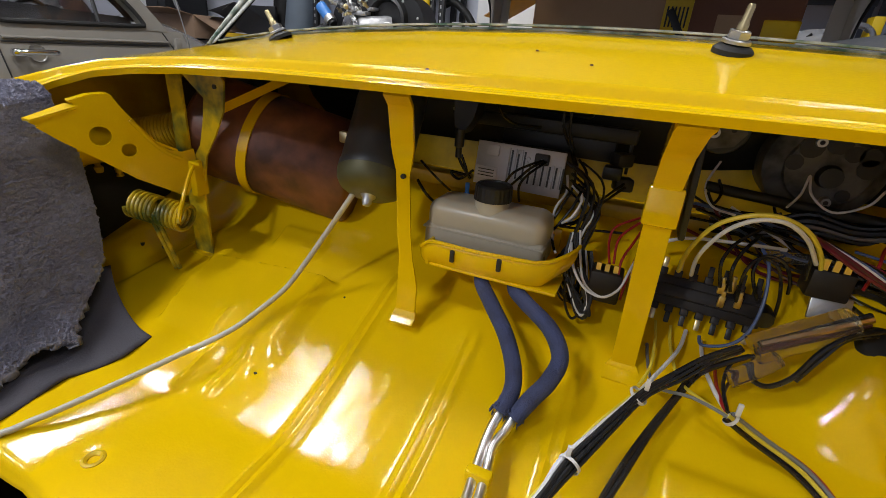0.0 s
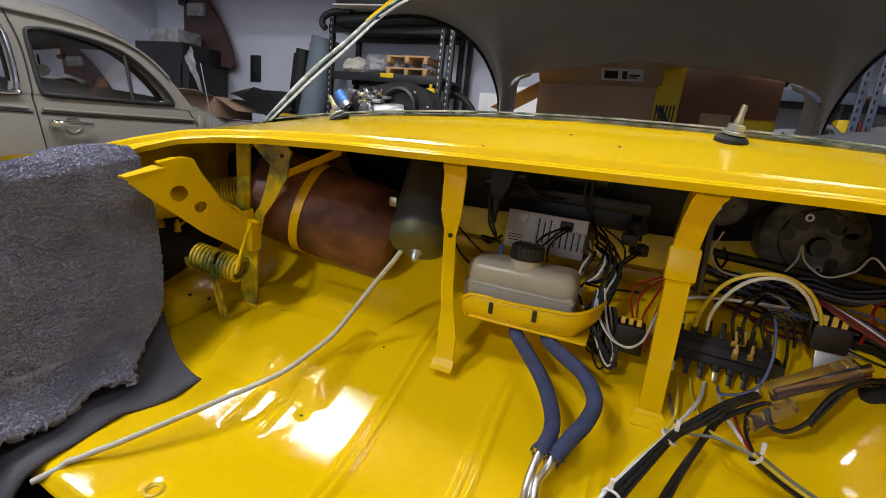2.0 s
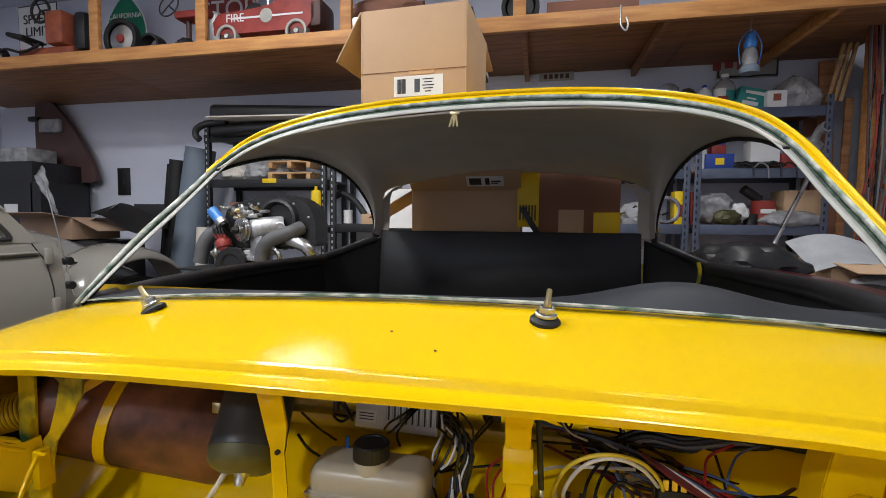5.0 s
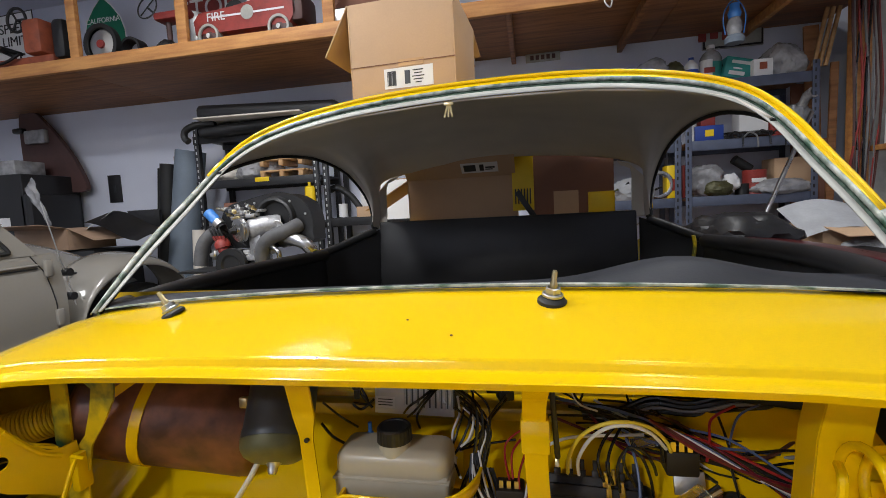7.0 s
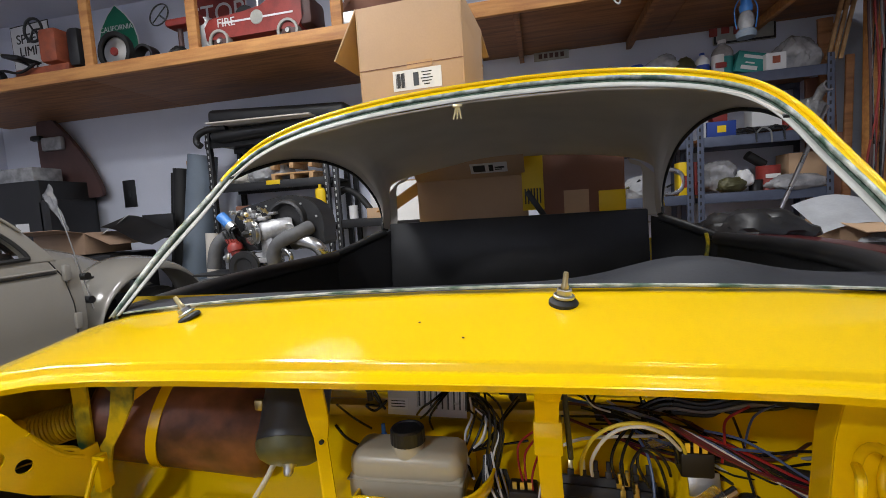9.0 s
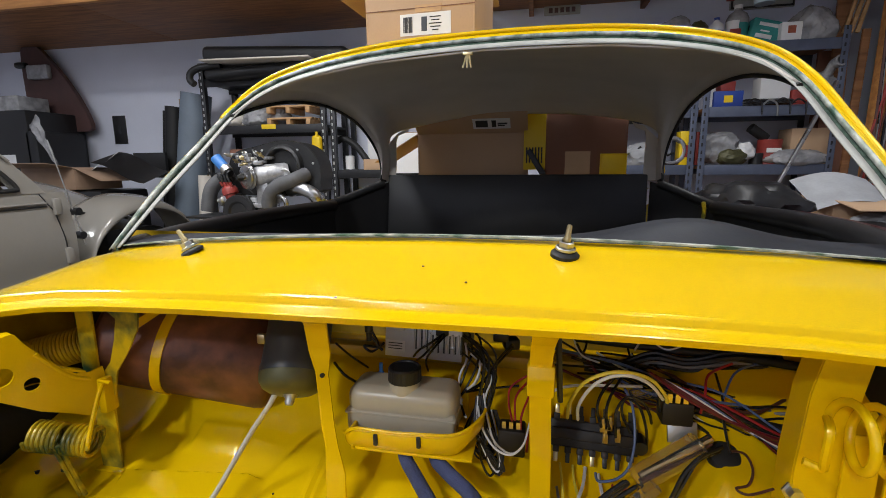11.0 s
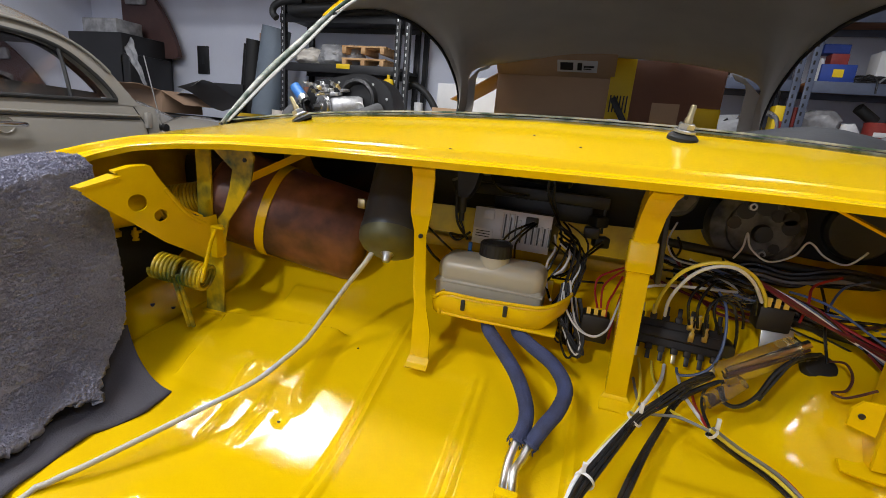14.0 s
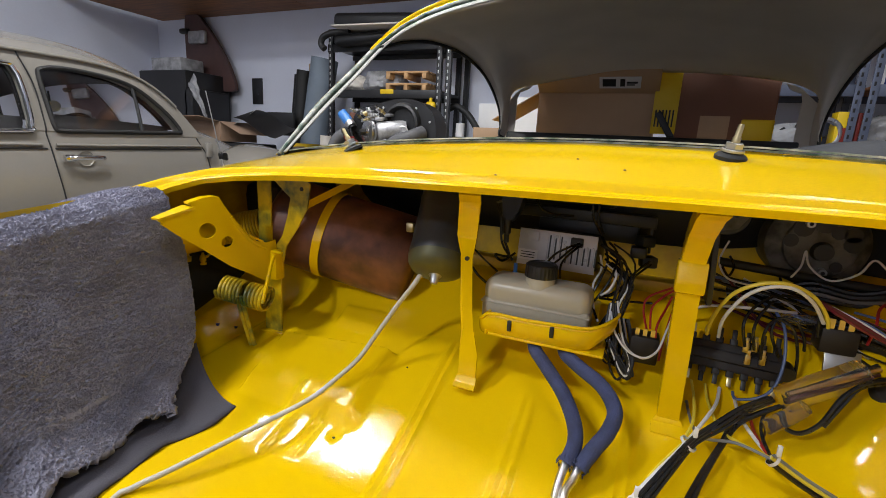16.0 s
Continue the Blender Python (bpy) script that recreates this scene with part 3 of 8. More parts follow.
def bay_z(x, y):
    z = interp(y, RUN, RISE)
    z += .055 * step((x - .31) / .06) * step((y + .075) / .07)
    # raised panel under the cable, its sides leaning in
    z += .016 * step((x + .418 + .05 * (y + .1)) / .008) * step((-.205 - x) / .030) * step((y + .170) / .03) * step((-.045 + .09 * (x + .31) - y) / .010)
    z += .006 * step((x + .36) / .012) * step((-.265 - x) / .012) * step((y + .02) / .02) * step((.03 - y) / .012)
    z += .010 * step((x - .195) / .02) * step((.335 - x) / .02) * step((-.108 - y) / .022)
    z += .010 * step((-.29 - x + .25 * (y + .25)) / .07) * step((-.14 - y) / .05)
    for bx, y0, y1, h in ((-.139, -.9, .02, .0075), (-.010, -.9, -.04, .007), (.113, -.9, -.02, .006), (.36, -.9, -.15, .005)):
        for o in (-.006, .006):
            z += h * .6 * math.exp(-((x - bx - .01 * (y + .15) - o) / .0046) ** 2) * step((y1 - y) / .03) * step((y - y0) / .03)
    for bx, y0, y1 in ((-.320, -.180, -.120), (-.304, -.232, -.152), (-.271, -.222, -.150), (-.259, -.222, -.150)):
        z += .0032 * math.exp(-((x - bx - .06 * (y + .19)) / .0042) ** 2) * step((y1 - y) / .012) * step((y - y0) / .012)
    # crease round the foot of the hinge pillar
    xl = interp(y, [-.2, -.115, -.07, -.054, -.026, .007, .03], [.43, .418, .412, .387, .353, .347, .345])
    z -= .0035 * math.exp(-((x - xl) / .009) ** 2) * step((.03 - y) / .03)
    z += .008 * step((x - xl) / .07) * step((.0 - y) / .08)
    # gutter along the inner wing
    z += .030 * step((-.515 - x + .5 * (y + .06)) / .05) - .006 * math.exp(-((x + .505 - .5 * (y + .06)) / .012) ** 2) * step((y + .16) / .04)
    z += .0006 * noise.noise(V(x * 14, y * 14, 1.7)) + .00018 * noise.noise(V(x * 60, y * 60, 4.1))
    for hx, hy, r in ((-.232, -.174, .006), (-.290, -.325, .012)):
        d = math.hypot(x - hx, y - hy)
        z -= .004 * math.exp(-(d / r) ** 2)
    return z


def bay_place(u, v):
    x = -.64 + 1.27 * u
    yf = interp(x, [-.64, -.42, -.37, -.32, -.25, -.2, -.1, .0, .64], [-.36, -.372, -.374, -.371, -.380, -.392, -.44, -.6, -.85])
    y = yf + (.2 - yf) * v
    return V(x, y, bay_z(x, y) - .012 * math.exp(-((y - yf) / .006) ** 2))


thicken(part("bay_floor", sheet(420, 220, bay_place), YELLOW, car, "glossy yellow pressed luggage bay floor"), .0015)
for hx, hy, r in ((-.232, -.174, .0028), (-.548, -.08, .003), (-.523, -.064, .003), (-.19, -.055, .0015)):
    z = bay_z(hx, hy)
    part("drain_hole", lathe((hx, hy, z - .006), (hx, hy, z + 1), [(0, 0), (0, r), (.0066, r), (.0066, 0)], 14), BLACK, car)
z = bay_z(-.290, -.325)
part("grommet", lathe((-.290, -.325, z - .002), (-.290, -.325, z + 1), [(0, .0), (.001, .005), (.004, .0055), (.006, .008), (.005, .0105), (.001, .011)], 24), YELLOW_IN, car)

# bay walls: dash bulkhead, inner wings, dark well in front
part("bulkhead", sheet(24, 8, lambda u, v: V(-.64 + 1.27 * u, .2 + .02 * math.sin(v * 3), .76 + .19 * v)), YELLOW_IN, car, "yellow oversprayed bulkhead")
part("bulkhead_step", box((0, .135, .772), (1.1, .03, .022), .006), YELLOW_IN, car)
for sg in (-1, 1):
    part("inner_wing", sheet(20, 10, lambda u, v, sg=sg: V(CX + sg * (.63 - .02 * math.sin(v * 3)), .2 - 1.1 * u, interp(u, [0, .25, 1], [.60, .57, .5]) + (interp(u, [0, .25, .5, 1], [.92, .88, .85, .7]) - interp(u, [0, .25, 1], [.60, .57, .5])) * v)), YELLOW_IN, car, "yellow inner wing")
    # plain dark box filling the bay's back corner
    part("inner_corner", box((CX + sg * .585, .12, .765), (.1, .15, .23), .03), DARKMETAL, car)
# black sheet stands in for the cowl's shade on the right bulkhead
part("dark_sheet", sheet(8, 8, lambda u, v: V(.365 + .265 * u, .165 - .012 * math.sin(u * 9), .70 + .26 * v)), MATTBLACK, car, "black sheet in place of shade on the bulkhead")
# matt black sheets cover the left inner wing and back corner
part("dark_sheet", sheet(8, 8, lambda u, v: V(-.60 + .015 * math.sin(v * 5), -.30 + .5 * u, .64 + interp(u, [0, .25, .5, 1], [.11, .15, .21, .26]) * v)), MATTBLACK, car, "black sheet over the left inner wing")
part("dark_sheet", sheet(8, 8, lambda u, v: V(-.62 + .14 * u, .16, .66 + .28 * v)), MATTBLACK, car)
part("wheel_well", box((-.1, -.60, .38), (1.36, .98, .02)), BLACK, car)
part("front_panel", sheet(16, 4, lambda u, v: V(CX - .55 + 1.1 * u, -.98 - .1 * math.sin(u * 3.14), .3 + .4 * v)), YELLOW, car)

# ---- brackets and struts of the bay ----
# left bonnet hinge: arm plate with two holes, support straps, latch and spring
arm_m = Matrix(((.35, 0, .937, -.474 + .149 * .374), (.937, 0, -.35, 0), (0, 1, 0, 0), (0, 0, 0, 1)))


def on_arm(y, z):
    return (y / .937, z)


hinge = thing("bonnet_hinge", (-.44, -.06, .64), "yellow painted bonnet hinge with a drilled arm and coil spring", "hinge", "bonnet hinges")
pts = [(-.207, .843), (-.188, .849), (-.165, .856), (-.168, .864), (-.15, .870), (-.132, .872), (-.122, .852), (-.094, .812), (-.082, .801), (-.068, .797), (-.054, .800), (-.052, .779), (-.058, .757), (-.069, .735), (-.09, .75), (-.119, .768), (-.15, .795), (-.183, .822), (-.2, .838)]
part("hinge_arm", plate([on_arm(*p) for p in pts], arm_m, .0035, [(*on_arm(-.149, .824), .0115), (*on_arm(-.124, .805), .0085)]), YELLOW, hinge, "yellow arm plate with two round holes")
tip = [arm_m @ V(*on_arm(y, z), 0) for y, z in ((-.207, .844), (-.165, .858))]
part("arm_flange", strap([tip[0] + V(-.004, 0, .001), tip[1] + V(-.008, 0, .001)], [.016, .026], [(1, 0, 0)] * 2, .003), YELLOW, hinge)
part("arm_top_flange", strap([arm_m @ V(*on_arm(y, z), 0) + V(-.008, 0, 0) for y, z in ((-.168, .864), (-.15, .870), (-.132, .872), (-.12, .851), (-.094, .813), (-.07, .799))], [.018] * 6, [(1, -.35, 0)] * 6, .003), YELLOW, hinge)
part("back_strap", strap([(-.462, -.05, .905), (-.461, -.05, .85), (-.462, -.05, .795), (-.448, -.05, .75)], [.027, .026, .027, .03], [(1, 0, 0)] * 4, .003), PATCHY, hinge, "yellow strap with green showing through")
part("front_strap", strap([(-.412, -.055, .905), (-.384, -.055, .882), (-.39, -.055, .85), (-.408, -.053, .815), (-.434, -.05, .785), (-.448, -.05, .745), (-.449, -.05, .64)], [.054, .044, .040, .034, .034, .034, .034], [(1, 0, .25), (1, 0, .6), (1, 0, .35), (1, 0, .5), (1, 0, .4), (1, 0, 0), (1, 0, 0)], .003), PATCHY, hinge, "bent yellow support strap")
part("rear_brace", strap([(-0.388, -0.04, 0.858), (-0.354, 0.05, 0.897)], [.016, .016], [(0, .5, 1)] * 2, .003), YELLOW, hinge)
part("strap_hole", rod((-.380, -.0585, .886), (-.380, -.05, .886), .003), BLACK, hinge)
part("support_foot", box((-.449, -.045, .640), (.045, .03, .004), .001), YELLOW, hinge)
part("arm_lower_flange", strap([arm_m @ V(*on_arm(y, z), 0) + V(-.004, 0, 0) for y, z in ((-.2, .838), (-.183, .822), (-.15, .795), (-.119, .768), (-.09, .75), (-.07, .736))], [.010] * 6, [(1, -.35, 0)] * 6, .003), YELLOW, hinge)
part("arm_rib", tube([arm_m @ V(*on_arm(y, z), .003) for y, z in ((-.118, .842), (-.098, .812), (-.084, .797), (-.070, .788))], .0028, 8), YELLOW, hinge)
part("hook_plate", box((-.434, -.055, .760), (.012, .02, .05), .002), YELLOW, hinge)
part("hook_pin", rod((-.435, -.064, .783), (-.414, -.066, .783), .0025), YELLOW, hinge)


def coil(p0, p1, r, turns, wire, mats=None):
    m = along(p0, p1)
    n = (Vector(p1) - Vector(p0)).length
    pts = [m @ V(r * math.cos(2 * math.pi * k / 20), r * math.sin(2 * math.pi * k / 20), n * k / (20 * turns)) for k in range(int(20 * turns) + 1)]
    return pts


c1 = coil((-.412, -.098, .716), (-.446, -.107, .722), .0175, 6, .003)
c2 = coil((-.452, -.109, .723), (-.486, -.118, .729), .0175, 6, .003)
part("spring_coil", tube(c1, .0028, 8, straight=True), PATCHY, hinge, "yellow and green coil spring")
part("spring_coil", tube(c2, .0028, 8, straight=True), PATCHY, hinge)
part("spring_leg", tube([c1[-1], (-.449, -.112, .70), (-.447, -.096, .632)], .003, 8), PATCHY, hinge)
part("spring_leg", tube([c2[0], (-.455, -.115, .70), (-.453, -.098, .632)], .003, 8), PATCHY, hinge)
part("spring_leg", tube([c1[0], (-.408, -.108, .735), (-.425, -.078, .765), (-.432, -.062, .778), (-.436, -.055, .772)], .0028, 8), YELLOW, hinge)

# right bonnet hinge, with the spring hooked up
rh = thing("bonnet_hinge", (.44, -.06, .65), "yellow bonnet hinge pillar with a hooked coil spring", "hinge", "bonnet hinges")
part("pillar", strap([(.436, -.07, .905), (.426, -.07, .85), (.422, -.068, .77), (.424, -.066, .68), (.426, -.066, .655)], [.04, .042, .042, .044, .046], [(1, 0, 0)] * 5, .004), YELLOW, rh)
part("pillar_side", strap([(.417, -.055, .905), (.406, -.055, .85), (.402, -.052, .77), (.403, -.05, .68), (.404, -.048, .655)], [.03] * 5, [(0, 1, 0)] * 5, .003), YELLOW, rh)
part("pillar_side", strap([(.447, -.055, .85), (.443, -.052, .77), (.445, -.05, .68), (.448, -.048, .655)], [.03] * 4, [(0, 1, 0)] * 4, .003), YELLOW, rh)
part("pillar_foot", plate([(-.034, -.010), (-.02, -.013), (.02, -.018), (.026, .006), (-.012, .006), (-.016, .004), (-.034, .004)], Matrix.Translation((.412, -.060, .651)) @ Matrix.Rotation(radians(25), 4, "X"), .003), YELLOW, rh)
part("tab", plate([(-.022, -.012), (.004, -.02), (.004, .016), (-.014, .016), (-.022, .006)], Matrix.Translation((.392, -.068, .712)) @ Matrix.Rotation(radians(90), 4, "X"), .003), YELLOW, rh)
part("tab_hole", rod((.379, -.0712, .712), (.379, -.0655, .712), .003), BLACK, rh)
part("nut", lathe((.404, -.076, .742), (.404, -.05, .742), [(0, 0), (0, .007), (.01, .007), (.01, .010), (.012, .010)], 6), ZINC, rh)
c3 = coil((.418, -.100, .828), (.50, -.108, .822), .029, 4, .004)
part("spring_coil", tube(c3, .0043, 10, straight=True), YELLOW, rh, "yellow painted coil spring")
part("spring_leg", tube([c3[0], (.408, -.10, .83), (.409, -.097, .80), (.413, -.088, .785), (.40, -.082, .787)], .0042, 8), YELLOW, rh)
part("spring_plate", box((.452, -.075, .765), (.03, .004, .10), .001), YELLOW, rh)
part("spring_plate", box((.488, -.07, .75), (.022, .004, .12), .001), YELLOW, rh)
part("brace", strap([(.325, -.02, .910), (.437, .03, .866), (.54, .07, .828)], [.012, .012, .012], [(0, 1, .3)] * 3, .003), YELLOW, rh)

# centre strap bracket
mb = thing("cowl_bracket", (-.1, -.06, .645), "yellow flat steel cowl bracket with a twist", "bracket")
part("strap", strap([(-.089, -.112, .909), (-.095, -.092, .897), (-.107, -.062, .850), (-.106, -.06, .82), (-.101, -.06, .75), (-.098, -.06, .722), (-.094, -.063, .69), (-.093, -.066, .655)], [.027, .027, .027, .014, .013, .014, .025, .025], [(1, 0, 0), (1, 0, 0), (1, 0, 0), (1, .25, 0), (1, .3, 0), (1, .3, 0), (1, 0, 0), (1, 0, 0)], .0035), YELLOW, mb)
part("edge_flange", strap([(-.112, -.055, .85), (-.112, -.052, .82), (-.108, -.052, .75), (-.105, -.052, .722), (-.106, -.056, .69)], [.016, .02, .02, .018, .012], [(.1, 1, 0)] * 5, .003), YELLOW, mb)
part("foot", strap([(-.093, -.066, .657), (-.094, -.07, .648), (-.094, -.076, .643)], [.027, .030, .030], [(1, 0, 0)] * 3, .003), YELLOW, mb)
part("bolt_hole", rod((-.105, -.0645, .82), (-.105, -.058, .82), .0028), BLACK, mb)

# right strut: bent channel with a sleeve
st = thing("cowl_strut", (.155, -.03, .65), "yellow bent steel cowl strut with a sleeve", "strut")
strut_line = [(.157, -.122, .9135), (.155, -.110, .907), (.153, -.084, .886), (.152, -.064, .855), (.153, -.057, .80), (.155, -.048, .74), (.157, -.036, .652)]
part("channel", strap(strut_line, [.026, .025, .024, .023, .023, .023, .024], [(1, 0, 0)] * 7, .004), YELLOW, st)
for o in (-.0105, .0105):
    part("channel_side", strap([(x + o, y + .011, z + (.006 if z > .87 else 0)) for x, y, z in strut_line[1:]], [.02] * 6, [(0, .5, .85), (0, .8, .5), (0, 1, .1), (0, 1, 0), (0, 1, 0), (0, 1, 0)], .003), YELLOW, st)
part("sleeve", box((.1525, -.055, .836), (.030, .026, .036), .003, Matrix.Rotation(radians(-7), 4, "X")), YELLOW, st)
part("foot", strap([(.157, -.036, .655), (.157, -.040, .647), (.157, -.055, .641)], [.026, .036, .036], [(1, 0, 0)] * 3, .003), YELLOW, st)
part("foot_weld", box((.171, -.05, .643), (.012, .012, .003), .001, Matrix.Rotation(radians(25), 4, "X")), YELLOW, st)

part("edge_strip", box((.1725, -.035, .855), (.006, .03, .10), .002, Matrix.Rotation(radians(-3), 4, "Y")), BLACK, st, "black edge strip behind the strut")

# ---- things in the luggage bay ----
tank = thing("cylindrical_tank", (-.36, .085, .73), "rusty brown steel cylinder held by a yellow strap", "tank")
a, b = V(-.491, .0195, .8205), V(-.2535, .0836, .7624)
part("shell", lathe(a, b, [(0, 0), (0, .055), (.006, .069), (.014, .0755), (.236, .0755), (.2375, .0745), (.246, .0735), (.252, .068), (.256, .054), (.256, 0)], 48), RUST, tank)
part("strap", lathe(a, b, [(.093, .076), (.093, .078), (.107, .078), (.107, .076)], 48), YELLOW, tank, "yellow painted steel strap")
for x, y, z in ((-.393, .004, .778), (-.428, -.022, .806), (-.30, .012, .765)):
    part("rivet", rod((x, y, z), (x + .002, y + .02, z + .006), .003), BLACK, tank)

can = thing("metal_canister", (-.16, -.03, .77), "dark grey metal canister with a worn olive base", "canister")
b0, b1 = V(-.150, -.062, .789), V(-.176, .062, .945)
n = (b1 - b0).length
part("body", lathe(b0, b1, [(.022, .0405), (.026, .042), (.034, .042), (.036, .0412), (.110, .0412), (.112, .0418), (.118, .0418), (.120, .0412), (n * .80, .0405), (n * .82, .036), (n * .82, 0)], 40), DARKMETAL, can)
part("base", lathe(b0, b1, [(0, .0), (0, .012), (.002, .026), (.007, .035), (.014, .040), (.024, .0422), (.026, .04)], 40), OLIVE, can, "worn olive metal base")
part("nozzle", lathe(b0 + (b0 - b1).normalized() * .012, b1, [(0, 0), (0, .004), (.004, .006), (.008, .006), (.013, .010)], 12), ZINC, can)
part("clip", box((-.213, -.018, .842), (.012, .008, .014), .002), BRASS, can)

res = thing("fluid_reservoir", (-.02, 0, .735), "milky plastic brake fluid reservoir with a black cap", "reservoir")
bm = box((-.02, .0, .769), (.143, .062, .042), .016, seg=6)
box((-.02, .0, .746), (.143, .062, .034), .006, seg=3, bm=bm)
box((-.02, .0, .7565), (.1455, .0645, .0035), .0016, bm=bm)
bmesh.ops.create_cone(bm, cap_ends=True, segments=28, radius1=.021, radius2=.019, depth=.02, matrix=Matrix.Translation((-.018, -.008, .79)))
part("body", bm, MILKY, res)
bm = lathe((-.018, -.008, .797), (-.018, -.008, 1), [(0, 0), (0, .0215), (.016, .021), (.018, .019), (.018, .0165), (.0165, .016), (.0165, 0)], 156)
for q in bm.verts:
    dx, dy = q.co.x + .018, q.co.y + .008
    if math.hypot(dx, dy) > .0200:
        k = 1 + .012 * math.cos(26 * math.atan2(dy, dx))
        q.co.x, q.co.y = -.018 + dx * k, -.008 + dy * k
part("cap", bm, BLACK, res, "black ribbed screw cap")
part("vent_stub", lathe((-.061, .022, .782), (-.061, .022, 1), [(0, .0045), (.007, .0045), (.007, .0028), (.02, .0028), (.02, 0)], 10), LIGHTBLUE, res)

tray = thing("reservoir_bracket", (0, -.03, .71), "yellow painted sheet steel reservoir bracket with slots", "bracket")
path = [(-.088, -.045), (-.07, -.052), (.02, -.053), (.05, -.05), (.072, -.038), (.084, -.015), (.086, .0)]
line = smooth_line([V(x, y, 0) for x, y in path], 6)


def tray_place(u, v):
    k = u * (len(line) - 1)
    p = line[min(int(k), len(line) - 2)].lerp(line[min(int(k) + 1, len(line) - 1)], k - min(int(k), len(line) - 2))
    lift = .01 * step((p.x - .05) / .04) + .003 * step((p.x + .03) / .08)
    hi = .748 - .010 * step((-.07 - p.x) / .012)
    inward = .012 * (1 - v) ** 3
    return V(p.x - inward * step((p.x - .05) / .03), p.y + inward, .712 + (hi - .712) * v + lift)


thicken(part("face", sheet(40, 6, tray_place), YELLOW, tray), .002)
part("rim", tube([tray_place(k / 12, 1) for k in range(13)], .0022, 8, 3), YELLOW, tray)
part("pan", box((0, -.012, .7165), (.15, .07, .004), .0015), YELLOW, tray)
part("pan_side", box((-.078, -.02, .73), (.004, .055, .03), .001), YELLOW, tray)
for x, z in ((-.044, .736), (.011, .739)):
    part("slot", box((x, -.0535, z), (.0055, .004, .015), .0015), BLACK, tray)
part("back_bracket", box((0, .03, .735), (.12, .004, .06), .001), YELLOW, tray)

radio = thing("car_radio", (-.015, .1, .79), "black car radio with a ribbed bare metal back plate", "radio")
rm = Matrix.Translation((-.016, .082, .816)) @ rotz(-3) @ Matrix.Rotation(radians(-8), 4, "X")


def rbox(c, s, bev=0.0005):
    return box((0, 0, 0), s, bev, rm @ Matrix.Translation(c))


part("back_plate", rbox((0, 0, 0), (.117, .004, .056)), GALV, radio, "bare metal ribbed back plate")
part("case", rbox((0, .06, .002), (.115, .09, .054), .002), BLACK, radio)
part("label", rbox((-.042, -.0024, -.012), (.03, .001, .016)), PAPER, radio, "white printed label")
for k in range(3):
    part("label_line", rbox((-.042, -.0031, -.008 - .004 * k), (.022, .0006, .0012)), INK, radio)
for k in range(9):
    part("rib", rbox((-.014 + .0085 * k, -.0028, -.004 if k > 2 else .004), (.0032, .003, .040 if k < 3 else .03), .001), GALV, radio)
    part("vent_slot", rbox((-.0098 + .0085 * k, -.0022, -.004 if k > 2 else .004), (.0022, .0012, .036 if k < 3 else .026), 0), DARKMETAL, radio)
part("notch", rbox((-.036, -.003, .018), (.017, .003, .014), .001), GALV, radio)
for x, z in ((.0, .021), (.045, -.008), (.012, .014)):
    part("screw", lathe(rm @ V(x, -.001, z), rm @ V(x, -1, z), [(0, .003), (.003, .003), (.004, 0)], 10), STEEL, radio)
part("socket", rbox((.03, -.004, .016), (.018, .01, .014), .002), BLACK, radio)
part("mount_bar", box((.0, .125, .868), (.235, .012, .018), .002, rotz(-3)), BLACK, radio)
part("mount_plate", box((.02, .13, .85), (.15, .01, .035), .002, rotz(-3)), BLACK, radio)
for x in (-.112, .112):
    part("mount_ear", box((x, .12, .848), (.004, .012, .05), .001), BLACK, radio)
wedge = thing("switch_housing", (-.083, .05, .86), "black plastic switch housing behind the cowl bracket", "switch")
part("body", plate([(-.016, .026), (.020, .024), (.012, -.010), (.0, -.030), (-.012, -.022)], Matrix.Translation((-.080, .055, .886)) @ Matrix.Rotation(radians(90), 4, "X"), .03), BLACK, wedge)
part("stub", lathe((-.082, .036, .862), (-.082, .036, .82), [(0, .006), (.02, .006), (.022, .004), (.034, .004), (.034, 0)], 12), BLACK, wedge)
single("ashtray_housing", lathe((-.03, .14, .905), (.06, .14, .9), [(0, 0), (0, .016), (.004, .02), (.086, .02), (.09, .016), (.09, 0)], 24), SATIN, "glossy black cylindrical housing under the dash", "housing")
conn = thing("connector_block", (.10, .1, .84), "black plug connectors on the radio loom", "connector")
for k, (x, y, z) in enumerate(((.098, .09, .828), (.112, .095, .815), (.105, .10, .843))):
    part("housing", box((x, y, z), (.022, .02, .016), .003, rotz(20 * k)), BLACK, conn)

speedo = thing("speedometer_back", (.30, .16, .80), "grey metal back of the speedometer in the bulkhead", "gauge")
part("case", lathe((.312, .135, .860), (.312, .2, .860), [(0, 0), (0, .052), (.004, .058), (.02, .060), (.06, .060)], 40), DUSTY, speedo)
part("back_plate", lathe((.315, .132, .858), (.315, .2, .858), [(0, 0), (0, .040), (.003, .042), (.006, .042)], 30), DUSTY, speedo, "grey mottled back plate")
part("hub", lathe((.317, .122, .852), (.317, .2, .852), [(0, 0), (0, .011), (.008, .012), (.012, .014)], 20), BLACK, speedo)
for an, r, sz in ((.9, .026, .009), (1.55, .03, .012), (2.35, .032, .012), (3.0, .034, .009), (5.4, .032, .007), (.2, .034, .011), (.55, .036, .010)):
    x, z = .315 + r * math.cos(an), .858 + r * math.sin(an)
    part("opening", lathe((x, .1305, z), (x, .2, z), [(0, 0), (0, sz), (.003, sz)], 10), BLACK, speedo)
for an in (2.1, 4.9):
    x, z = .315 + .034 * math.cos(an), .858 + .034 * math.sin(an)
    part("terminal", lathe((x, .124, z), (x, .2, z), [(0, .0025), (0, .005), (.006, .005), (.008, .006)], 12), ZINC, speedo)
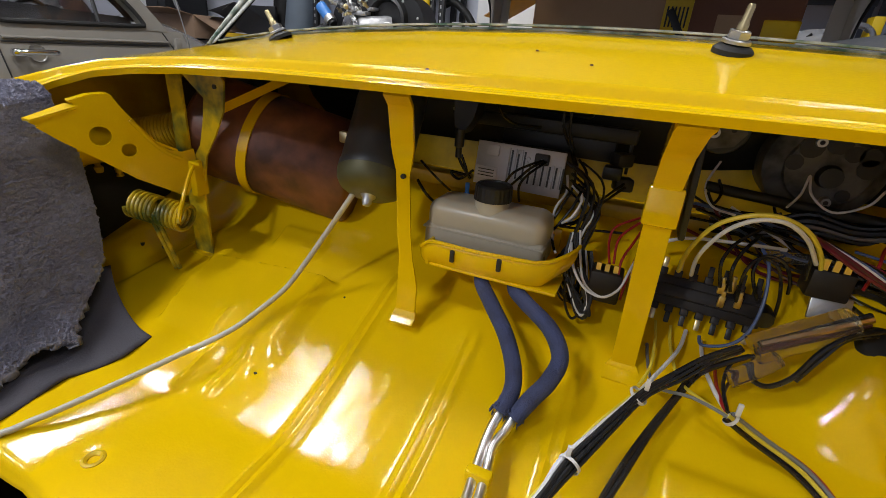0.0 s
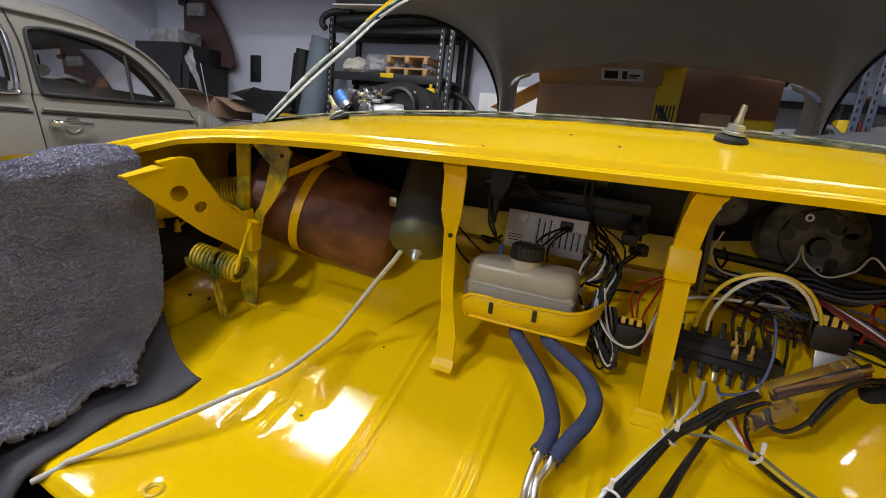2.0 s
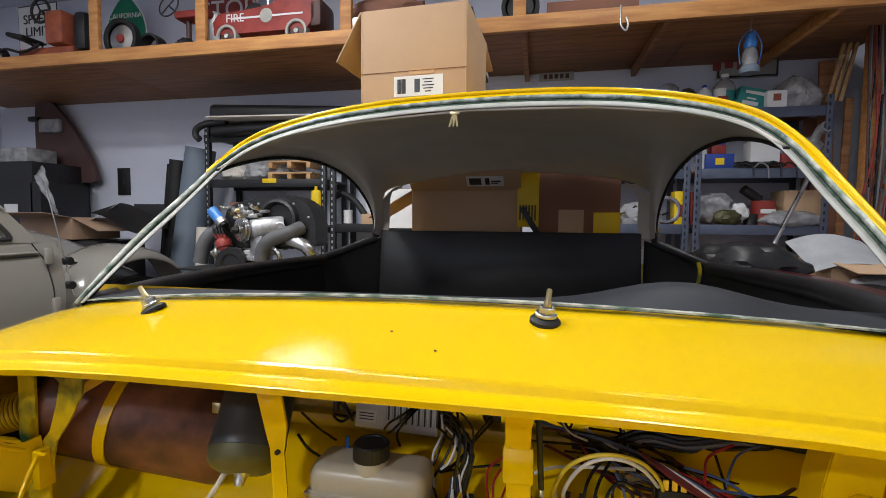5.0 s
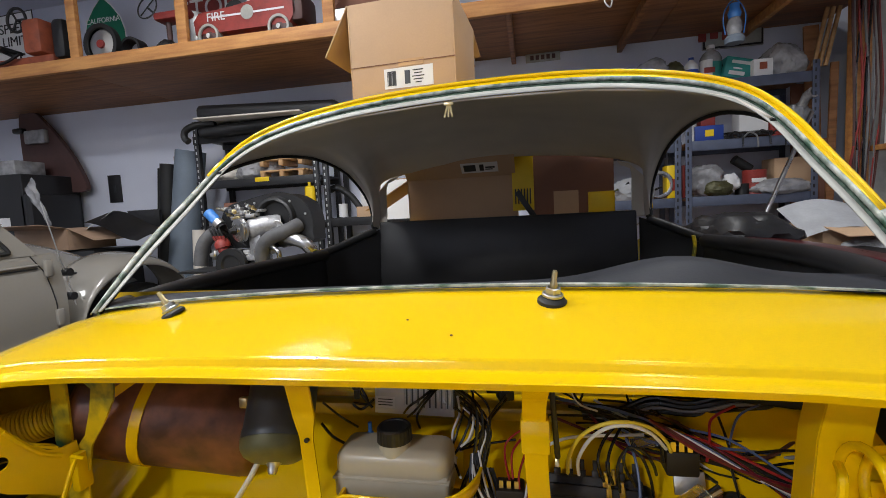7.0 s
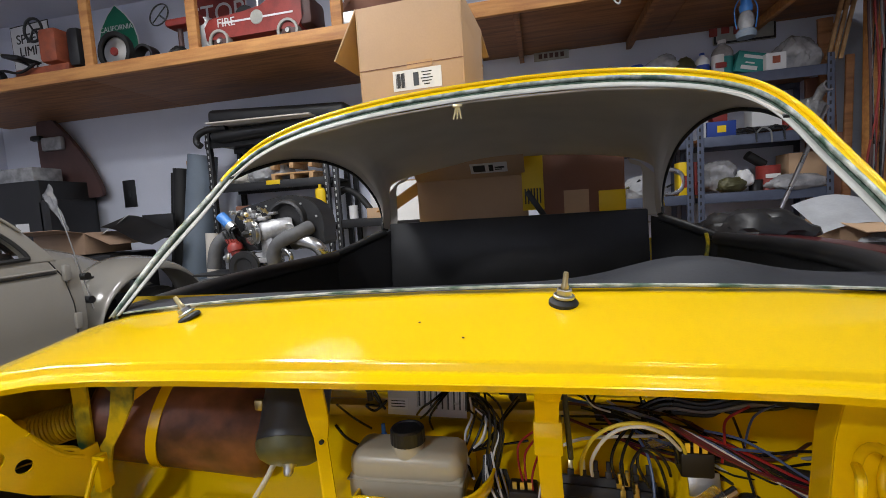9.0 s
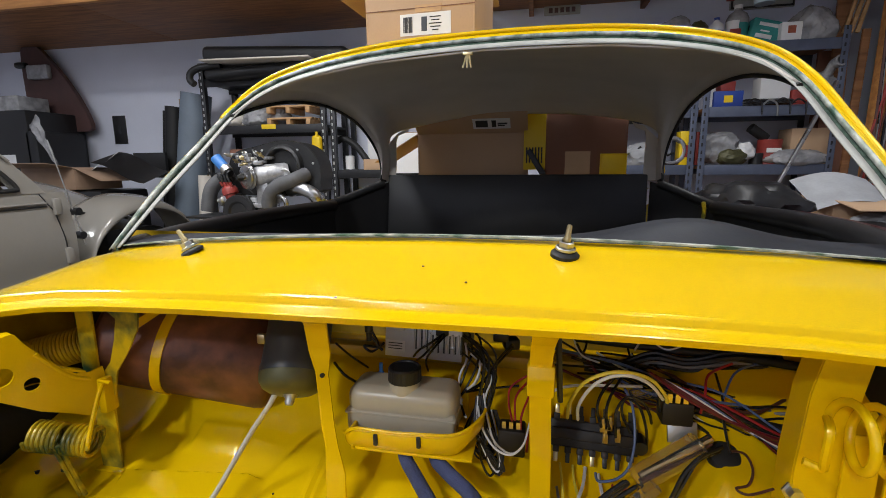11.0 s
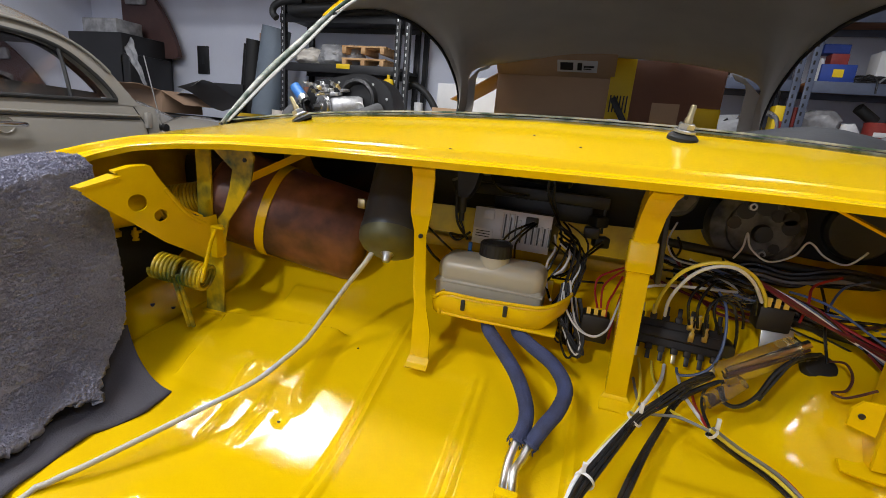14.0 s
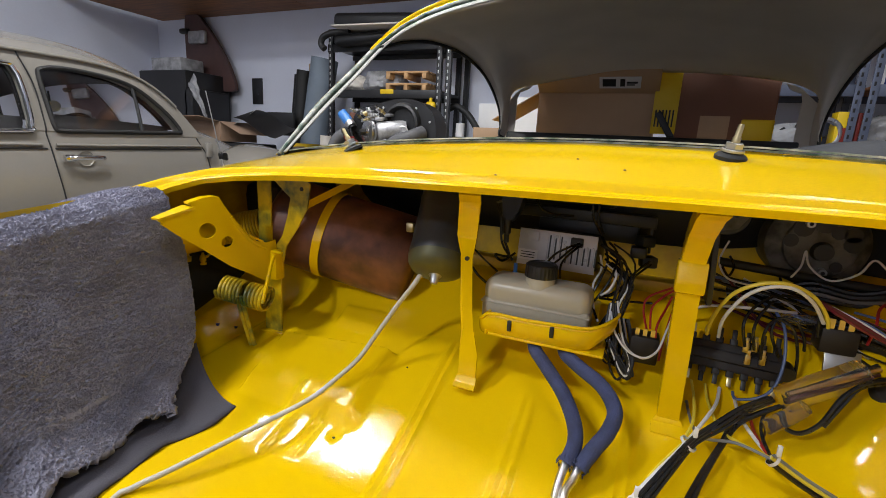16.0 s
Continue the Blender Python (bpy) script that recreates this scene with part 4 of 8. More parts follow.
dial = thing("fuel_gauge_back", (.19, .16, .85), "dusty metal back of a small round gauge", "gauge")
part("plate", lathe((.205, .13, .888), (.205, .2, .888), [(0, 0), (0, .026), (.004, .028), (.04, .028)], 28), DARKMETAL, dial)
part("bracket", plate([(-.026, -.012), (-.01, -.02), (.016, -.014), (.026, .002), (.018, .016), (-.004, .022), (-.022, .012)], Matrix.Translation((.203, .127, .885)) @ Matrix.Rotation(radians(90), 4, "X"), .002, [(-.008, .0, .006), (.012, .004, .003)]), DUSTY, dial)
part("stud", lathe((.195, .118, .885), (.195, .2, .885), [(0, .003), (0, .006), (.012, .006)], 14), ZINC, dial)
d2 = thing("clock_back", (.43, .16, .84), "dark round back of a small gauge", "gauge")
part("case", lathe((.43, .14, .87), (.43, .2, .87), [(0, 0), (0, .036), (.005, .04), (.05, .04)], 28), DARKMETAL, d2)

fuse = thing("fuse_block", (.21, .04, .7), "dark brown fuse block with brass push-on terminals", "fuse box")
fm = Matrix.Translation((.215, .035, .718)) @ rotz(-4) @ Matrix.Rotation(radians(-25), 4, "X")


def fbox(c, s, bev=.0008):
    return box((0, 0, 0), s, bev, fm @ Matrix.Translation(c))


part("base", fbox((0, 0, 0), (.125, .012, .034), .002), BROWNPLASTIC, fuse)
part("ridge", fbox((0, -.008, 0), (.12, .008, .014), .002), BROWNPLASTIC, fuse)
for k in range(8):
    x = -.053 + .0152 * k
    part("terminal_post", fbox((x, -.004, .020), (.008, .008, .008)), BROWNPLASTIC, fuse)
    part("terminal_post", fbox((x, -.004, -.020), (.008, .008, .008)), BROWNPLASTIC, fuse)
    part("blade", fbox((x, -.006, .030), (.0055, .0018, .012)), BRASS if k in (1, 2) else BROWNPLASTIC, fuse)
    part("blade", fbox((x, -.006, -.030), (.0055, .0018, .012)), BRASS if k % 3 == 1 else DARKMETAL, fuse)
part("knob", lathe((.279, .02, .716), (.279, .06, .716), [(0, 0), (0, .009), (.012, .011), (.02, .011)], 16), BLACK, fuse)
for x, z in ((.232, .742), (.241, .745), (.236, .727), (.251, .73)):
    part("spade_terminal", box((x, .018, z), (.0065, .004, .013), .001), BRASS, fuse)
    part("crimp", box((x, .018, z + .009), (.004, .004, .007), .001), BRASS, fuse)
rel = thing("relay", (.12, .01, .7), "small black relay with red and brown wires", "relay")
part("case", box((.12, .005, .722), (.034, .03, .036), .003), BROWNPLASTIC, rel)
for k in range(3):
    part("blade", box((.11 + .009 * k, -.004, .744), (.005, .0015, .01)), BRASS, rel)
rel2 = thing("flasher_relay", (.32, .03, .75), "dark relay on a grey metal bracket", "relay")
part("case", box((.318, .032, .768), (.036, .03, .03), .003), BROWNPLASTIC, rel2)
part("mount", box((.325, .02, .745), (.034, .004, .026), .001, Matrix.Rotation(radians(-20), 4, "X")), ZINC, rel2)
for k in range(3):
    part("blade", box((.308 + .009 * k, .02, .788), (.0055, .0016, .012)), BRASS, rel2)
plug = single("rubber_plug", lathe((.372, .010, .726), (.372, .045, .686), [(0, 0), (0, .010), (.001, .016), (.004, .0185), (.010, .019), (.012, .016), (.03, .015)], 28), RUBBER, "black rubber plug in the bay floor", "plug")

# cloth hoses and metal pipes
for pts in ([(-.016, -.01, .715), (-.012, -.035, .706), (.009, -.06, .696), (.038, -.09, .680), (.056, -.115, .662), (.061, -.13, .646), (.056, -.142, .628)],
            [(.023, -.01, .716), (.028, -.035, .708), (.047, -.052, .702), (.080, -.077, .694), (.097, -.10, .680), (.093, -.12, .664), (.082, -.132, .648), (.070, -.144, .628)]):
    h = thing("cloth_hose", pts[-1], "blue-grey cloth covered hose with a frayed end", "hose", "brake hoses")
    part("sleeve", tube(pts, .0087, 14, 6), BLUEHOSE, h)
    bm = bmesh.new()
    rnd = random.Random(len(pts))
    for k in range(26):
        an = k * 2 * math.pi / 26
        p = Vector(pts[-1]) + V(.0095 * math.cos(an), 0, .0095 * math.sin(an))
        tube([p + V(0, .003, 0), p + V(rnd.uniform(-.002, .002), -.004, rnd.uniform(-.002, .003))], .0008, 4, 1, bm)
    part("frayed_end", bm, BLUEHOSE, h)
pipes = thing("brake_pipes", (.06, -.3, .6), "pair of bright metal pipes held by a yellow clamp", "pipe")
part("pipe", tube([(.056, -.138, .630), (.052, -.165, .617), (.053, -.2, .606), (.058, -.27, .598), (.06, -.4, .592), (.06, -.7, .58)], .0045, 12), PIPE, pipes)
part("pipe", tube([(.070, -.138, .630), (.066, -.155, .620), (.060, -.175, .614), (.063, -.2, .606), (.068, -.27, .598), (.07, -.4, .592), (.07, -.7, .58)], .0045, 12), PIPE, pipes)
part("clamp", box((.058, -.205, .607), (.024, .012, .013), .003), YELLOW, pipes)

# long sheathed cable over the floor
line = smooth_line([(-.168, -.050, .800), (-.180, -.065, .772), (-.207, -.062, .735), (-.231, -.080, .690), (-.243, -.104, .662), (-.260, -.132, .640), (-.277, -.167, .622), (-.311, -.219, .604), (-.340, -.281, .592), (-.358, -.319, .585), (-.371, -.340, .580), (-.392, -.378, .566)], 6)
line = [V(p.x, p.y, max(p.z, bay_z(p.x, p.y) + .0045)) if p.y > -.36 and p.z < .60 else p for p in line]
single("control_cable", tube(line, .0034, 12, 1), CABLE, "off-white sheathed control cable lying across the bay", "cable")

# release cable clamp on the inner wing
clamp = thing("cable_clamp", (-.6, -.066, .745), "small yellow screw clamp on the dark inner wing", "clamp")
part("screw", lathe((-.590, -.067, .738), (-.590, -.067, .760), [(0, 0), (0, .0055), (.003, .0055), (.003, .0035), (.006, .0035), (.006, .005), (.016, .005), (.016, .003), (.021, .002), (.021, 0)], 14), YELLOW, clamp)
part("wing_nut", rod((-.598, -.074, .746), (-.584, -.060, .752), .0016), YELLOW, clamp)
part("clamp_tab", box((-.606, -.067, .749), (.026, .008, .003), .001), YELLOW_IN, clamp)

# air duct behind the left hinge
duct = thing("air_duct", (-.6, .0, .75), "yellow air duct with a ribbed hose end", "duct")
part("pipe", lathe((-.60, -.150, .788), (-.574, -.046, .796), [(0, 0), (0, .028), (.107, .028)], 28), YELLOW, duct)
part("ribbed_hose", tube(coil((-.572, -.040, .797), (-.505, -.010, .813), .024, 14, .002), .0024, 8, straight=True), YELLOW_IN, duct, "ribbed hose with worn yellow paint")
part("clamp_wire", tube([(-.592, -.066, .751), (-.575, -.05, .757), (-.55, -.03, .757)], .0012, 6), YELLOW_IN, duct)
part("hose_core", lathe((-.58, -.043, .795), (-.50, -.007, .814), [(0, .023), (.088, .023), (.088, 0)], 24), OLIVE, duct)
tap = single("small_tap", lathe((-.60, -.09, .735), (-.60, -.09, 1), [(0, 0), (0, .004), (.012, .004), (.012, .007), (.02, .007), (.022, .004), (.03, .004), (.03, 0)], 12), YELLOW_IN, "small yellow painted tap on the inner wing", "tap")

# wiper spindles
for x, y, z, dx in ((.176, .0, .965, .007), (-.347, .03, .947, -.03)):
    w = thing("wiper_spindle", (x, y, z), "brass wiper spindle in a black rubber seal", "spindle", "wiper spindles")
    top = V(x + dx, y - .012, z + .06)
    part("seal", lathe((x, y, z - .002), top, [(0, .0165), (.004, .0165), (.007, .0135), (.008, .010)], 32), RUBBER, w, "black rubber seal")
    part("washer", lathe((x, y, z), top, [(.007, .0), (.007, .0118), (.0095, .0118), (.0105, .0105)], 28), ZINC, w)
    part("nut", lathe((x, y, z), top, [(.0105, .0092), (.0165, .0092), (.0175, .007)], 6), ZINC, w)
    part("shaft", lathe((x, y, z), top, [(.016, .0045), (.022, .0044), (.024, .0034), (.035, .0031), (.037, .0024), (.037, 0)], 16), BRASS, w, "brass shaft")
clip = thing("mirror_clip", (0.0, .40, 1.262), "small brass clip hanging from the windscreen header", "clip")
for o in (-.005, 0, .005):
    part("tongue", strap([(o * .5, .412, 1.288), (o, .404, 1.272), (o * 1.6, .398, 1.258)], [.004, .004, .003], [(1, 0, 0)] * 3, .001), BRASS, clip)
part("bracket", box((0, .412, 1.287), (.02, .008, .006), .001), BRASS, clip)

# towel over the left wing
def towel_place(u, v):
    y = -.156 - .62 * u
    y -= .075 * step((v - .78) / .22) ** 1.5 * math.exp(-u / .13)
    t = v
    xs = [-.80, -.70, -.62, -.568, -.545, -.536, -.519, -.500, -.474, -.436]
    zs = [.826, .864, .882, .884, .872, .825, .76, .69, .628, .600]
    T = [0, .18, .30, .36, .42, .52, .66, .8, .92, 1.0]
    x, z = interp(t, T, xs), interp(t, T, zs)
    drop = interp(y, [-.8, -.5, -.327, -.24, -.148], [-.12, -.072, -.040, -.022, -.005])
    fold = .012 * math.sin(u * 17 + v * 2.2) * step((v - .3) / .3) + .008 * noise.noise(V(u * 7, v * 5, 2))
    y2 = y + (.0 if v < .5 else -.02 * step((v - .6) / .4)) + .012 * noise.noise(V(u * 3, v * 6, 7)) * step(v * 3)
    z2 = z + drop * (1 - step((v - .5) / .5)) + .004 * noise.noise(V(u * 9, v * 9, 5))
    z2 -= .16 * step((-.355 - y) / .13) * step((v - .62) / .38)
    if v > .9:
        z2 += .006 * math.sin(u * 21)
    fine = .0026 * noise.noise(V(u * 110, v * 120, 3)) + .0012 * noise.noise(V(u * 260, v * 330, 9))
    return V(x + fold + fine, y2, z2 + fine)


def tuft_mesh():
    """Short leaning loops all over the cloth's outer face."""
    rng = np.random.default_rng(5)
    verts, faces = [], []
    for k in range(150000):
        u, v = float(rng.random()), float(.12 + .88 * rng.random())
        p = towel_place(u, v)
        n = (towel_place(u + .004, v) - p).cross(towel_place(u, v + .004) - p).normalized()
        if n.dot(V(1, 0, .8)) < 0:
            n = -n
        lean = V(*rng.normal(0, .40, 3))
        tip = p + n * .0016 + lean * .0012
        a = V(*rng.normal(0, 1, 3)).normalized() * .0010
        b = a.cross(n).normalized() * .0010
        i = len(verts)
        verts += [p + a, p - a * .5 + b, p - a * .5 - b, tip]
        faces += [(i, i + 1, i + 3), (i + 1, i + 2, i + 3), (i + 2, i, i + 3)]
    me = bpy.data.meshes.new("tuft")
    me.from_pydata([tuple(v) for v in verts], [], faces)
    return me


tow = thing("towel", (-.5, -.35, .6), "thick grey terry towel draped over the wing", "towel")
thicken(part("terry_cloth", sheet(240, 240, towel_place), FABRIC, tow, "grey plush terry cloth"), .010)

tuft = new("tuft", tuft_mesh())
tuft.data.materials.append(FABRIC)
tuft.parent = tow
tuft.matrix_parent_inverse = Matrix.Translation(-tow.location)
tagged(tuft, "soft grey terry tufts", kind="stuff")


def hem_place(u, v):
    U = [0, .15, .35, .5, .7, 1]
    x0, y0 = interp(u, U, [-.505, -.51, -.53, -.55, -.58, -.61]), interp(u, U, [-.155, -.19, -.25, -.29, -.35, -.45])
    x1, y1 = interp(u, U, [-.386, -.388, -.410, -.407, -.397, -.385]), interp(u, U, [-.192, -.226, -.276, -.312, -.364, -.46])
    x, y = x0 + (x1 - x0) * v, y0 + (y1 - y0) * v - .010 * math.sin(math.pi * v) * (1 - u)
    z = max(bay_z(x, y), .55) + .004 + .045 * (1 - v) ** 1.6 * (1 - u) + .004 * math.sin(u * 23 + v * 5) * (1 - .6 * v)
    z -= .17 * step((-.375 - y) / .11)
    return V(x, y, z)


thicken(part("hem", sheet(60, 16, hem_place), HEM, tow, "smooth dark grey towel edge"), .004)

# crowded loom behind the right of the bay
rnd = random.Random(41)
LOOM = [(W_BLACK, "black")] * 7 + [(W_DARKRED, "dark red"), (W_BROWN, "brown"), (W_BLUE, "blue"), (W_WHITE, "white"), (W_GREY, "grey")]
for k in range(34):
    material, colour = LOOM[k % len(LOOM)]
    if k < 22:
        pts = [(.16 + rnd.uniform(0, .12), .10 + rnd.uniform(-.02, .03), .80 + rnd.uniform(-.03, .02)), (.30 + rnd.uniform(-.03, .03), .07 + rnd.uniform(-.03, .03), .765 + rnd.uniform(-.02, .04)), (.38 + rnd.uniform(-.02, .02), .05 + rnd.uniform(-.02, .03), .755 + rnd.uniform(-.03, .03)), (.47 + rnd.uniform(-.02, .03), .06 + rnd.uniform(-.02, .03), .735 + rnd.uniform(-.03, .04)), (.56, .06, .72 + rnd.uniform(-.02, .03))]
    else:
        cx, cz = .075 + rnd.uniform(-.01, .012), .80 + rnd.uniform(-.01, .03)
        pts = [(cx - .02, .05, cz + .02), (cx + .01, .03, cz), (cx + .005, .02, .76 + rnd.uniform(-.01, .01)), (cx - .002 + rnd.uniform(-.01, .012), .005, .72), (cx + .01 + rnd.uniform(-.012, .014), .0, .69), (cx + .022, .01, .712), (cx + .012, .02, .75)]
        material, colour = (W_BLACK, "black") if k % 7 else (W_WHITE, "white")
    single("wire", tube(pts, rnd.choice((.0013, .0017, .0022)), 6, 5), material, "thin %s wire in the crowded loom" % colour, "wire", "loom wires")
for r, pts in ((.006, [(.20, .10, .828), (.32, .10, .82), (.45, .09, .815), (.58, .08, .80)]), (.007, [(.30, .06, .772), (.36, .045, .762), (.42, .035, .755), (.48, .03, .750), (.58, .03, .74)])):
    single("taped_loom", tube(pts, r, 10, 6), RUBBER, "black taped wiring loom along the bulkhead", "loom", "taped looms")
for k in range(7):
    pts = [(.285 + .006 * k, .03, .815 - .003 * k), (.33 + .004 * k, .012, .79), (.385 + .003 * k, .005, .768 - .002 * k), (.44, .008, .752 - .004 * k), (.50, .02, .742 - .004 * k)]
    single("wire", tube(pts, .0022, 6, 5), (W_DARKRED, W_BROWN, W_DARKRED, W_WHITE, W_BLUE, W_BLACK, W_DARKRED)[k], "thin wire bundled with dark red ones", "wire", "loom wires")

# ---- wiring ----
def wire(name, material, r, pts, label):
    line = [V(p.x, p.y, max(p.z, bay_z(p.x, p.y) + r + .002)) if p.y < .0 else p for p in smooth_line(pts, 6)]
    return single(name, tube(line, r, 7, straight=True), material, label + ' of the bay wiring', 'wire', 'bay wiring')


wire('feed_wire', W_YELLOW, 0.0022, [(0.189, 0.02, 0.749), (0.19, 0.0, 0.781), (0.202, -0.015, 0.814), (0.224, -0.02, 0.831), (0.249, -0.02, 0.835), (0.278, -0.005, 0.822), (0.298, 0.01, 0.799), (0.305, 0.018, 0.783)], 'arched yellow wire')
wire('feed_wire', W_WHITE, 0.0021, [(0.202, 0.02, 0.748), (0.2, 0.0, 0.778), (0.212, -0.015, 0.811), (0.231, -0.02, 0.828), (0.254, -0.02, 0.831), (0.279, -0.005, 0.815), (0.299, 0.015, 0.788)], 'arched white wire')
wire('feed_wire', W_WHITE, 0.002, [(0.165, 0.05, 0.766), (0.192, 0.05, 0.778), (0.234, 0.05, 0.783), (0.283, 0.05, 0.786)], 'white wire')
wire('lead_wire', W_YELLOW, 0.0017, [(0.182, 0.02, 0.684), (0.184, -0.01, 0.674), (0.183, -0.04, 0.66), (0.174, -0.07, 0.655)], 'yellow lead')
wire('lead_wire', W_YELLOW, 0.0017, [(0.198, 0.02, 0.683), (0.2, -0.005, 0.672), (0.209, -0.05, 0.664), (0.224, -0.08, 0.669), (0.247, -0.1, 0.673)], 'yellow lead')
wire('lead_wire', W_WHITE, 0.0021, [(0.214, 0.02, 0.682), (0.208, -0.01, 0.674), (0.193, -0.05, 0.671), (0.175, -0.09, 0.665)], 'white lead')
wire('lead_wire', W_WHITE, 0.0021, [(0.231, 0.02, 0.674), (0.232, -0.02, 0.67), (0.238, -0.07, 0.673), (0.247, -0.1, 0.673)], 'white lead')
wire('lead_wire', W_RED, 0.0018, [(0.248, 0.02, 0.668), (0.243, -0.03, 0.667), (0.241, -0.08, 0.674), (0.247, -0.1, 0.673)], 'red lead')
wire('lead_wire', W_BROWN, 0.0016, [(0.275, 0.0, 0.67), (0.254, -0.04, 0.67), (0.243, -0.08, 0.675), (0.248, -0.1, 0.673)], 'brown lead')
wire('lead_wire', W_BLACK, 0.0017, [(0.274, -0.02, 0.698), (0.253, -0.03, 0.687), (0.244, -0.06, 0.679), (0.244, -0.1, 0.677)], 'black lead')
wire('lead_wire', W_GREY, 0.0017, [(0.177, 0.03, 0.658), (0.179, -0.01, 0.651), (0.191, -0.06, 0.654), (0.217, -0.09, 0.674), (0.247, -0.1, 0.672)], 'grey lead')
wire('lead_wire', W_BLUE, 0.0017, [(0.224, 0.0, 0.69), (0.227, -0.01, 0.686), (0.247, -0.015, 0.696), (0.261, -0.01, 0.712), (0.267, 0.0, 0.742), (0.266, 0.02, 0.773), (0.26, 0.04, 0.785)], 'blue lead')
wire('loom_wire', W_WHITE, 0.0026, [(0.1711, -0.1039, 0.668), (0.1445, -0.1429, 0.65), (0.1209, -0.1809, 0.634), (0.1111, -0.2129, 0.624), (0.0895, -0.2589, 0.608)], 'loom wire')
wire('loom_wire', W_BLACK, 0.0026, [(0.2505, -0.0362, 0.708), (0.223, -0.0562, 0.698), (0.1975, -0.0792, 0.684), (0.1745, -0.1012, 0.67), (0.149, -0.1402, 0.652), (0.1265, -0.1782, 0.636), (0.1145, -0.2102, 0.626), (0.094, -0.2562, 0.61)], 'loom wire')
wire('loom_wire', W_BLACK, 0.0026, [(0.2542, -0.0332, 0.707), (0.228, -0.0532, 0.697), (0.2038, -0.0762, 0.683), (0.1782, -0.0982, 0.669), (0.154, -0.1372, 0.651), (0.1328, -0.1752, 0.635), (0.1183, -0.2072, 0.625), (0.099, -0.2532, 0.609)], 'loom wire')
wire('loom_wire', W_BLACK, 0.0024, [(0.2569, -0.0311, 0.704), (0.2315, -0.0511, 0.694), (0.2081, -0.0741, 0.68), (0.1809, -0.0961, 0.666), (0.1575, -0.1351, 0.648), (0.1371, -0.1731, 0.632), (0.1209, -0.2051, 0.622), (0.1025, -0.2511, 0.606)], 'loom wire')
wire('loom_wire', W_BLACK, 0.0026, [(0.2513, -0.0356, 0.702), (0.224, -0.0556, 0.692), (0.1988, -0.0786, 0.678), (0.1752, -0.1006, 0.664), (0.15, -0.1396, 0.646), (0.1278, -0.1776, 0.63), (0.1153, -0.2096, 0.62), (0.095, -0.2556, 0.604)], 'loom wire')
wire('loom_wire', W_GREY, 0.0018, [(0.255, -0.0326, 0.701), (0.229, -0.0526, 0.691), (0.205, -0.0756, 0.677), (0.179, -0.0976, 0.663), (0.155, -0.1366, 0.645), (0.134, -0.1746, 0.629), (0.119, -0.2066, 0.619), (0.1, -0.2526, 0.603)], 'loom wire')
wire('loom_wire', W_YELLOW, 0.0016, [(0.1772, -0.0754, 0.655), (0.167, -0.1054, 0.666), (0.1397, -0.1444, 0.648), (0.1222, -0.1824, 0.632), (0.107, -0.2144, 0.622), (0.0848, -0.2604, 0.606)], 'yellow loom wire')
wire('loom_wire', W_BLACK, 0.0027, [(0.2611, -0.0315, 0.697), (0.2405, -0.0385, 0.685), (0.2199, -0.0485, 0.672), (0.2081, -0.0725, 0.66), (0.1855, -0.1175, 0.64), (0.1679, -0.1615, 0.626), (0.1451, -0.2315, 0.608)], 'black wire')
wire('loom_wire', W_BLACK, 0.0025, [(0.265, -0.0284, 0.698), (0.2457, -0.0354, 0.686), (0.2264, -0.0454, 0.673), (0.212, -0.0694, 0.661), (0.1907, -0.1144, 0.641), (0.1744, -0.1584, 0.627), (0.149, -0.2284, 0.609)], 'black wire')
wire('loom_wire', W_BLACK, 0.002, [(0.2432, -0.102, 0.67), (0.273, -0.095, 0.65), (0.3098, -0.096, 0.632), (0.3393, -0.118, 0.618), (0.367, -0.145, 0.604)], 'loom wire')
wire('loom_wire', W_YELLOW, 0.0021, [(0.2455, -0.1002, 0.674), (0.276, -0.0932, 0.654), (0.3135, -0.0942, 0.636), (0.3415, -0.1162, 0.622), (0.37, -0.1432, 0.608)], 'loom wire')
wire('loom_wire', W_GREY, 0.0021, [(0.2487, -0.0977, 0.675), (0.2802, -0.0907, 0.655), (0.3187, -0.0917, 0.637), (0.3447, -0.1137, 0.623), (0.3742, -0.1407, 0.609)], 'loom wire')
wire('loom_wire', W_RED, 0.002, [(0.2509, -0.0959, 0.673), (0.2832, -0.0889, 0.653), (0.3225, -0.0899, 0.635), (0.3469, -0.1119, 0.621), (0.3772, -0.1389, 0.607)], 'loom wire')
wire('loom_wire', W_BLACK, 0.002, [(0.247, -0.099, 0.669), (0.278, -0.092, 0.649), (0.316, -0.093, 0.631), (0.343, -0.115, 0.617), (0.372, -0.142, 0.603)], 'loom wire')
wire('loom_wire', W_WHITE, 0.0014, [(0.2522, -0.0948, 0.671), (0.285, -0.0878, 0.651), (0.3247, -0.0888, 0.633), (0.3483, -0.1108, 0.619), (0.379, -0.1378, 0.605)], 'loom wire')
wire('loom_wire', W_RED, 0.0022, [(0.252, -0.035, 0.7), (0.233, -0.045, 0.693), (0.209, -0.07, 0.685), (0.193, -0.085, 0.676)], 'red wire in the loom')
wire('loop_wire', W_BLACK, 0.0026, [(0.363, 0.0, 0.743), (0.333, -0.02, 0.739), (0.314, -0.03, 0.721), (0.301, -0.035, 0.691), (0.285, -0.035, 0.674), (0.271, -0.03, 0.677), (0.272, -0.02, 0.695)], 'black looped wire')
wire('loop_wire', W_BLACK, 0.0022, [(0.36, 0.0, 0.737), (0.332, -0.02, 0.735), (0.317, -0.03, 0.716), (0.304, -0.035, 0.688)], 'black wire')
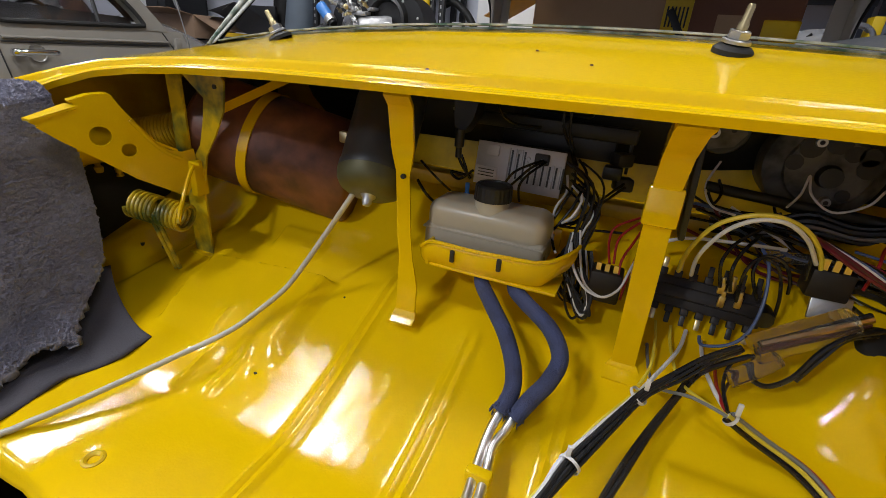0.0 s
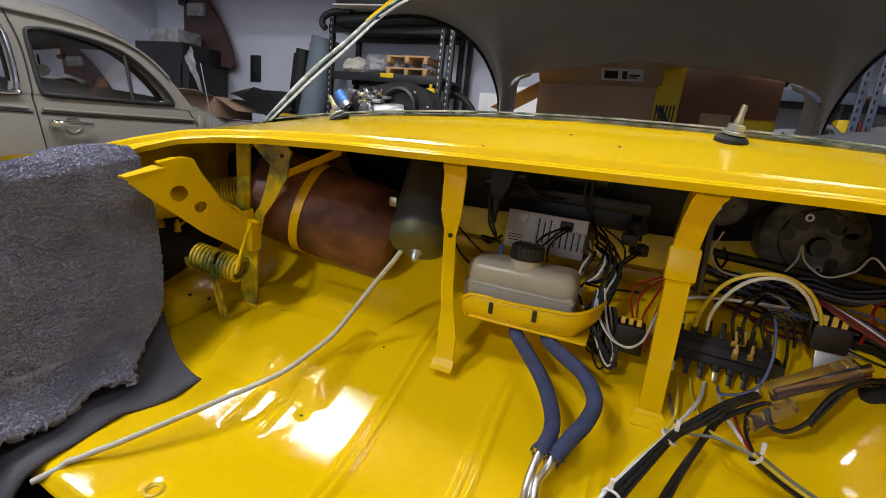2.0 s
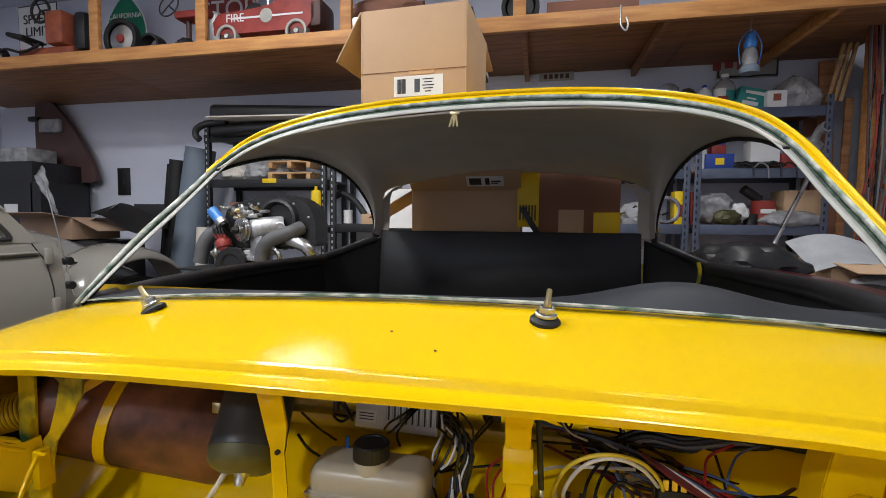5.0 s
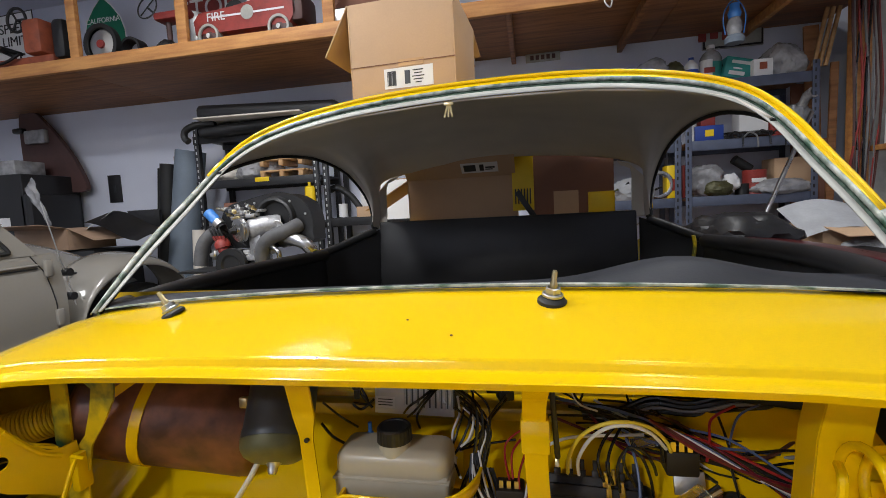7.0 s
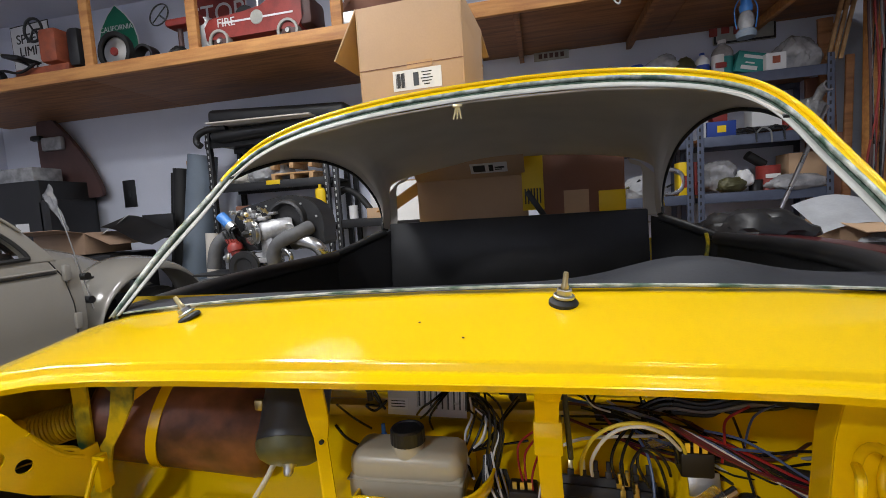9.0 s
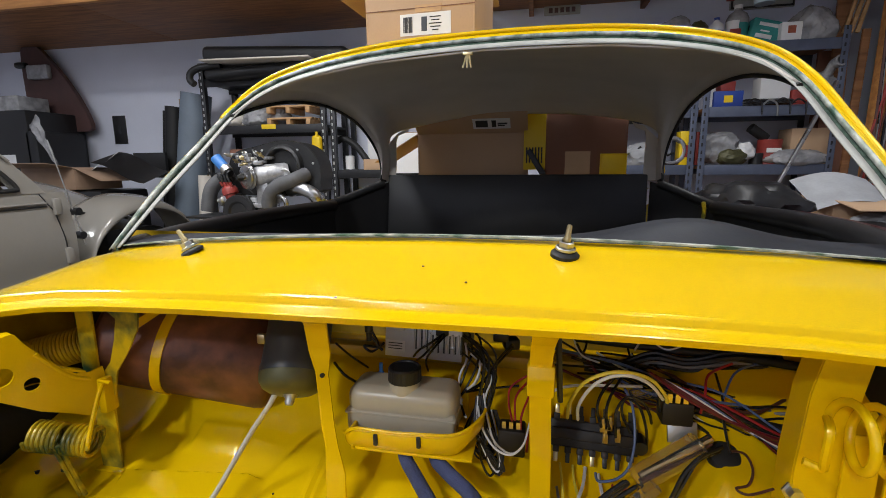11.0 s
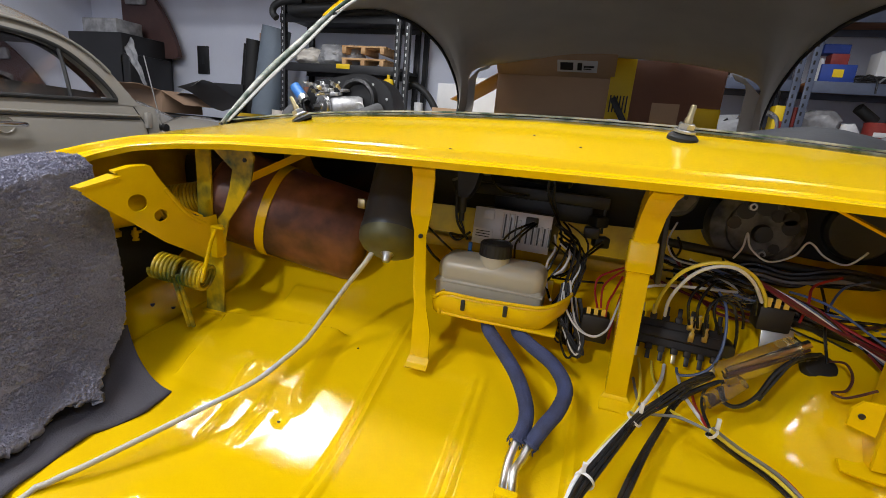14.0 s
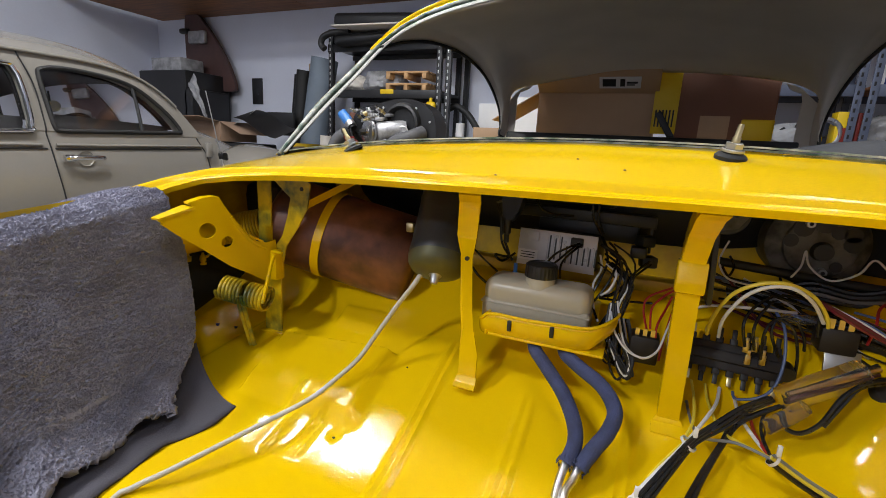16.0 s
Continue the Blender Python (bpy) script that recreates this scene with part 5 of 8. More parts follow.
wire('earth_wire', W_BROWN, 0.0014, [(0.376, 0.01, 0.733), (0.385, -0.005, 0.74), (0.388, -0.02, 0.731), (0.381, -0.03, 0.719), (0.367, -0.035, 0.716), (0.375, -0.045, 0.717), (0.39, -0.06, 0.738)], 'thin brown earth wire')
wire('loom_wire', W_BLACK, 0.004, [(0.327, 0.04, 0.787), (0.355, 0.035, 0.779), (0.387, 0.03, 0.767), (0.416, 0.02, 0.756), (0.446, 0.01, 0.749), (0.474, 0.02, 0.743)], 'loom wire')
wire('loom_wire', W_RED, 0.002, [(0.326, 0.04, 0.793), (0.354, 0.035, 0.786), (0.387, 0.03, 0.772), (0.416, 0.02, 0.76), (0.446, 0.01, 0.751), (0.473, 0.02, 0.745)], 'loom wire')
wire('loom_wire', W_WHITE, 0.0018, [(0.331, 0.04, 0.789), (0.362, 0.035, 0.782), (0.393, 0.03, 0.769), (0.42, 0.02, 0.758), (0.446, 0.01, 0.75), (0.474, 0.02, 0.743)], 'loom wire')
wire('loom_wire', W_BLACK, 0.003, [(0.329, 0.04, 0.78), (0.357, 0.035, 0.772), (0.389, 0.03, 0.762), (0.417, 0.02, 0.752), (0.447, 0.01, 0.746), (0.475, 0.02, 0.74)], 'loom wire')
wire('loom_wire', W_BROWN, 0.002, [(0.328, 0.04, 0.784), (0.356, 0.035, 0.776), (0.388, 0.03, 0.765), (0.417, 0.02, 0.754), (0.447, 0.01, 0.748), (0.474, 0.02, 0.742)], 'loom wire')
wire('loom_wire', W_WHITE, 0.0014, [(0.33, 0.04, 0.783), (0.359, 0.035, 0.776), (0.39, 0.03, 0.765), (0.418, 0.02, 0.754), (0.447, 0.01, 0.748), (0.474, 0.02, 0.741)], 'loom wire')
wire('loom_wire', W_BLUE, 0.0015, [(0.332, 0.04, 0.8), (0.367, 0.035, 0.794), (0.397, 0.03, 0.779), (0.421, 0.02, 0.764), (0.445, 0.01, 0.753), (0.473, 0.02, 0.747)], 'loom wire')
wire('dark_pipe', BLACK, 0.0035, [(-0.109, 0.09, 0.718), (0.019, 0.09, 0.718), (0.08, 0.09, 0.725), (0.199, 0.09, 0.727), (0.307, 0.09, 0.732), (0.414, 0.09, 0.744), (0.482, 0.09, 0.752)], 'thin black pipe along the bulkhead')
wire('red_wire', W_RED, 0.0014, [(0.12, 0.0, 0.748), (0.114, 0.02, 0.766), (0.118, 0.03, 0.782), (0.146, 0.05, 0.794)], 'red wire')
wire('red_wire', W_RED, 0.0014, [(0.124, 0.0, 0.749), (0.123, 0.015, 0.772), (0.134, 0.03, 0.784), (0.147, 0.05, 0.79)], 'red wire')
wire('red_wire', W_RED, 0.0014, [(0.133, -0.005, 0.727), (0.131, 0.0, 0.753), (0.139, 0.02, 0.771), (0.146, 0.04, 0.784)], 'red wire')
wire('red_wire', W_RED, 0.0014, [(0.139, -0.005, 0.711), (0.141, 0.0, 0.738), (0.146, 0.02, 0.761), (0.151, 0.04, 0.779)], 'red wire')
wire('thin_wire', W_WHITE, 0.0013, [(0.081, 0.02, 0.772), (0.09, 0.0, 0.742), (0.1, -0.01, 0.722), (0.12, -0.02, 0.716), (0.135, -0.02, 0.73), (0.142, -0.005, 0.751), (0.148, 0.02, 0.761)], 'thin white wire')
wire('thin_wire', W_WHITE, 0.0013, [(0.21, 0.12, 0.854), (0.2, 0.1, 0.829), (0.209, 0.08, 0.811), (0.23, 0.06, 0.81)], 'thin white wire')
wire('thin_wire', W_WHITE, 0.0013, [(0.277, 0.08, 0.823), (0.29, 0.1, 0.835), (0.296, 0.115, 0.853), (0.299, 0.1, 0.836), (0.319, 0.09, 0.823), (0.345, 0.09, 0.835), (0.361, 0.1, 0.853), (0.382, 0.1, 0.837), (0.402, 0.09, 0.833), (0.414, 0.08, 0.853)], 'thin white wire')
wire('thin_wire', W_BLACK, 0.0016, [(0.211, 0.1, 0.837), (0.216, 0.09, 0.825), (0.21, 0.08, 0.814), (0.203, 0.09, 0.823)], 'black wire')
wire('lead_wire', W_BLACK, 0.0018, [(0.23, 0.015, 0.744), (0.223, 0.01, 0.773), (0.234, 0.03, 0.789), (0.255, 0.05, 0.802)], 'black lead')
wire('lead_wire', W_BLACK, 0.0018, [(0.24, 0.015, 0.742), (0.233, 0.005, 0.769), (0.24, 0.02, 0.785), (0.257, 0.05, 0.796)], 'black lead')
wire('lead_wire', W_BLACK, 0.0018, [(0.248, 0.015, 0.732), (0.244, 0.005, 0.768), (0.253, 0.015, 0.782), (0.263, 0.02, 0.782), (0.274, 0.015, 0.774), (0.284, 0.02, 0.744), (0.289, 0.03, 0.712)], 'black lead')
wire('lead_wire', W_BLACK, 0.0018, [(0.266, 0.02, 0.737), (0.253, 0.015, 0.767), (0.258, 0.02, 0.784), (0.274, 0.015, 0.784), (0.286, 0.02, 0.766), (0.292, 0.03, 0.747)], 'black lead')
wire('lead_wire', W_BLACK, 0.0018, [(0.298, 0.02, 0.769), (0.293, 0.02, 0.8), (0.285, 0.04, 0.806), (0.267, 0.06, 0.803)], 'black lead')
wire('lead_wire', W_BLACK, 0.0016, [(0.374, 0.005, 0.732), (0.37, 0.02, 0.762), (0.374, 0.04, 0.782), (0.37, 0.06, 0.808)], 'black lead')
wire('lead_wire', W_RED, 0.0016, [(0.347, 0.03, 0.767), (0.35, 0.03, 0.792), (0.359, 0.05, 0.809), (0.388, 0.06, 0.822)], 'red lead')
wire('lead_wire', W_BLUE, 0.0014, [(0.374, 0.04, 0.782), (0.392, 0.06, 0.809), (0.42, 0.07, 0.82)], 'blue lead')
wire('harness', W_BLACK, 0.004, [(0.214, 0.1, 0.793), (0.26, 0.09, 0.794), (0.302, 0.09, 0.81), (0.348, 0.09, 0.806), (0.402, 0.09, 0.818), (0.463, 0.1, 0.814)], 'taped harness')
wire('harness', W_GREY, 0.003, [(0.215, 0.1, 0.787), (0.261, 0.09, 0.788), (0.304, 0.09, 0.804), (0.35, 0.09, 0.8), (0.404, 0.09, 0.811), (0.465, 0.1, 0.809)], 'taped harness')
wire('harness', W_BLACK, 0.003, [(0.212, 0.1, 0.798), (0.259, 0.09, 0.8), (0.301, 0.09, 0.817), (0.347, 0.09, 0.811), (0.4, 0.09, 0.825), (0.461, 0.1, 0.819)], 'taped harness')
wire('harness', W_BLACK, 0.003, [(0.216, 0.1, 0.782), (0.263, 0.09, 0.784), (0.305, 0.09, 0.798), (0.351, 0.09, 0.796), (0.406, 0.09, 0.805), (0.466, 0.1, 0.804)], 'taped harness')
wire('radio_lead', W_BLACK, 0.0016, [(-0.022, 0.05, 0.803), (-0.008, 0.03, 0.822), (0.008, 0.03, 0.833), (0.019, 0.06, 0.836)], 'black radio lead')
wire('radio_lead', W_BLACK, 0.0016, [(-0.017, 0.05, 0.798), (-0.002, 0.03, 0.815), (0.012, 0.03, 0.831), (0.021, 0.06, 0.835)], 'black radio lead')
wire('radio_lead', W_BLACK, 0.0016, [(-0.001, 0.05, 0.783), (0.001, 0.03, 0.807), (0.01, 0.03, 0.823), (0.023, 0.06, 0.834)], 'black radio lead')
wire('radio_lead', W_WHITE, 0.0016, [(0.069, 0.05, 0.812), (0.075, 0.03, 0.803), (0.069, 0.02, 0.786), (0.059, 0.02, 0.776)], 'wire behind the radio')
wire('radio_lead', W_BLACK, 0.0016, [(0.047, 0.09, 0.843), (0.06, 0.06, 0.816), (0.054, 0.03, 0.791), (0.048, 0.02, 0.77), (0.059, 0.0, 0.749)], 'wire behind the radio')
wire('radio_lead', W_WHITE, 0.0016, [(0.049, 0.07, 0.82), (0.054, 0.05, 0.805), (0.047, 0.03, 0.786), (0.053, 0.01, 0.759), (0.061, 0.0, 0.746)], 'wire behind the radio')
wire('radio_lead', W_BLACK, 0.0016, [(0.058, 0.08, 0.839), (0.072, 0.06, 0.826), (0.069, 0.03, 0.801), (0.057, 0.02, 0.776), (0.049, 0.02, 0.763)], 'wire behind the radio')
wire('radio_lead', W_BLACK, 0.0016, [(0.114, 0.08, 0.819), (0.097, 0.06, 0.804), (0.084, 0.04, 0.788), (0.07, 0.03, 0.776), (0.058, 0.02, 0.774)], 'wire behind the radio')
wire('radio_lead', W_BLACK, 0.0016, [(0.116, 0.08, 0.815), (0.095, 0.06, 0.796), (0.082, 0.04, 0.781), (0.067, 0.03, 0.772)], 'wire behind the radio')
wire('radio_lead', W_WHITE, 0.0016, [(0.073, 0.05, 0.809), (0.072, 0.04, 0.785), (0.062, 0.03, 0.77)], 'wire behind the radio')
wire('radio_lead', W_BLACK, 0.0016, [(0.058, 0.02, 0.772), (0.084, 0.05, 0.764), (0.125, 0.07, 0.762)], 'wire behind the radio')
wire('radio_lead', W_BLACK, 0.0016, [(-0.145, 0.06, 0.81), (-0.121, 0.06, 0.791), (-0.098, 0.07, 0.77)], 'wire behind the radio')
wire('radio_lead', W_BLACK, 0.002, [(-0.139, 0.04, 0.789), (-0.124, 0.04, 0.771), (-0.109, 0.05, 0.755)], 'wire behind the radio')
wire('radio_lead', W_BLACK, 0.002, [(-0.121, 0.1, 0.878), (-0.112, 0.1, 0.854), (-0.106, 0.1, 0.813), (-0.086, 0.1, 0.786)], 'wire behind the radio')
wire('radio_lead', W_GREY, 0.002, [(-0.12, 0.1, 0.877), (-0.091, 0.1, 0.888), (-0.062, 0.11, 0.892)], 'wire behind the radio')
wire('radio_lead', W_BLACK, 0.002, [(-0.058, 0.1, 0.892), (-0.05, 0.1, 0.877), (-0.03, 0.1, 0.868), (0.002, 0.1, 0.868)], 'wire behind the radio')
wire('radio_lead', W_BLACK, 0.002, [(0.027, 0.1, 0.899), (0.03, 0.1, 0.871), (0.046, 0.1, 0.842), (0.055, 0.09, 0.829)], 'wire behind the radio')
wire('radio_lead', W_BLACK, 0.002, [(-0.103, 0.1, 0.818), (-0.093, 0.1, 0.793), (-0.116, 0.1, 0.792), (-0.103, 0.1, 0.783), (-0.083, 0.1, 0.799)], 'wire behind the radio')
wire('radio_lead', W_BLACK, 0.002, [(0.036, 0.1, 0.9), (0.038, 0.1, 0.868), (0.047, 0.1, 0.846)], 'wire behind the radio')
wire('hank_wire', W_WHITE, 0.0016, [(0.074, 0.02, 0.768), (0.076, 0.0, 0.732), (0.091, -0.01, 0.698), (0.104, -0.015, 0.685), (0.105, -0.01, 0.706), (0.088, 0.0, 0.735)], 'hanging loop of thin wire')
wire('hank_wire', W_BLACK, 0.0016, [(0.077, 0.02, 0.768), (0.082, 0.0, 0.734), (0.093, -0.01, 0.699), (0.105, -0.015, 0.689), (0.108, -0.01, 0.706), (0.091, 0.0, 0.736)], 'hanging loop of thin wire')
wire('hank_wire', W_BLACK, 0.0016, [(0.072, 0.02, 0.767), (0.073, 0.0, 0.731), (0.096, -0.01, 0.7), (0.109, -0.015, 0.688), (0.103, -0.01, 0.705), (0.086, 0.0, 0.735)], 'hanging loop of thin wire')
wire('hank_wire', W_BLACK, 0.0016, [(0.074, 0.02, 0.767), (0.076, 0.0, 0.732), (0.099, -0.01, 0.7), (0.112, -0.015, 0.687), (0.105, -0.01, 0.706), (0.088, 0.0, 0.735)], 'hanging loop of thin wire')
wire('hank_wire', W_BLACK, 0.0016, [(0.079, 0.02, 0.769), (0.086, 0.0, 0.735), (0.09, -0.01, 0.698), (0.103, -0.015, 0.682), (0.11, -0.01, 0.707), (0.093, 0.0, 0.736)], 'hanging loop of thin wire')
wire('hank_wire', W_BLACK, 0.0016, [(0.074, 0.02, 0.767), (0.075, 0.0, 0.732), (0.093, -0.01, 0.699), (0.106, -0.015, 0.681), (0.104, -0.01, 0.705), (0.087, 0.0, 0.735)], 'hanging loop of thin wire')
wire('hank_wire', W_BLACK, 0.0016, [(0.077, 0.02, 0.768), (0.081, 0.0, 0.733), (0.095, -0.01, 0.699), (0.108, -0.015, 0.683), (0.107, -0.01, 0.706), (0.09, 0.0, 0.736)], 'hanging loop of thin wire')
wire('hank_wire', W_BLACK, 0.0016, [(0.073, 0.02, 0.767), (0.073, 0.0, 0.732), (0.095, -0.01, 0.699), (0.108, -0.015, 0.684), (0.103, -0.01, 0.705), (0.087, 0.0, 0.735)], 'hanging loop of thin wire')
wire('hank_wire', W_BLACK, 0.0016, [(0.075, 0.02, 0.768), (0.077, 0.0, 0.733), (0.082, -0.01, 0.696), (0.095, -0.015, 0.678), (0.105, -0.01, 0.706), (0.089, 0.0, 0.735)], 'hanging loop of thin wire')
wire('thin_wire', W_WHITE, 0.0014, [(0.075, 0.01, 0.759), (0.083, -0.01, 0.741), (0.1, -0.025, 0.725), (0.12, -0.03, 0.721), (0.134, -0.02, 0.728), (0.14, 0.0, 0.737)], 'thin white wire')

tie = thing('cable_tie', (0.174, -0.1, 0.666), 'white plastic cable tie round the wiring', 'cable tie', 'cable ties')
part('loop', lathe((0.174, -0.1, 0.666), (0.164, -0.1, 0.652), [(0, 0.0086), (0, 0.0094), (.003, 0.0094), (.003, 0.0086)], 16), W_WHITE, tie)
part('tail', box((0.174 + .004, -0.1 - .002, 0.666 + 0.015), (.004, .003, .012), .0005), W_WHITE, tie)
tie = thing('cable_tie', (0.129, -0.177, 0.632), 'white plastic cable tie round the wiring', 'cable tie', 'cable ties')
part('loop', lathe((0.129, -0.177, 0.632), (0.116, -0.209, 0.622), [(0, 0.0095), (0, 0.0103), (.003, 0.0103), (.003, 0.0095)], 16), W_WHITE, tie)
part('tail', box((0.129 - .003, -0.177 - .002, 0.632 + 0.014), (.004, .003, .012), .0005), W_WHITE, tie)
tie = thing('cable_tie', (0.247, -0.1, 0.672), 'white plastic cable tie round the wiring', 'cable tie', 'cable ties')
part('loop', lathe((0.247, -0.1, 0.672), (0.258, -0.1, 0.663), [(0, 0.0062), (0, 0.0070), (.003, 0.0070), (.003, 0.0062)], 16), W_WHITE, tie)
part('tail', box((0.247 + .004, -0.1 - .002, 0.672 + 0.012), (.004, .003, .012), .0005), W_WHITE, tie)
sl = thing('shrink_sleeve', (0.269, -0.03, 0.71), 'clear plastic sleeve over a wire joint', 'sleeve', 'sleeves')
part('sleeve', tube([(0.264, -0.032, 0.707), (0.285, -0.025, 0.720), (0.306, -0.018, 0.732), (0.335, -0.005, 0.746)], .0145, 16), CLEAR, sl)
for k in range(4):
    part('inner_wire', tube([V(*(0.269, -0.03, 0.71)) + V(0, .004 * math.cos(k * 1.6), .004 * math.sin(k * 1.6)), V(*(0.35, 0.0, 0.751)) + V(0, .004 * math.cos(k * 1.6 + 1), .004 * math.sin(k * 1.6 + 1))], .0030, 6), (W_BLACK, BRASS, W_BROWN, W_BLACK)[k], sl)
sl = thing('shrink_sleeve', (0.255, -0.05, 0.681), 'clear plastic sleeve over a thin wire', 'sleeve', 'sleeves')
part('sleeve', tube([(0.250, -0.05, 0.679), (0.270, -0.04, 0.692), (0.286, -0.03, 0.704)], .0085, 12), CLEAR, sl)
sl = thing('shrink_sleeve', (0.265, 0.04, 0.779), 'clear plastic sleeve among the wires', 'sleeve', 'sleeves')
part('sleeve', tube([(0.265, 0.04, 0.779), (0.3, 0.04, 0.783)], .006, 12), CLEAR, sl)

# ---- things behind the coupe ----
def carton(name, c, s, label, material=CARD, rot=None, flaps=(), group="cartons", cat="box"):
    """A cardboard box of six walls with optional open flaps: (side, degrees)."""
    e = thing(name, (c[0], c[1], c[2] - s[2] / 2), label, cat, group)
    m = Matrix.Translation(c) @ (rot or Matrix())
    t = .005
    part("base_panel", box((0, 0, 0), (s[0], s[1], t), 0, m @ Matrix.Translation((0, 0, -s[2] / 2 + t / 2))), material, e)
    for sx in (-1, 1):
        part("side_panel", box((0, 0, 0), (t, s[1], s[2]), .001, m @ Matrix.Translation((sx * (s[0] - t) / 2, 0, 0))), material, e)
        part("end_panel", box((0, 0, 0), (s[0] - 2 * t, t, s[2]), .001, m @ Matrix.Translation((0, sx * (s[1] - t) / 2, 0))), material, e)
    for side, deg in flaps:
        ax, sg = side
        size, half = (s[0], s[1]) if ax == "y" else (s[1], s[0])
        f = Matrix.Translation((0, 0, s[2] / 2)) @ (Matrix.Translation((0, sg * s[1] / 2, 0)) @ Matrix.Rotation(radians(-sg * deg), 4, "X") if ax == "y" else Matrix.Translation((sg * s[0] / 2, 0, 0)) @ Matrix.Rotation(radians(sg * deg), 4, "Y"))
        d = (size, half / 2, t) if ax == "y" else (half / 2, size, t)
        o = (0, sg * half / 4, 0) if ax == "y" else (sg * half / 4, 0, 0)
        part("flap", box((0, 0, 0), d, .001, m @ f @ Matrix.Translation(o)), material, e)
    return e, m


def label_on(e, m, x, y, z, w, h, bars=True):
    """A white printed label with rows of bars, on the face at y."""
    lab = part("shipping_label", box((0, 0, 0), (w, .0012, h), 0, m @ Matrix.Translation((x, y, z))), PAPER, e, "white printed shipping label")
    if bars:
        for k in range(7):
            part("bar", box((0, 0, 0), (w * .012 * (1 + k % 3), .0008, h * .72), 0, m @ Matrix.Translation((x - w * .43 + k * w * .028, y - .001, z))), INK, lab)
        for k in range(5):
            part("print_line", box((0, 0, 0), (w * (.22, .16, .25, .2, .12)[k], .0008, h * .05), 0, m @ Matrix.Translation((x + w * .2, y - .001, z + h * (.3 - .15 * k)))), INK, lab)
        part("code_block", box((0, 0, 0), (w * .11, .0008, h * .66), 0, m @ Matrix.Translation((x - w * .02, y - .001, z))), DARKMETAL, lab)
    return lab


# carton on the coupe's roof
rc, rcm = carton("cardboard_carton", (-.205, 1.03, 1.545), (.335, .34, .34), "open brown cardboard carton standing on the coupe roof", flaps=((("x", -1), 60), (("x", 1), 92), (("y", 1), 15)), rot=rotz(-3))
label_on(rc, rcm, .02, -.171, -.065, .155, .06)
part("tape_seam", box((0, 0, 0), (.335, .002, .002), 0, rcm @ Matrix.Translation((0, -.171, -.02))), CARD_D, rc)
part("tape", box((0, 0, 0), (.08, .001, .02), 0, rcm @ Matrix.Translation((.03, -.1712, -.022))), PALLET, rc, "printed paper tape")

# cartons seen through the rear opening, on the rear deck
c1, m1 = carton("cardboard_carton", (-0.14, 1.5855, 1.1068), (0.4722, 0.2724, 0.1998), "brown cardboard carton with open flaps on the rear deck", CARD, flaps=((("y", -1), -35), (("x", -1), 30), (("y", 1), 70)))
fl = m1 @ Matrix.Translation((0, -.1362, .0999)) @ Matrix.Rotation(radians(-35), 4, "X")
lab = part("shipping_label", box((0, 0, 0), (.154, .062, .0012), 0, fl @ Matrix.Translation((.09, -.062, -.0034))), PAPER, c1, "white printed shipping label")
for k, (dx, w, d) in enumerate(((-.04, .05, .04), (.01, .018, .04), (.045, .04, .010), (.04, .03, .006))):
    part("print_bar", box((0, 0, 0), (w, d, .0008), 0, fl @ Matrix.Translation((.09 + dx, -.062 + .012 * (k - 2) * (k > 1), -.0044))), (DARKMETAL, INK)[k % 2], lab)
c2, m2 = carton("cardboard_carton", (0.3276, 1.5855, 1.1431), (0.3269, 0.2724, 0.2724), "dark brown cardboard carton with a yellow patch", CARD_D)
part("yellow_patch", box((0, 0, 0), (.104, .002, .09), .004, m2 @ Matrix.Translation((.113, -.1375, -.073))), SIGNYELLOW, c2, "torn yellow paper patch")
part("tape", box((0, 0, 0), (.10, .0015, .11), 0, m2 @ Matrix.Translation((-.027, -.137, -.073))), CARD, c2)
comb = thing("yellow_plate", (.12, 1.66, 1.03), "bright yellow slotted plastic plate standing between cartons", "plate")
part("sheet", box((0.126, 1.4403, 1.1703), (.089, .006, .236), .002), SIGNYELLOW, comb)
for k in range(6):
    part("slot", box((0.0943 + k * .01226, 1.4371, 1.1113), (.0055, .003, .064), .0005), BLACK, comb)
part("stay", box((0.1369, 1.4221, 1.075), (.024, .011, .136), .003, Matrix.Rotation(radians(-32), 4, "Y")), BLACK, comb)
single("paper_sheet", box((-.62, 2.2, 1.15), (.3, .004, .24), 0, rotz(6)), PAPER, "white paper sheet behind the rear opening", "paper")

# engine on a stand
eng = thing("engine", (-1.5, 1.95, .78), "air cooled engine with black fan shroud on a stand", "engine")
sh = smooth_line([V(x, z, 0) for x, z in ((-1.60, .98), (-1.61, 1.09), (-1.56, 1.155), (-1.44, 1.185), (-1.30, 1.212), (-1.20, 1.208), (-1.11, 1.165), (-1.065, 1.09), (-1.06, .99), (-1.11, .92), (-1.55, .92))], 5, True)
for y0, d, k in ((1.95, .16, 1.0), (1.865, .012, 1.03)):
    part("fan_shroud", plate([(-1.33 + (p.x + 1.33) * k, 1.06 + (p.y - 1.06) * k) for p in sh], Matrix.Translation((0, y0, 0)) @ Matrix.Rotation(radians(90), 4, "X"), d), SATIN, eng, "glossy black fan shroud")
part("shroud_ring", lathe((-1.27, 1.86, 1.075), (-1.27, 1.7, 1.075), [(0, .125), (.03, .115), (.035, .10), (.02, .09), (0, .085)], 40), BLACK, eng)
for x, z in ((-1.18, 1.165), (-1.09, 1.09), (-1.5, 1.14), (-1.4, 1.165)):
    part("shroud_screw", lathe((x, 1.86, z), (x, 1.7, z), [(0, .007), (.006, .007), (.008, 0)], 8), ZINC, eng)
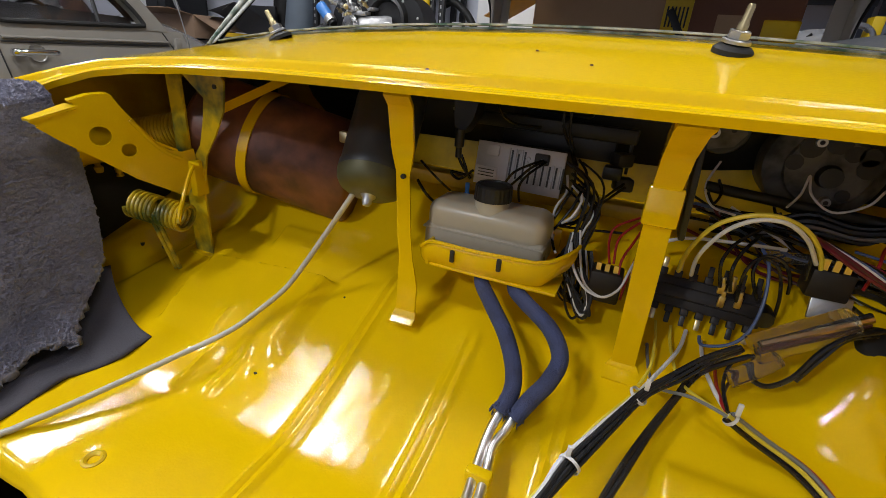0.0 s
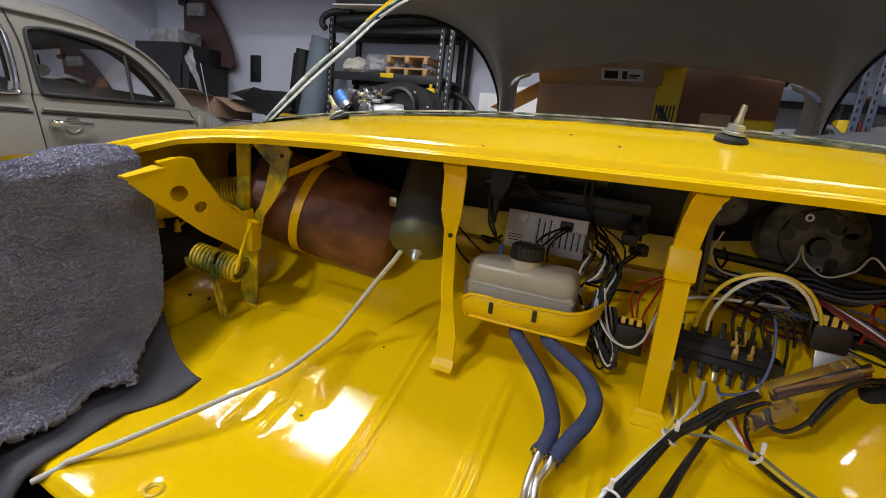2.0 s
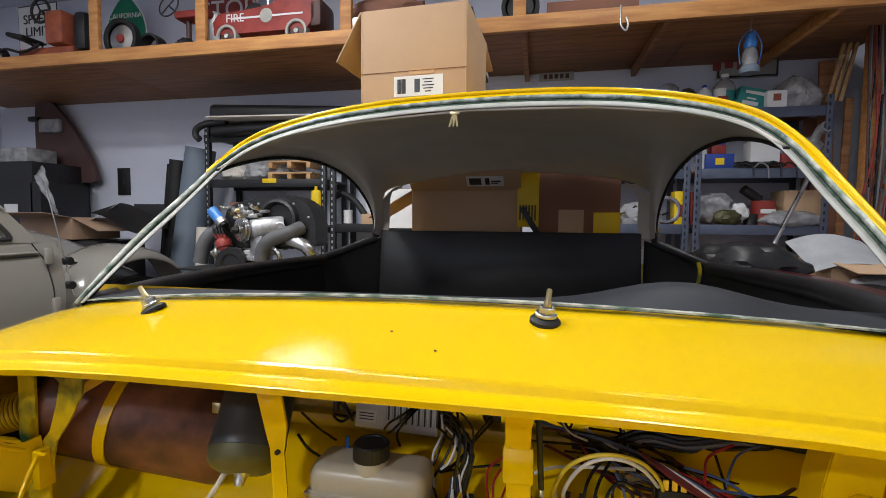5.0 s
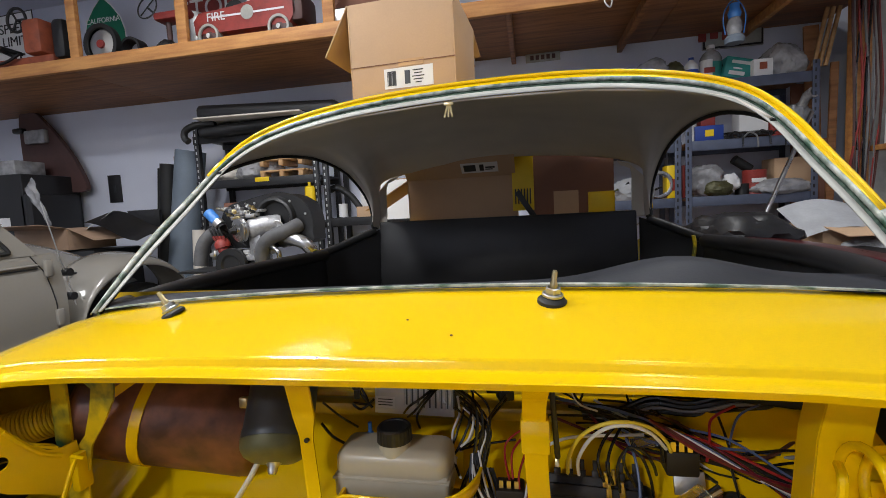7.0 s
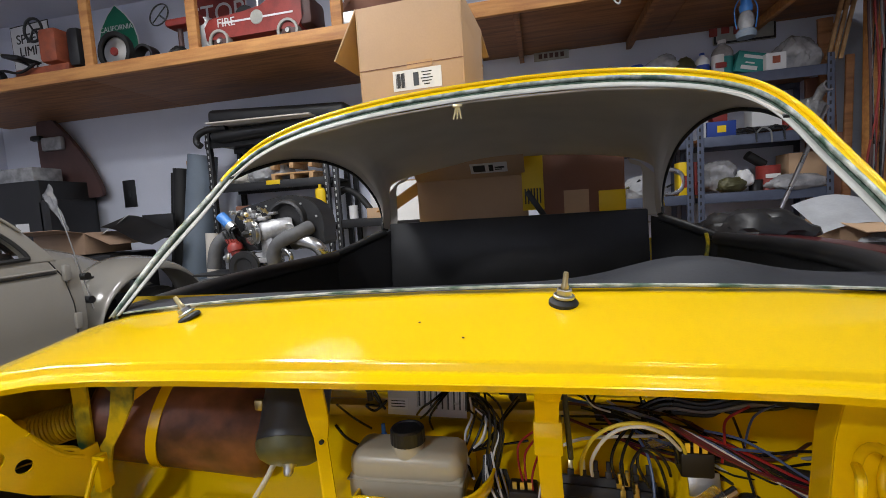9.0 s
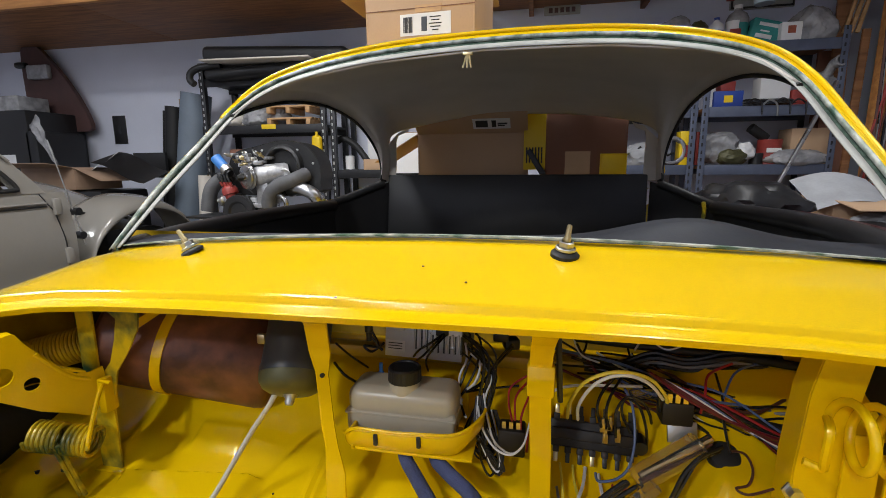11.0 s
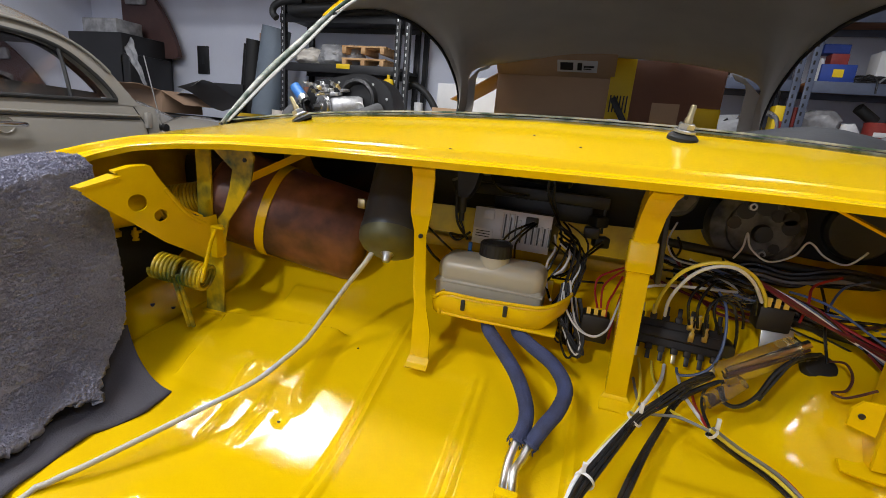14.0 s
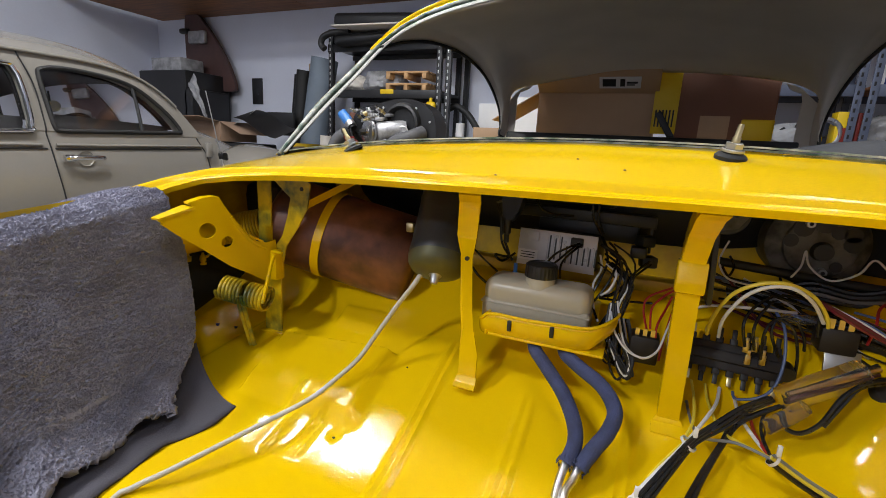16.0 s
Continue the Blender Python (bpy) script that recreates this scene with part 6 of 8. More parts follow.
part("generator", lathe((-1.24, 1.86, 1.04), (-1.42, 1.76, 1.02), [(0, .05), (.02, .058), (.16, .058), (.175, .05), (.19, .03), (.19, 0)], 28), GREYCAST, eng, "grey cast generator")
part("generator_end", lathe((-1.235, 1.80, 1.03), (-1.22, 1.74, 1.03), [(0, .034), (.004, .034), (.006, .028), (.003, .022), (.003, 0)], 24), ZINC, eng)
part("pulley", lathe((-1.42, 1.76, 1.018), (-1.455, 1.69, 1.016), [(0, .02), (.004, .068), (.010, .068), (.018, .055), (.026, .066), (.032, .064), (.036, .045), (.034, .022), (.045, .02), (.045, 0)], 36), STEEL, eng, "bright plated pulley")
part("pulley_bolt", lathe((-1.441, 1.715, 1.016), (-1.47, 1.66, 1.014), [(0, .022), (.012, .02), (.03, .012), (.03, 0)], 8), BLACK, eng)
part("coil_body", rod((-1.66, 1.80, 1.125), (-1.60, 1.79, 1.07), .03, 18), LIGHTBLUE, eng, "light blue ignition coil")
part("coil_collar", rod((-1.60, 1.79, 1.07), (-1.575, 1.785, 1.047), .0305, 18), ZINC, eng)
part("coil_cap", rod((-1.575, 1.785, 1.047), (-1.56, 1.78, 1.035), .022, 16), BLACK, eng)
part("distributor", lathe((-1.56, 1.78, .90), (-1.585, 1.78, .985), [(0, .032), (.02, .034), (.022, .042), (.05, .043), (.065, .034), (.075, .02), (.075, 0)], 18), RED, eng, "red distributor cap")
for k in range(4):
    part("plug_tower", rod((-1.60 + .018 * k, 1.765, .965), (-1.612 + .02 * k, 1.76, .99), .008, 10), RED, eng)
    part("plug_lead", tube([(-1.612 + .02 * k, 1.76, .985), (-1.63 + .02 * k, 1.765, 1.03), (-1.68 + .04 * k, 1.83, 1.0), (-1.72 + .08 * k, 1.86, .92)], .006, 7), BLACK, eng)
part("distributor_body", lathe((-1.55, 1.785, .83), (-1.56, 1.78, .91), [(0, .02), (.03, .02), (.035, .028), (.08, .03)], 16), STEEL, eng)
part("vacuum_can", lathe((-1.60, 1.76, .885), (-1.63, 1.74, .885), [(0, 0), (0, .028), (.012, .03), (.02, .018), (.035, .008)], 18), ZINC, eng)
rnd = random.Random(11)
for k in range(24):
    c = (-1.47 + rnd.uniform(-.09, .13), 1.80 + rnd.uniform(-.03, .04), 1.115 + rnd.uniform(-.035, .03))
    if k % 2:
        part("carburettor_piece", box(c, (rnd.uniform(.02, .05), .04, rnd.uniform(.012, .03)), .004, rotz(rnd.uniform(-20, 20))), GREYCAST, eng)
    else:
        part("carburettor_fitting", lathe(c, (c[0] + rnd.uniform(-1, 1), c[1] - 1, c[2] + rnd.uniform(-.3, 1)), [(0, .008), (.02, .008), (.02, .013), (.028, .013), (.03, .006), (.045, .005), (.045, 0)], 10), (ZINC, BRASS, STEEL)[k % 3], eng)
part("pedestal", box((-1.36, 1.80, .93), (.075, .07, .14), .012), GREYCAST, eng)
part("pedestal_foot", box((-1.37, 1.79, .86), (.12, .09, .03), .008), GREYCAST, eng)
for k in range(22):
    c = (-1.46 + rnd.uniform(-.16, .15), 1.79 + rnd.uniform(-.02, .05), .87 + rnd.uniform(-.05, .05))
    part("casting", box(c, (rnd.uniform(.02, .07), .06, rnd.uniform(.015, .05)), .006, rotz(rnd.uniform(-25, 25))), (GREYCAST, STEEL, BLACK)[k % 3 if k % 4 else 0], eng)
part("crank_pulley", lathe((-1.49, 1.75, .825), (-1.49, 1.6, .825), [(0, .095), (.01, .095), (.015, .082), (.02, .095), (.03, .093), (.03, .06), (.02, .05), (.02, 0)], 36), BLACK, eng)
part("heater_hose", tube([(-1.13, 1.85, 1.03), (-1.17, 1.78, 1.0), (-1.26, 1.76, .965), (-1.315, 1.76, .90), (-1.32, 1.77, .81)], .040, 16), RIBHOSE, eng, "grey heater hose")
part("heater_hose", tube([(-1.60, 1.88, 1.04), (-1.69, 1.84, .99), (-1.73, 1.82, .93), (-1.75, 1.81, .82)], .040, 16), RIBHOSE, eng)
part("exhaust_pipe", tube([(-1.22, 1.83, .94), (-1.16, 1.80, .955), (-1.08, 1.80, .93), (-1.045, 1.82, .87), (-1.08, 1.86, .80)], .036, 16), STEEL, eng, "bare steel exhaust pipe")
part("exhaust_pipe", tube([(-1.29, 1.77, .925), (-1.23, 1.75, .91), (-1.205, 1.75, .87), (-1.23, 1.77, .83)], .014, 10), STEEL, eng)
part("pipe_clamp", box((-1.30, 1.73, .822), (.09, .03, .022), .004), SIGNYELLOW, eng)
part("tinware", box((-1.50, 1.84, .79), (.66, .24, .014), .005), SATIN, eng)
part("muffler", lathe((-1.80, 1.82, .76), (-1.80, 1.82, .60), [(0, 0), (0, .045), (.03, .06), (.16, .06)], 20), STEEL, eng)
stand = thing("engine_stand", (-1.5, 1.95, 0), "black steel engine stand", "stand")
part("post", box((-1.5, 2.0, .40), (.08, .08, .70), .006), SHELF_BLACK, stand)
part("foot", box((-1.5, 2.0, .03), (.7, .08, .06), .006), SHELF_BLACK, stand)
part("foot", box((-1.5, 2.0, .032), (.08, .7, .06), .006), SHELF_BLACK, stand)


# steel shelving
def shelving(x0, x1, y0, y1, zs, material, label, posts):
    e = thing("steel_shelving", ((x0 + x1) / 2, (y0 + y1) / 2, 0), label, "shelf", "steel shelving")
    for z in zs:
        b = part("shelf", box(((x0 + x1) / 2, (y0 + y1) / 2, z - .012), (x1 - x0, y1 - y0 - .02, .02), .002), PLY if material is SHELF_BLUE else material, e)
        for y in (y0, y1):
            part("rail", box(((x0 + x1) / 2, y, z - .03), (x1 - x0, .012, .075), .003), material, e)
    for px in posts:
        for y in (y0 - .012, y1 + .012):
            p = part("upright", box((px, y, 1.0), (.045, .006, 2.0), .001), material, e)
            part("upright_flange", box((px + .02, y + .02, 1.0), (.005, .04, 2.0), .001), material, p)
            if y < (y0 + y1) / 2:
                for k in range(24):
                    part("slot", box((px - .004, y - .0035, .72 + k * .055), (.012, .002, .026), .0005), ZINC if material is SHELF_BLACK else BLACK, p)
    return e


shelving(-2.92, -1.68, 3.3, 3.72, (.45, 1.02, 1.44, 1.86), SHELF_BLACK, "black steel shelving unit full of parts", (-2.88, -1.71))
shelving(-1.64, -.62, 3.3, 3.72, (.45, 1.04), SHELF_BLACK, "low black steel shelving", (-1.62, -.66))
shelving(.25, 1.30, 3.3, 3.72, (.45, 1.06, 1.48, 1.92), SHELF_BLUE, "blue-grey steel shelving with plywood shelves", (.28, 1.27))
shelving(1.33, 2.2, 3.3, 3.72, (.45, 1.06, 1.48, 1.92), SHELF_BLUE, "blue-grey steel shelving crowded with cans", (1.345, 2.19))


def crumple(c, s, material, label, name="plastic_bag", cat="bag", seed=1, group="bags"):
    bm = bmesh.new()
    bmesh.ops.create_icosphere(bm, subdivisions=4, radius=1)
    for v in bm.verts:
        n = v.co.normalized()
        k = 1 + .28 * noise.noise(n * 1.6 + V(seed, 0, 0)) + .16 * abs(noise.noise(n * 4.5 + V(0, seed, 0))) + .07 * noise.noise(n * 11)
        q = n * k
        v.co = V(c[0] + q.x * s[0] / 2, c[1] + q.y * s[1] / 2, c[2] + max(q.z, -.85) * s[2] / 2)
    return single(name, bm, material, label, cat, group)


def block(name, c, s, material, label, cat="box", rot=None, face=None, words=(), group=""):
    e = thing(name, (c[0], c[1], c[2] - s[2] / 2), label, cat, group)
    m = Matrix.Translation(c) @ (rot or Matrix())
    b = part("body", box((0, 0, 0), s, min(s) * .04, m), material, e)
    if face:
        fx, fz, fw, fh, fm = face
        part("panel", box((0, 0, 0), (fw, .002, fh), 0, m @ Matrix.Translation((fx, -s[1] / 2 - .0012, fz))), fm, e)
    for txt, x, z, size, wm in words:
        part("print_bar", box((0, 0, 0), (size * .55 * txt, .002, size * .7), size * .1, m @ Matrix.Translation((x, -s[1] / 2 - .002, z))), wm, e)
    return e


def bottle(c, r, h, material, label, cap, name="bottle", cat="bottle", face=None):
    e = thing(name, c, label, cat, "bottles")
    part("body", lathe(c, (c[0], c[1], c[2] + 1), [(0, 0), (0, r * .92), (.01, r), (h * .68, r), (h * .8, r * .75), (h * .88, r * .32), (h * .93, r * .32)], 24), material, e)
    part("cap", lathe((c[0], c[1], c[2] + h * .92), (c[0], c[1], c[2] + 2), [(0, 0), (0, r * .38), (h * .08, r * .36), (h * .08, 0)], 18), cap, e)
    if face:
        part("label", lathe((c[0], c[1], c[2] + h * .15), (c[0], c[1], 9), [(0, r * 1.01), (h * .4, r * 1.01)], 24), face, e)
    return e


def tin(c, r, h, material, label, top=ZINC, name="tin", words=()):
    e = thing(name, c, label, "can", "cans")
    part("body", lathe(c, (c[0], c[1], 9), [(0, 0), (0, r), (.004, r * 1.02), (.008, r), (h - .008, r), (h - .004, r * 1.02), (h, r)], 28), material, e)
    part("lid", lathe((c[0], c[1], c[2] + h - .004), (c[0], c[1], 9), [(0, r * .98), (.002, r * .9), (.002, 0)], 28), top, e)
    for txt, dz, size, wm in words:
        part("print_bar", box((c[0], c[1] - r - .001, c[2] + dz), (size * .5 * txt, .006, size * .8), size * .1), wm, e)
    return e


# left shelving contents
pal = thing("wooden_pallet", (-2.06, 3.45, 1.44), "small pale wooden pallet on the black shelf", "pallet")
for z in (1.47, 1.575):
    for k in range(4):
        part("slat", box((-2.06, 3.36 + k * .07, z + .035), (.44, .05, .016), .002), PALLET, pal)
    for x in (-2.25, -2.06, -1.87):
        part("runner", box((x, 3.46, z), (.04, .28, .05), .002), PALLET, pal)
crumple((-2.42, 3.45, 1.53), (.34, .25, .2), BAG, "pale blue crinkled plastic bag on the shelf", seed=3)
crumple((-2.7, 3.5, 1.52), (.3, .25, .16), LINER, "grey bundled cloth on the shelf", "folded_cloth", "cloth", seed=7)
crumple((-2.25, 3.5, 1.54), (.2, .2, .2), BAG, "grey crinkled bag of parts", seed=13)
block("shelf_tag", (-2.24, 3.292, 1.432), (.14, .004, .04), SIGNYELLOW, "yellow paper tag on the shelf edge", "tag")
yb = thing("yellow_bottle", (-1.765, 3.27, 1.17), "yellow plastic oil bottle hanging on the upright", "bottle", "bottles")
part("body", box((-1.765, 3.265, 1.26), (.095, .05, .17), .03, seg=4), SIGNYELLOW, yb)
part("neck", rod((-1.765, 3.265, 1.34), (-1.765, 3.265, 1.375), .014), SIGNYELLOW, yb)
for k, (z, w, x) in enumerate(((1.90, 1.25, -2.15), (2.02, 1.35, -2.1))):
    pad = thing("black_vinyl_pad", (x, 3.4, z - .05), "folded black vinyl trim on top of the shelving", "vinyl pad", "vinyl pads")
    bm = box((x, 3.42, z), (w, .5, .1 + .03 * k), .045, Matrix.Rotation(radians(3 if k else -2), 4, "Y"), seg=4)
    part("roll", bm, SATIN, pad)
block("grey_sheet", (-2.2, 3.2, 1.962), (1.0, .3, .012), LINER, "grey folded cover between vinyl pads", "sheet", Matrix.Rotation(radians(1), 4, "Y"))
hk = thing("black_trim_hook", (-2.85, 3.2, 1.9), "curved black trim end hanging off the pile", "trim")
part("curl", tube([(-2.6, 3.2, 1.95), (-2.78, 3.18, 1.94), (-2.88, 3.17, 1.90), (-2.9, 3.17, 1.84), (-2.86, 3.17, 1.80)], .03, 10), SATIN, hk)
block("storage_carton", (-2.5, 3.5, 1.14), (.4, .3, .2), CARD_D, "brown carton on the black shelf", group="cartons")
block("white_sheet", (-1.15, 3.45, 1.2), (.42, .01, .3), PAPER, "white board leaning on the low shelf", "board", rotz(4))
carton("small_carton", (-1.2, 3.36, 1.09), (.3, .14, .09), "small tan carton on the low shelf")
carton("open_carton", (-.8, 3.3, 1.16), (.3, .25, .2), "open carton with raised flaps on the low shelf", flaps=((("y", -1), -40), (("x", -1), 20)))
hose = thing("rubber_hose", (-1.4, 3.5, 1.05), "black curved rubber hose on the low shelf", "hose")
part("pipe", tube([(-1.66, 3.45, 1.30), (-1.58, 3.44, 1.32), (-1.45, 3.42, 1.24), (-1.34, 3.4, 1.1)], .03, 10), RUBBER, hose)
tin((-1.52, 3.40, 1.05), .04, .12, PAPER, "white tin on the low shelf")

# right shelving contents
bottle((1.555, 3.45, 1.92), .075, .30, BAG, "clear plastic jug with a green label", PAPER, face=TEAL)
block("foil_box", (1.73, 3.42, 2.01), (.22, .12, .15), TEAL, "teal printed carton lying tilted", rot=Matrix.Rotation(radians(14), 4, "Y"), words=((8, 0, .04, .032, PAPER), (7, -.02, -.005, .016, PAPER), (5, -.02, -.04, .04, PAPER)), group="cartons")
block("white_carton", (1.86, 3.36, 1.98), (.13, .1, .14), PAPER, "white carton with an orange square", face=(.0, .02, .05, .05, ORANGE), group="cartons")
crumple((2.03, 3.42, 2.03), (.28, .22, .26), BAG, "crinkled clear plastic bag of parts", seed=21)
tin((1.27, 3.4, 1.92), .038, .1, RED, "small red and white tin on the shelf", PAPER)
tin((1.19, 3.45, 1.92), .03, .13, BLACK, "small dark can beside the tin")
crumple((1.02, 3.45, 2.0), (.22, .2, .18), BROWNPLASTIC, "dark crumpled parts on the shelf", "metal_lump", "parts", 31)
crumple((.78, 3.45, 2.02), (.26, .2, .2), BAG, "clear plastic clamshell packs", seed=35)
crumple((.9, 3.4, 1.96), (.14, .14, .1), RED, "red cloth rag on the shelf", "rag", "cloth", 37)
crumple((.45, 3.45, 1.97), (.42, .2, .14), OLIVE, "olive cloth bundle on the shelf", "folded_cloth", "cloth", 39)
crumple((1.42, 3.5, 2.0), (.14, .15, .18), DARKMETAL, "dark metal pump parts on the shelf", "metal_lump", "parts", 41)
block("blue_carton", (1.505, 3.4, 1.545), (.2, .14, .115), BLUE, "blue carton with a yellow label", face=(.0, 0, .06, .05, SIGNYELLOW), group="cartons")
block("red_carton", (1.51, 3.42, 1.64), (.1, .1, .07), RED, "small red carton on the blue one", group="cartons")
block("blue_carton", (1.49, 3.45, 1.71), (.15, .1, .06), BLUE, "flat blue carton on the red one", group="cartons")
tin((1.40, 3.38, 1.48), .03, .16, PAPER, "white and blue spray can", RED)
block("white_card", (1.87, 3.4, 1.72), (.18, .02, .13), PAPER, "white printed cards on the shelf", "card", words=())
block("white_carton", (1.83, 3.45, 1.6), (.2, .14, .2), PAPER, "white carton stack on the shelf", group="cartons")
block("red_carton", (1.99, 3.42, 1.54), (.1, .1, .12), RED, "bright red carton beside white ones", group="cartons")
crumple((2.12, 3.4, 1.62), (.17, .15, .2), GREYCAST, "grey cast carburettor body", "carburettor", "engine part", 43)
part("throat", lathe((2.16, 3.33, 1.76), (2.2, 3.2, 1.8), [(0, .035), (.05, .04), (.05, .028), (0, .025)], 18), GREYCAST, thing("intake_throat", (2.16, 3.35, 1.72), "grey intake throat on the carburettor", "engine part"))
part("tube", rod((2.14, 3.38, 1.68), (2.16, 3.33, 1.77), .03, 14), GREYCAST, thing("intake_stub", (2.14, 3.38, 1.66), "grey cast intake stub", "engine part"))
crumple((1.75, 3.38, 1.51), (.42, .12, .07), W_BLACK, "tangle of black cords on the shelf edge", "cord_tangle", "cord", 45)
for x, z, m_ in ((1.62, 1.50, W_BLACK), (1.72, 1.49, W_GREY), (1.8, 1.5, W_BLACK), (1.9, 1.49, W_BLACK)):
    single("loose_cord", tube([(x, 3.28, z), (x + .03, 3.26, z + .03), (x + .08, 3.26, z), (x + .09, 3.26, z - .08)], .006, 6), m_, "loose cord hanging over the shelf edge", "cord", "cords")
block("oil_carton", (1.248, 3.38, 1.19), (.10, .12, .26), SIGNYELLOW, "yellow oil carton with a red oval", group="cartons", face=(0, -.02, .05, .09, RED))
tor = thing("metal_ring", (1.14, 3.4, 1.06), "grey metal ring standing on the shelf", "ring")
part("ring", lathe((1.14, 3.36, 1.175), (1.14, 3.0, 1.175), [(0, .11), (.04, .11), (.045, .095), (.04, .08), (0, .08)], 32), STEEL, tor)
block("pink_strip", (1.325, 3.36, 1.19), (.02, .05, .25), RED, "thin red carton beside the oil", group="cartons")
crumple((1.5, 3.42, 1.19), (.26, .2, .25), BAG, "grey plastic bag bundle on the shelf", seed=51)
crumple((1.57, 3.33, 1.12), (.2, .12, .12), OLIVE, "tan cloth rag on the shelf edge", "rag", "cloth", 53)
crumple((1.66, 3.35, 1.16), (.12, .1, .13), PAPER, "white and dark striped rag", "rag", "cloth", 55)
tin((1.85, 3.42, 1.06), .08, .19, RED, "red coffee can with white lettering", RED, "coffee_can", words=((5, .11, .04, PAPER), (3, .06, .02, SIGNYELLOW)))
tin((1.75, 3.38, 1.06), .045, .09, BLACK, "small dark jar beside the can")
single("black_tube", rod((1.70, 3.4, 1.34), (1.82, 3.42, 1.26), .035, 16), RUBBER, "black rubber tube leaning on the coffee can", "tube")
carton("open_carton", (2.12, 3.52, 1.2), (.26, .2, .26), "brown carton on the shelf")
crumple((2.0, 3.33, 1.11), (.36, .15, .13), BAG, "crinkled silver scrap bag", seed=57)
block("teal_card", (1.95, 3.5, 2.0), (.1, .06, .1), CARD, "small brown carton on the shelf", group="cartons")
crumple((.55, 3.45, 1.18), (.5, .25, .22), BAG, "bag of grey spare parts", seed=61)
crumple((.95, 3.4, 1.14), (.3, .2, .18), PAPER_G, "crumpled white paper packing", "packing_paper", "paper", 63)
for k in range(9):
    single("tool_handle", rod((.40 + .09 * k, 3.35, 1.10 + .02 * (k % 3)), (.52 + .08 * k, 3.32, 1.16 + .05 * (k % 4)), .008, 8), (STEEL, OLIVE, BLACK)[k % 3], "loose tool in the shelf pile", "tool", "shelf tools")
crumple((.6, 3.45, 1.58), (.6, .25, .2), BROWNPLASTIC, "dark heaped parts on the shelf", "metal_lump", "parts", 65)
crumple((1.1, 3.42, 1.56), (.25, .2, .18), GREYCAST, "grey metal parts on the shelf", "metal_lump", "parts", 67)
for k, (x, s_) in enumerate(((1.5, .3), (1.95, .34))):
    crumple((x, 3.5, .58), (s_, .3, .26), (DARKMETAL, CARD_D)[k], "dark bundle on the lowest shelf", "bundle", "bundle", 70 + k)

# hanging lamp, signs on the back wall
lan = thing("blue_lantern", (1.505, 2.9, 2.05), "blue oil lantern hanging under the loft", "lantern")
part("tank", lathe((1.505, 2.9, 2.06), (1.505, 2.9, 3), [(0, 0), (0, .055), (.03, .06), (.05, .045)], 24), ROLLBLUE, lan)
part("globe", lathe((1.505, 2.9, 2.11), (1.505, 2.9, 3), [(0, .035), (.04, .048), (.09, .04), (.11, .03)], 24), BAG, lan)
part("chimney", lathe((1.505, 2.9, 2.22), (1.505, 2.9, 3), [(0, .035), (.03, .04), (.06, .03), (.09, .03), (.09, 0)], 24), LIGHTBLUE, lan)
part("hanger_hook", rod((1.505, 2.9, 2.33), (1.505, 2.9, 2.43), .004), ZINC, lan)
part("bail", tube([(1.45, 2.9, 2.12), (1.44, 2.9, 2.25), (1.505, 2.9, 2.34), (1.57, 2.9, 2.25), (1.56, 2.9, 2.12)], .004, 6), LIGHTBLUE, lan)
sg1 = thing("wall_sign", (1.835, 3.78, 2.28), "old cream sign board with dark red lettering", "sign", "wall signs")
part("board", box((1.835, 3.78, 2.42), (.46, .02, .28), .004), CREAM, sg1)
part("border", box((1.835, 3.772, 2.42), (.45, .01, .27), .002), BROWNPLASTIC, sg1)
part("field", box((1.835, 3.766, 2.42), (.42, .008, .24), .002), CREAM, sg1)
for k in range(3):
    part("emblem_bar", box((1.60 + .09 * k, 3.758, 2.41), (.06, .003, .13 - .03 * (k % 2)), .004), RED, sg1)
sg2 = thing("wall_sign", (.305, 3.78, 2.34), "small dark red and cream sign on the wall", "sign", "wall signs")
part("board", box((.305, 3.78, 2.38), (.3, .015, .085), .004), CREAM, sg2)
part("crest", lathe((.305, 3.787, 2.42), (.305, 3.7, 2.42), [(0, .0), (0, .08), (.014, .08), (.014, 0)], 24), MAROON, sg2)
for k in range(5):
    part("letter_bar", box((.21 + k * .047, 3.771, 2.375), (.03, .003, .04), .001), MAROON, sg2)
single("wire_hook", tube([(.655, 2.64, 2.45), (.655, 2.635, 2.38), (.66, 2.635, 2.32), (.69, 2.635, 2.29), (.70, 2.635, 2.33), (.685, 2.635, 2.37)], .006, 8), ZINC, "white bent wire hook on the loft beam", "hook")

# right wall: studs, old boards, wires and spray cans
for k, (x, y, w) in enumerate(((2.43, 3.25, .10), (3.35, 2.2, .09), (3.35, 1.2, .09), (3.35, .2, .09))):
    block("timber_stud", (x, y, 1.55), (w, .09, 3.1), TIMBER, "rough pine wall stud", "stud", group="wall studs")
for k, (x, y, w, h, m_) in enumerate(((2.30, 3.5, .1, 2.3, PLY), (2.26, 3.6, .14, 1.9, CARD_D), (2.36, 3.42, .05, 2.0, PLY), (2.24, 3.45, .2, 1.46, CARD_D))):
    block("old_board", (x, y, h / 2), (w, .02, h), m_, "old brown board leaning in the corner", "board", Matrix.Rotation(radians(1.5 * k - 2), 4, "Y"), group="old boards")
for k in range(3):
    block("lath", (2.27 + .04 * k, 3.4, 2.18), (.022, .02, .42), PALLET, "pale wooden lath standing on the shelf", "lath", Matrix.Rotation(radians(12), 4, "Y"), group="laths")
rnd = random.Random(5)
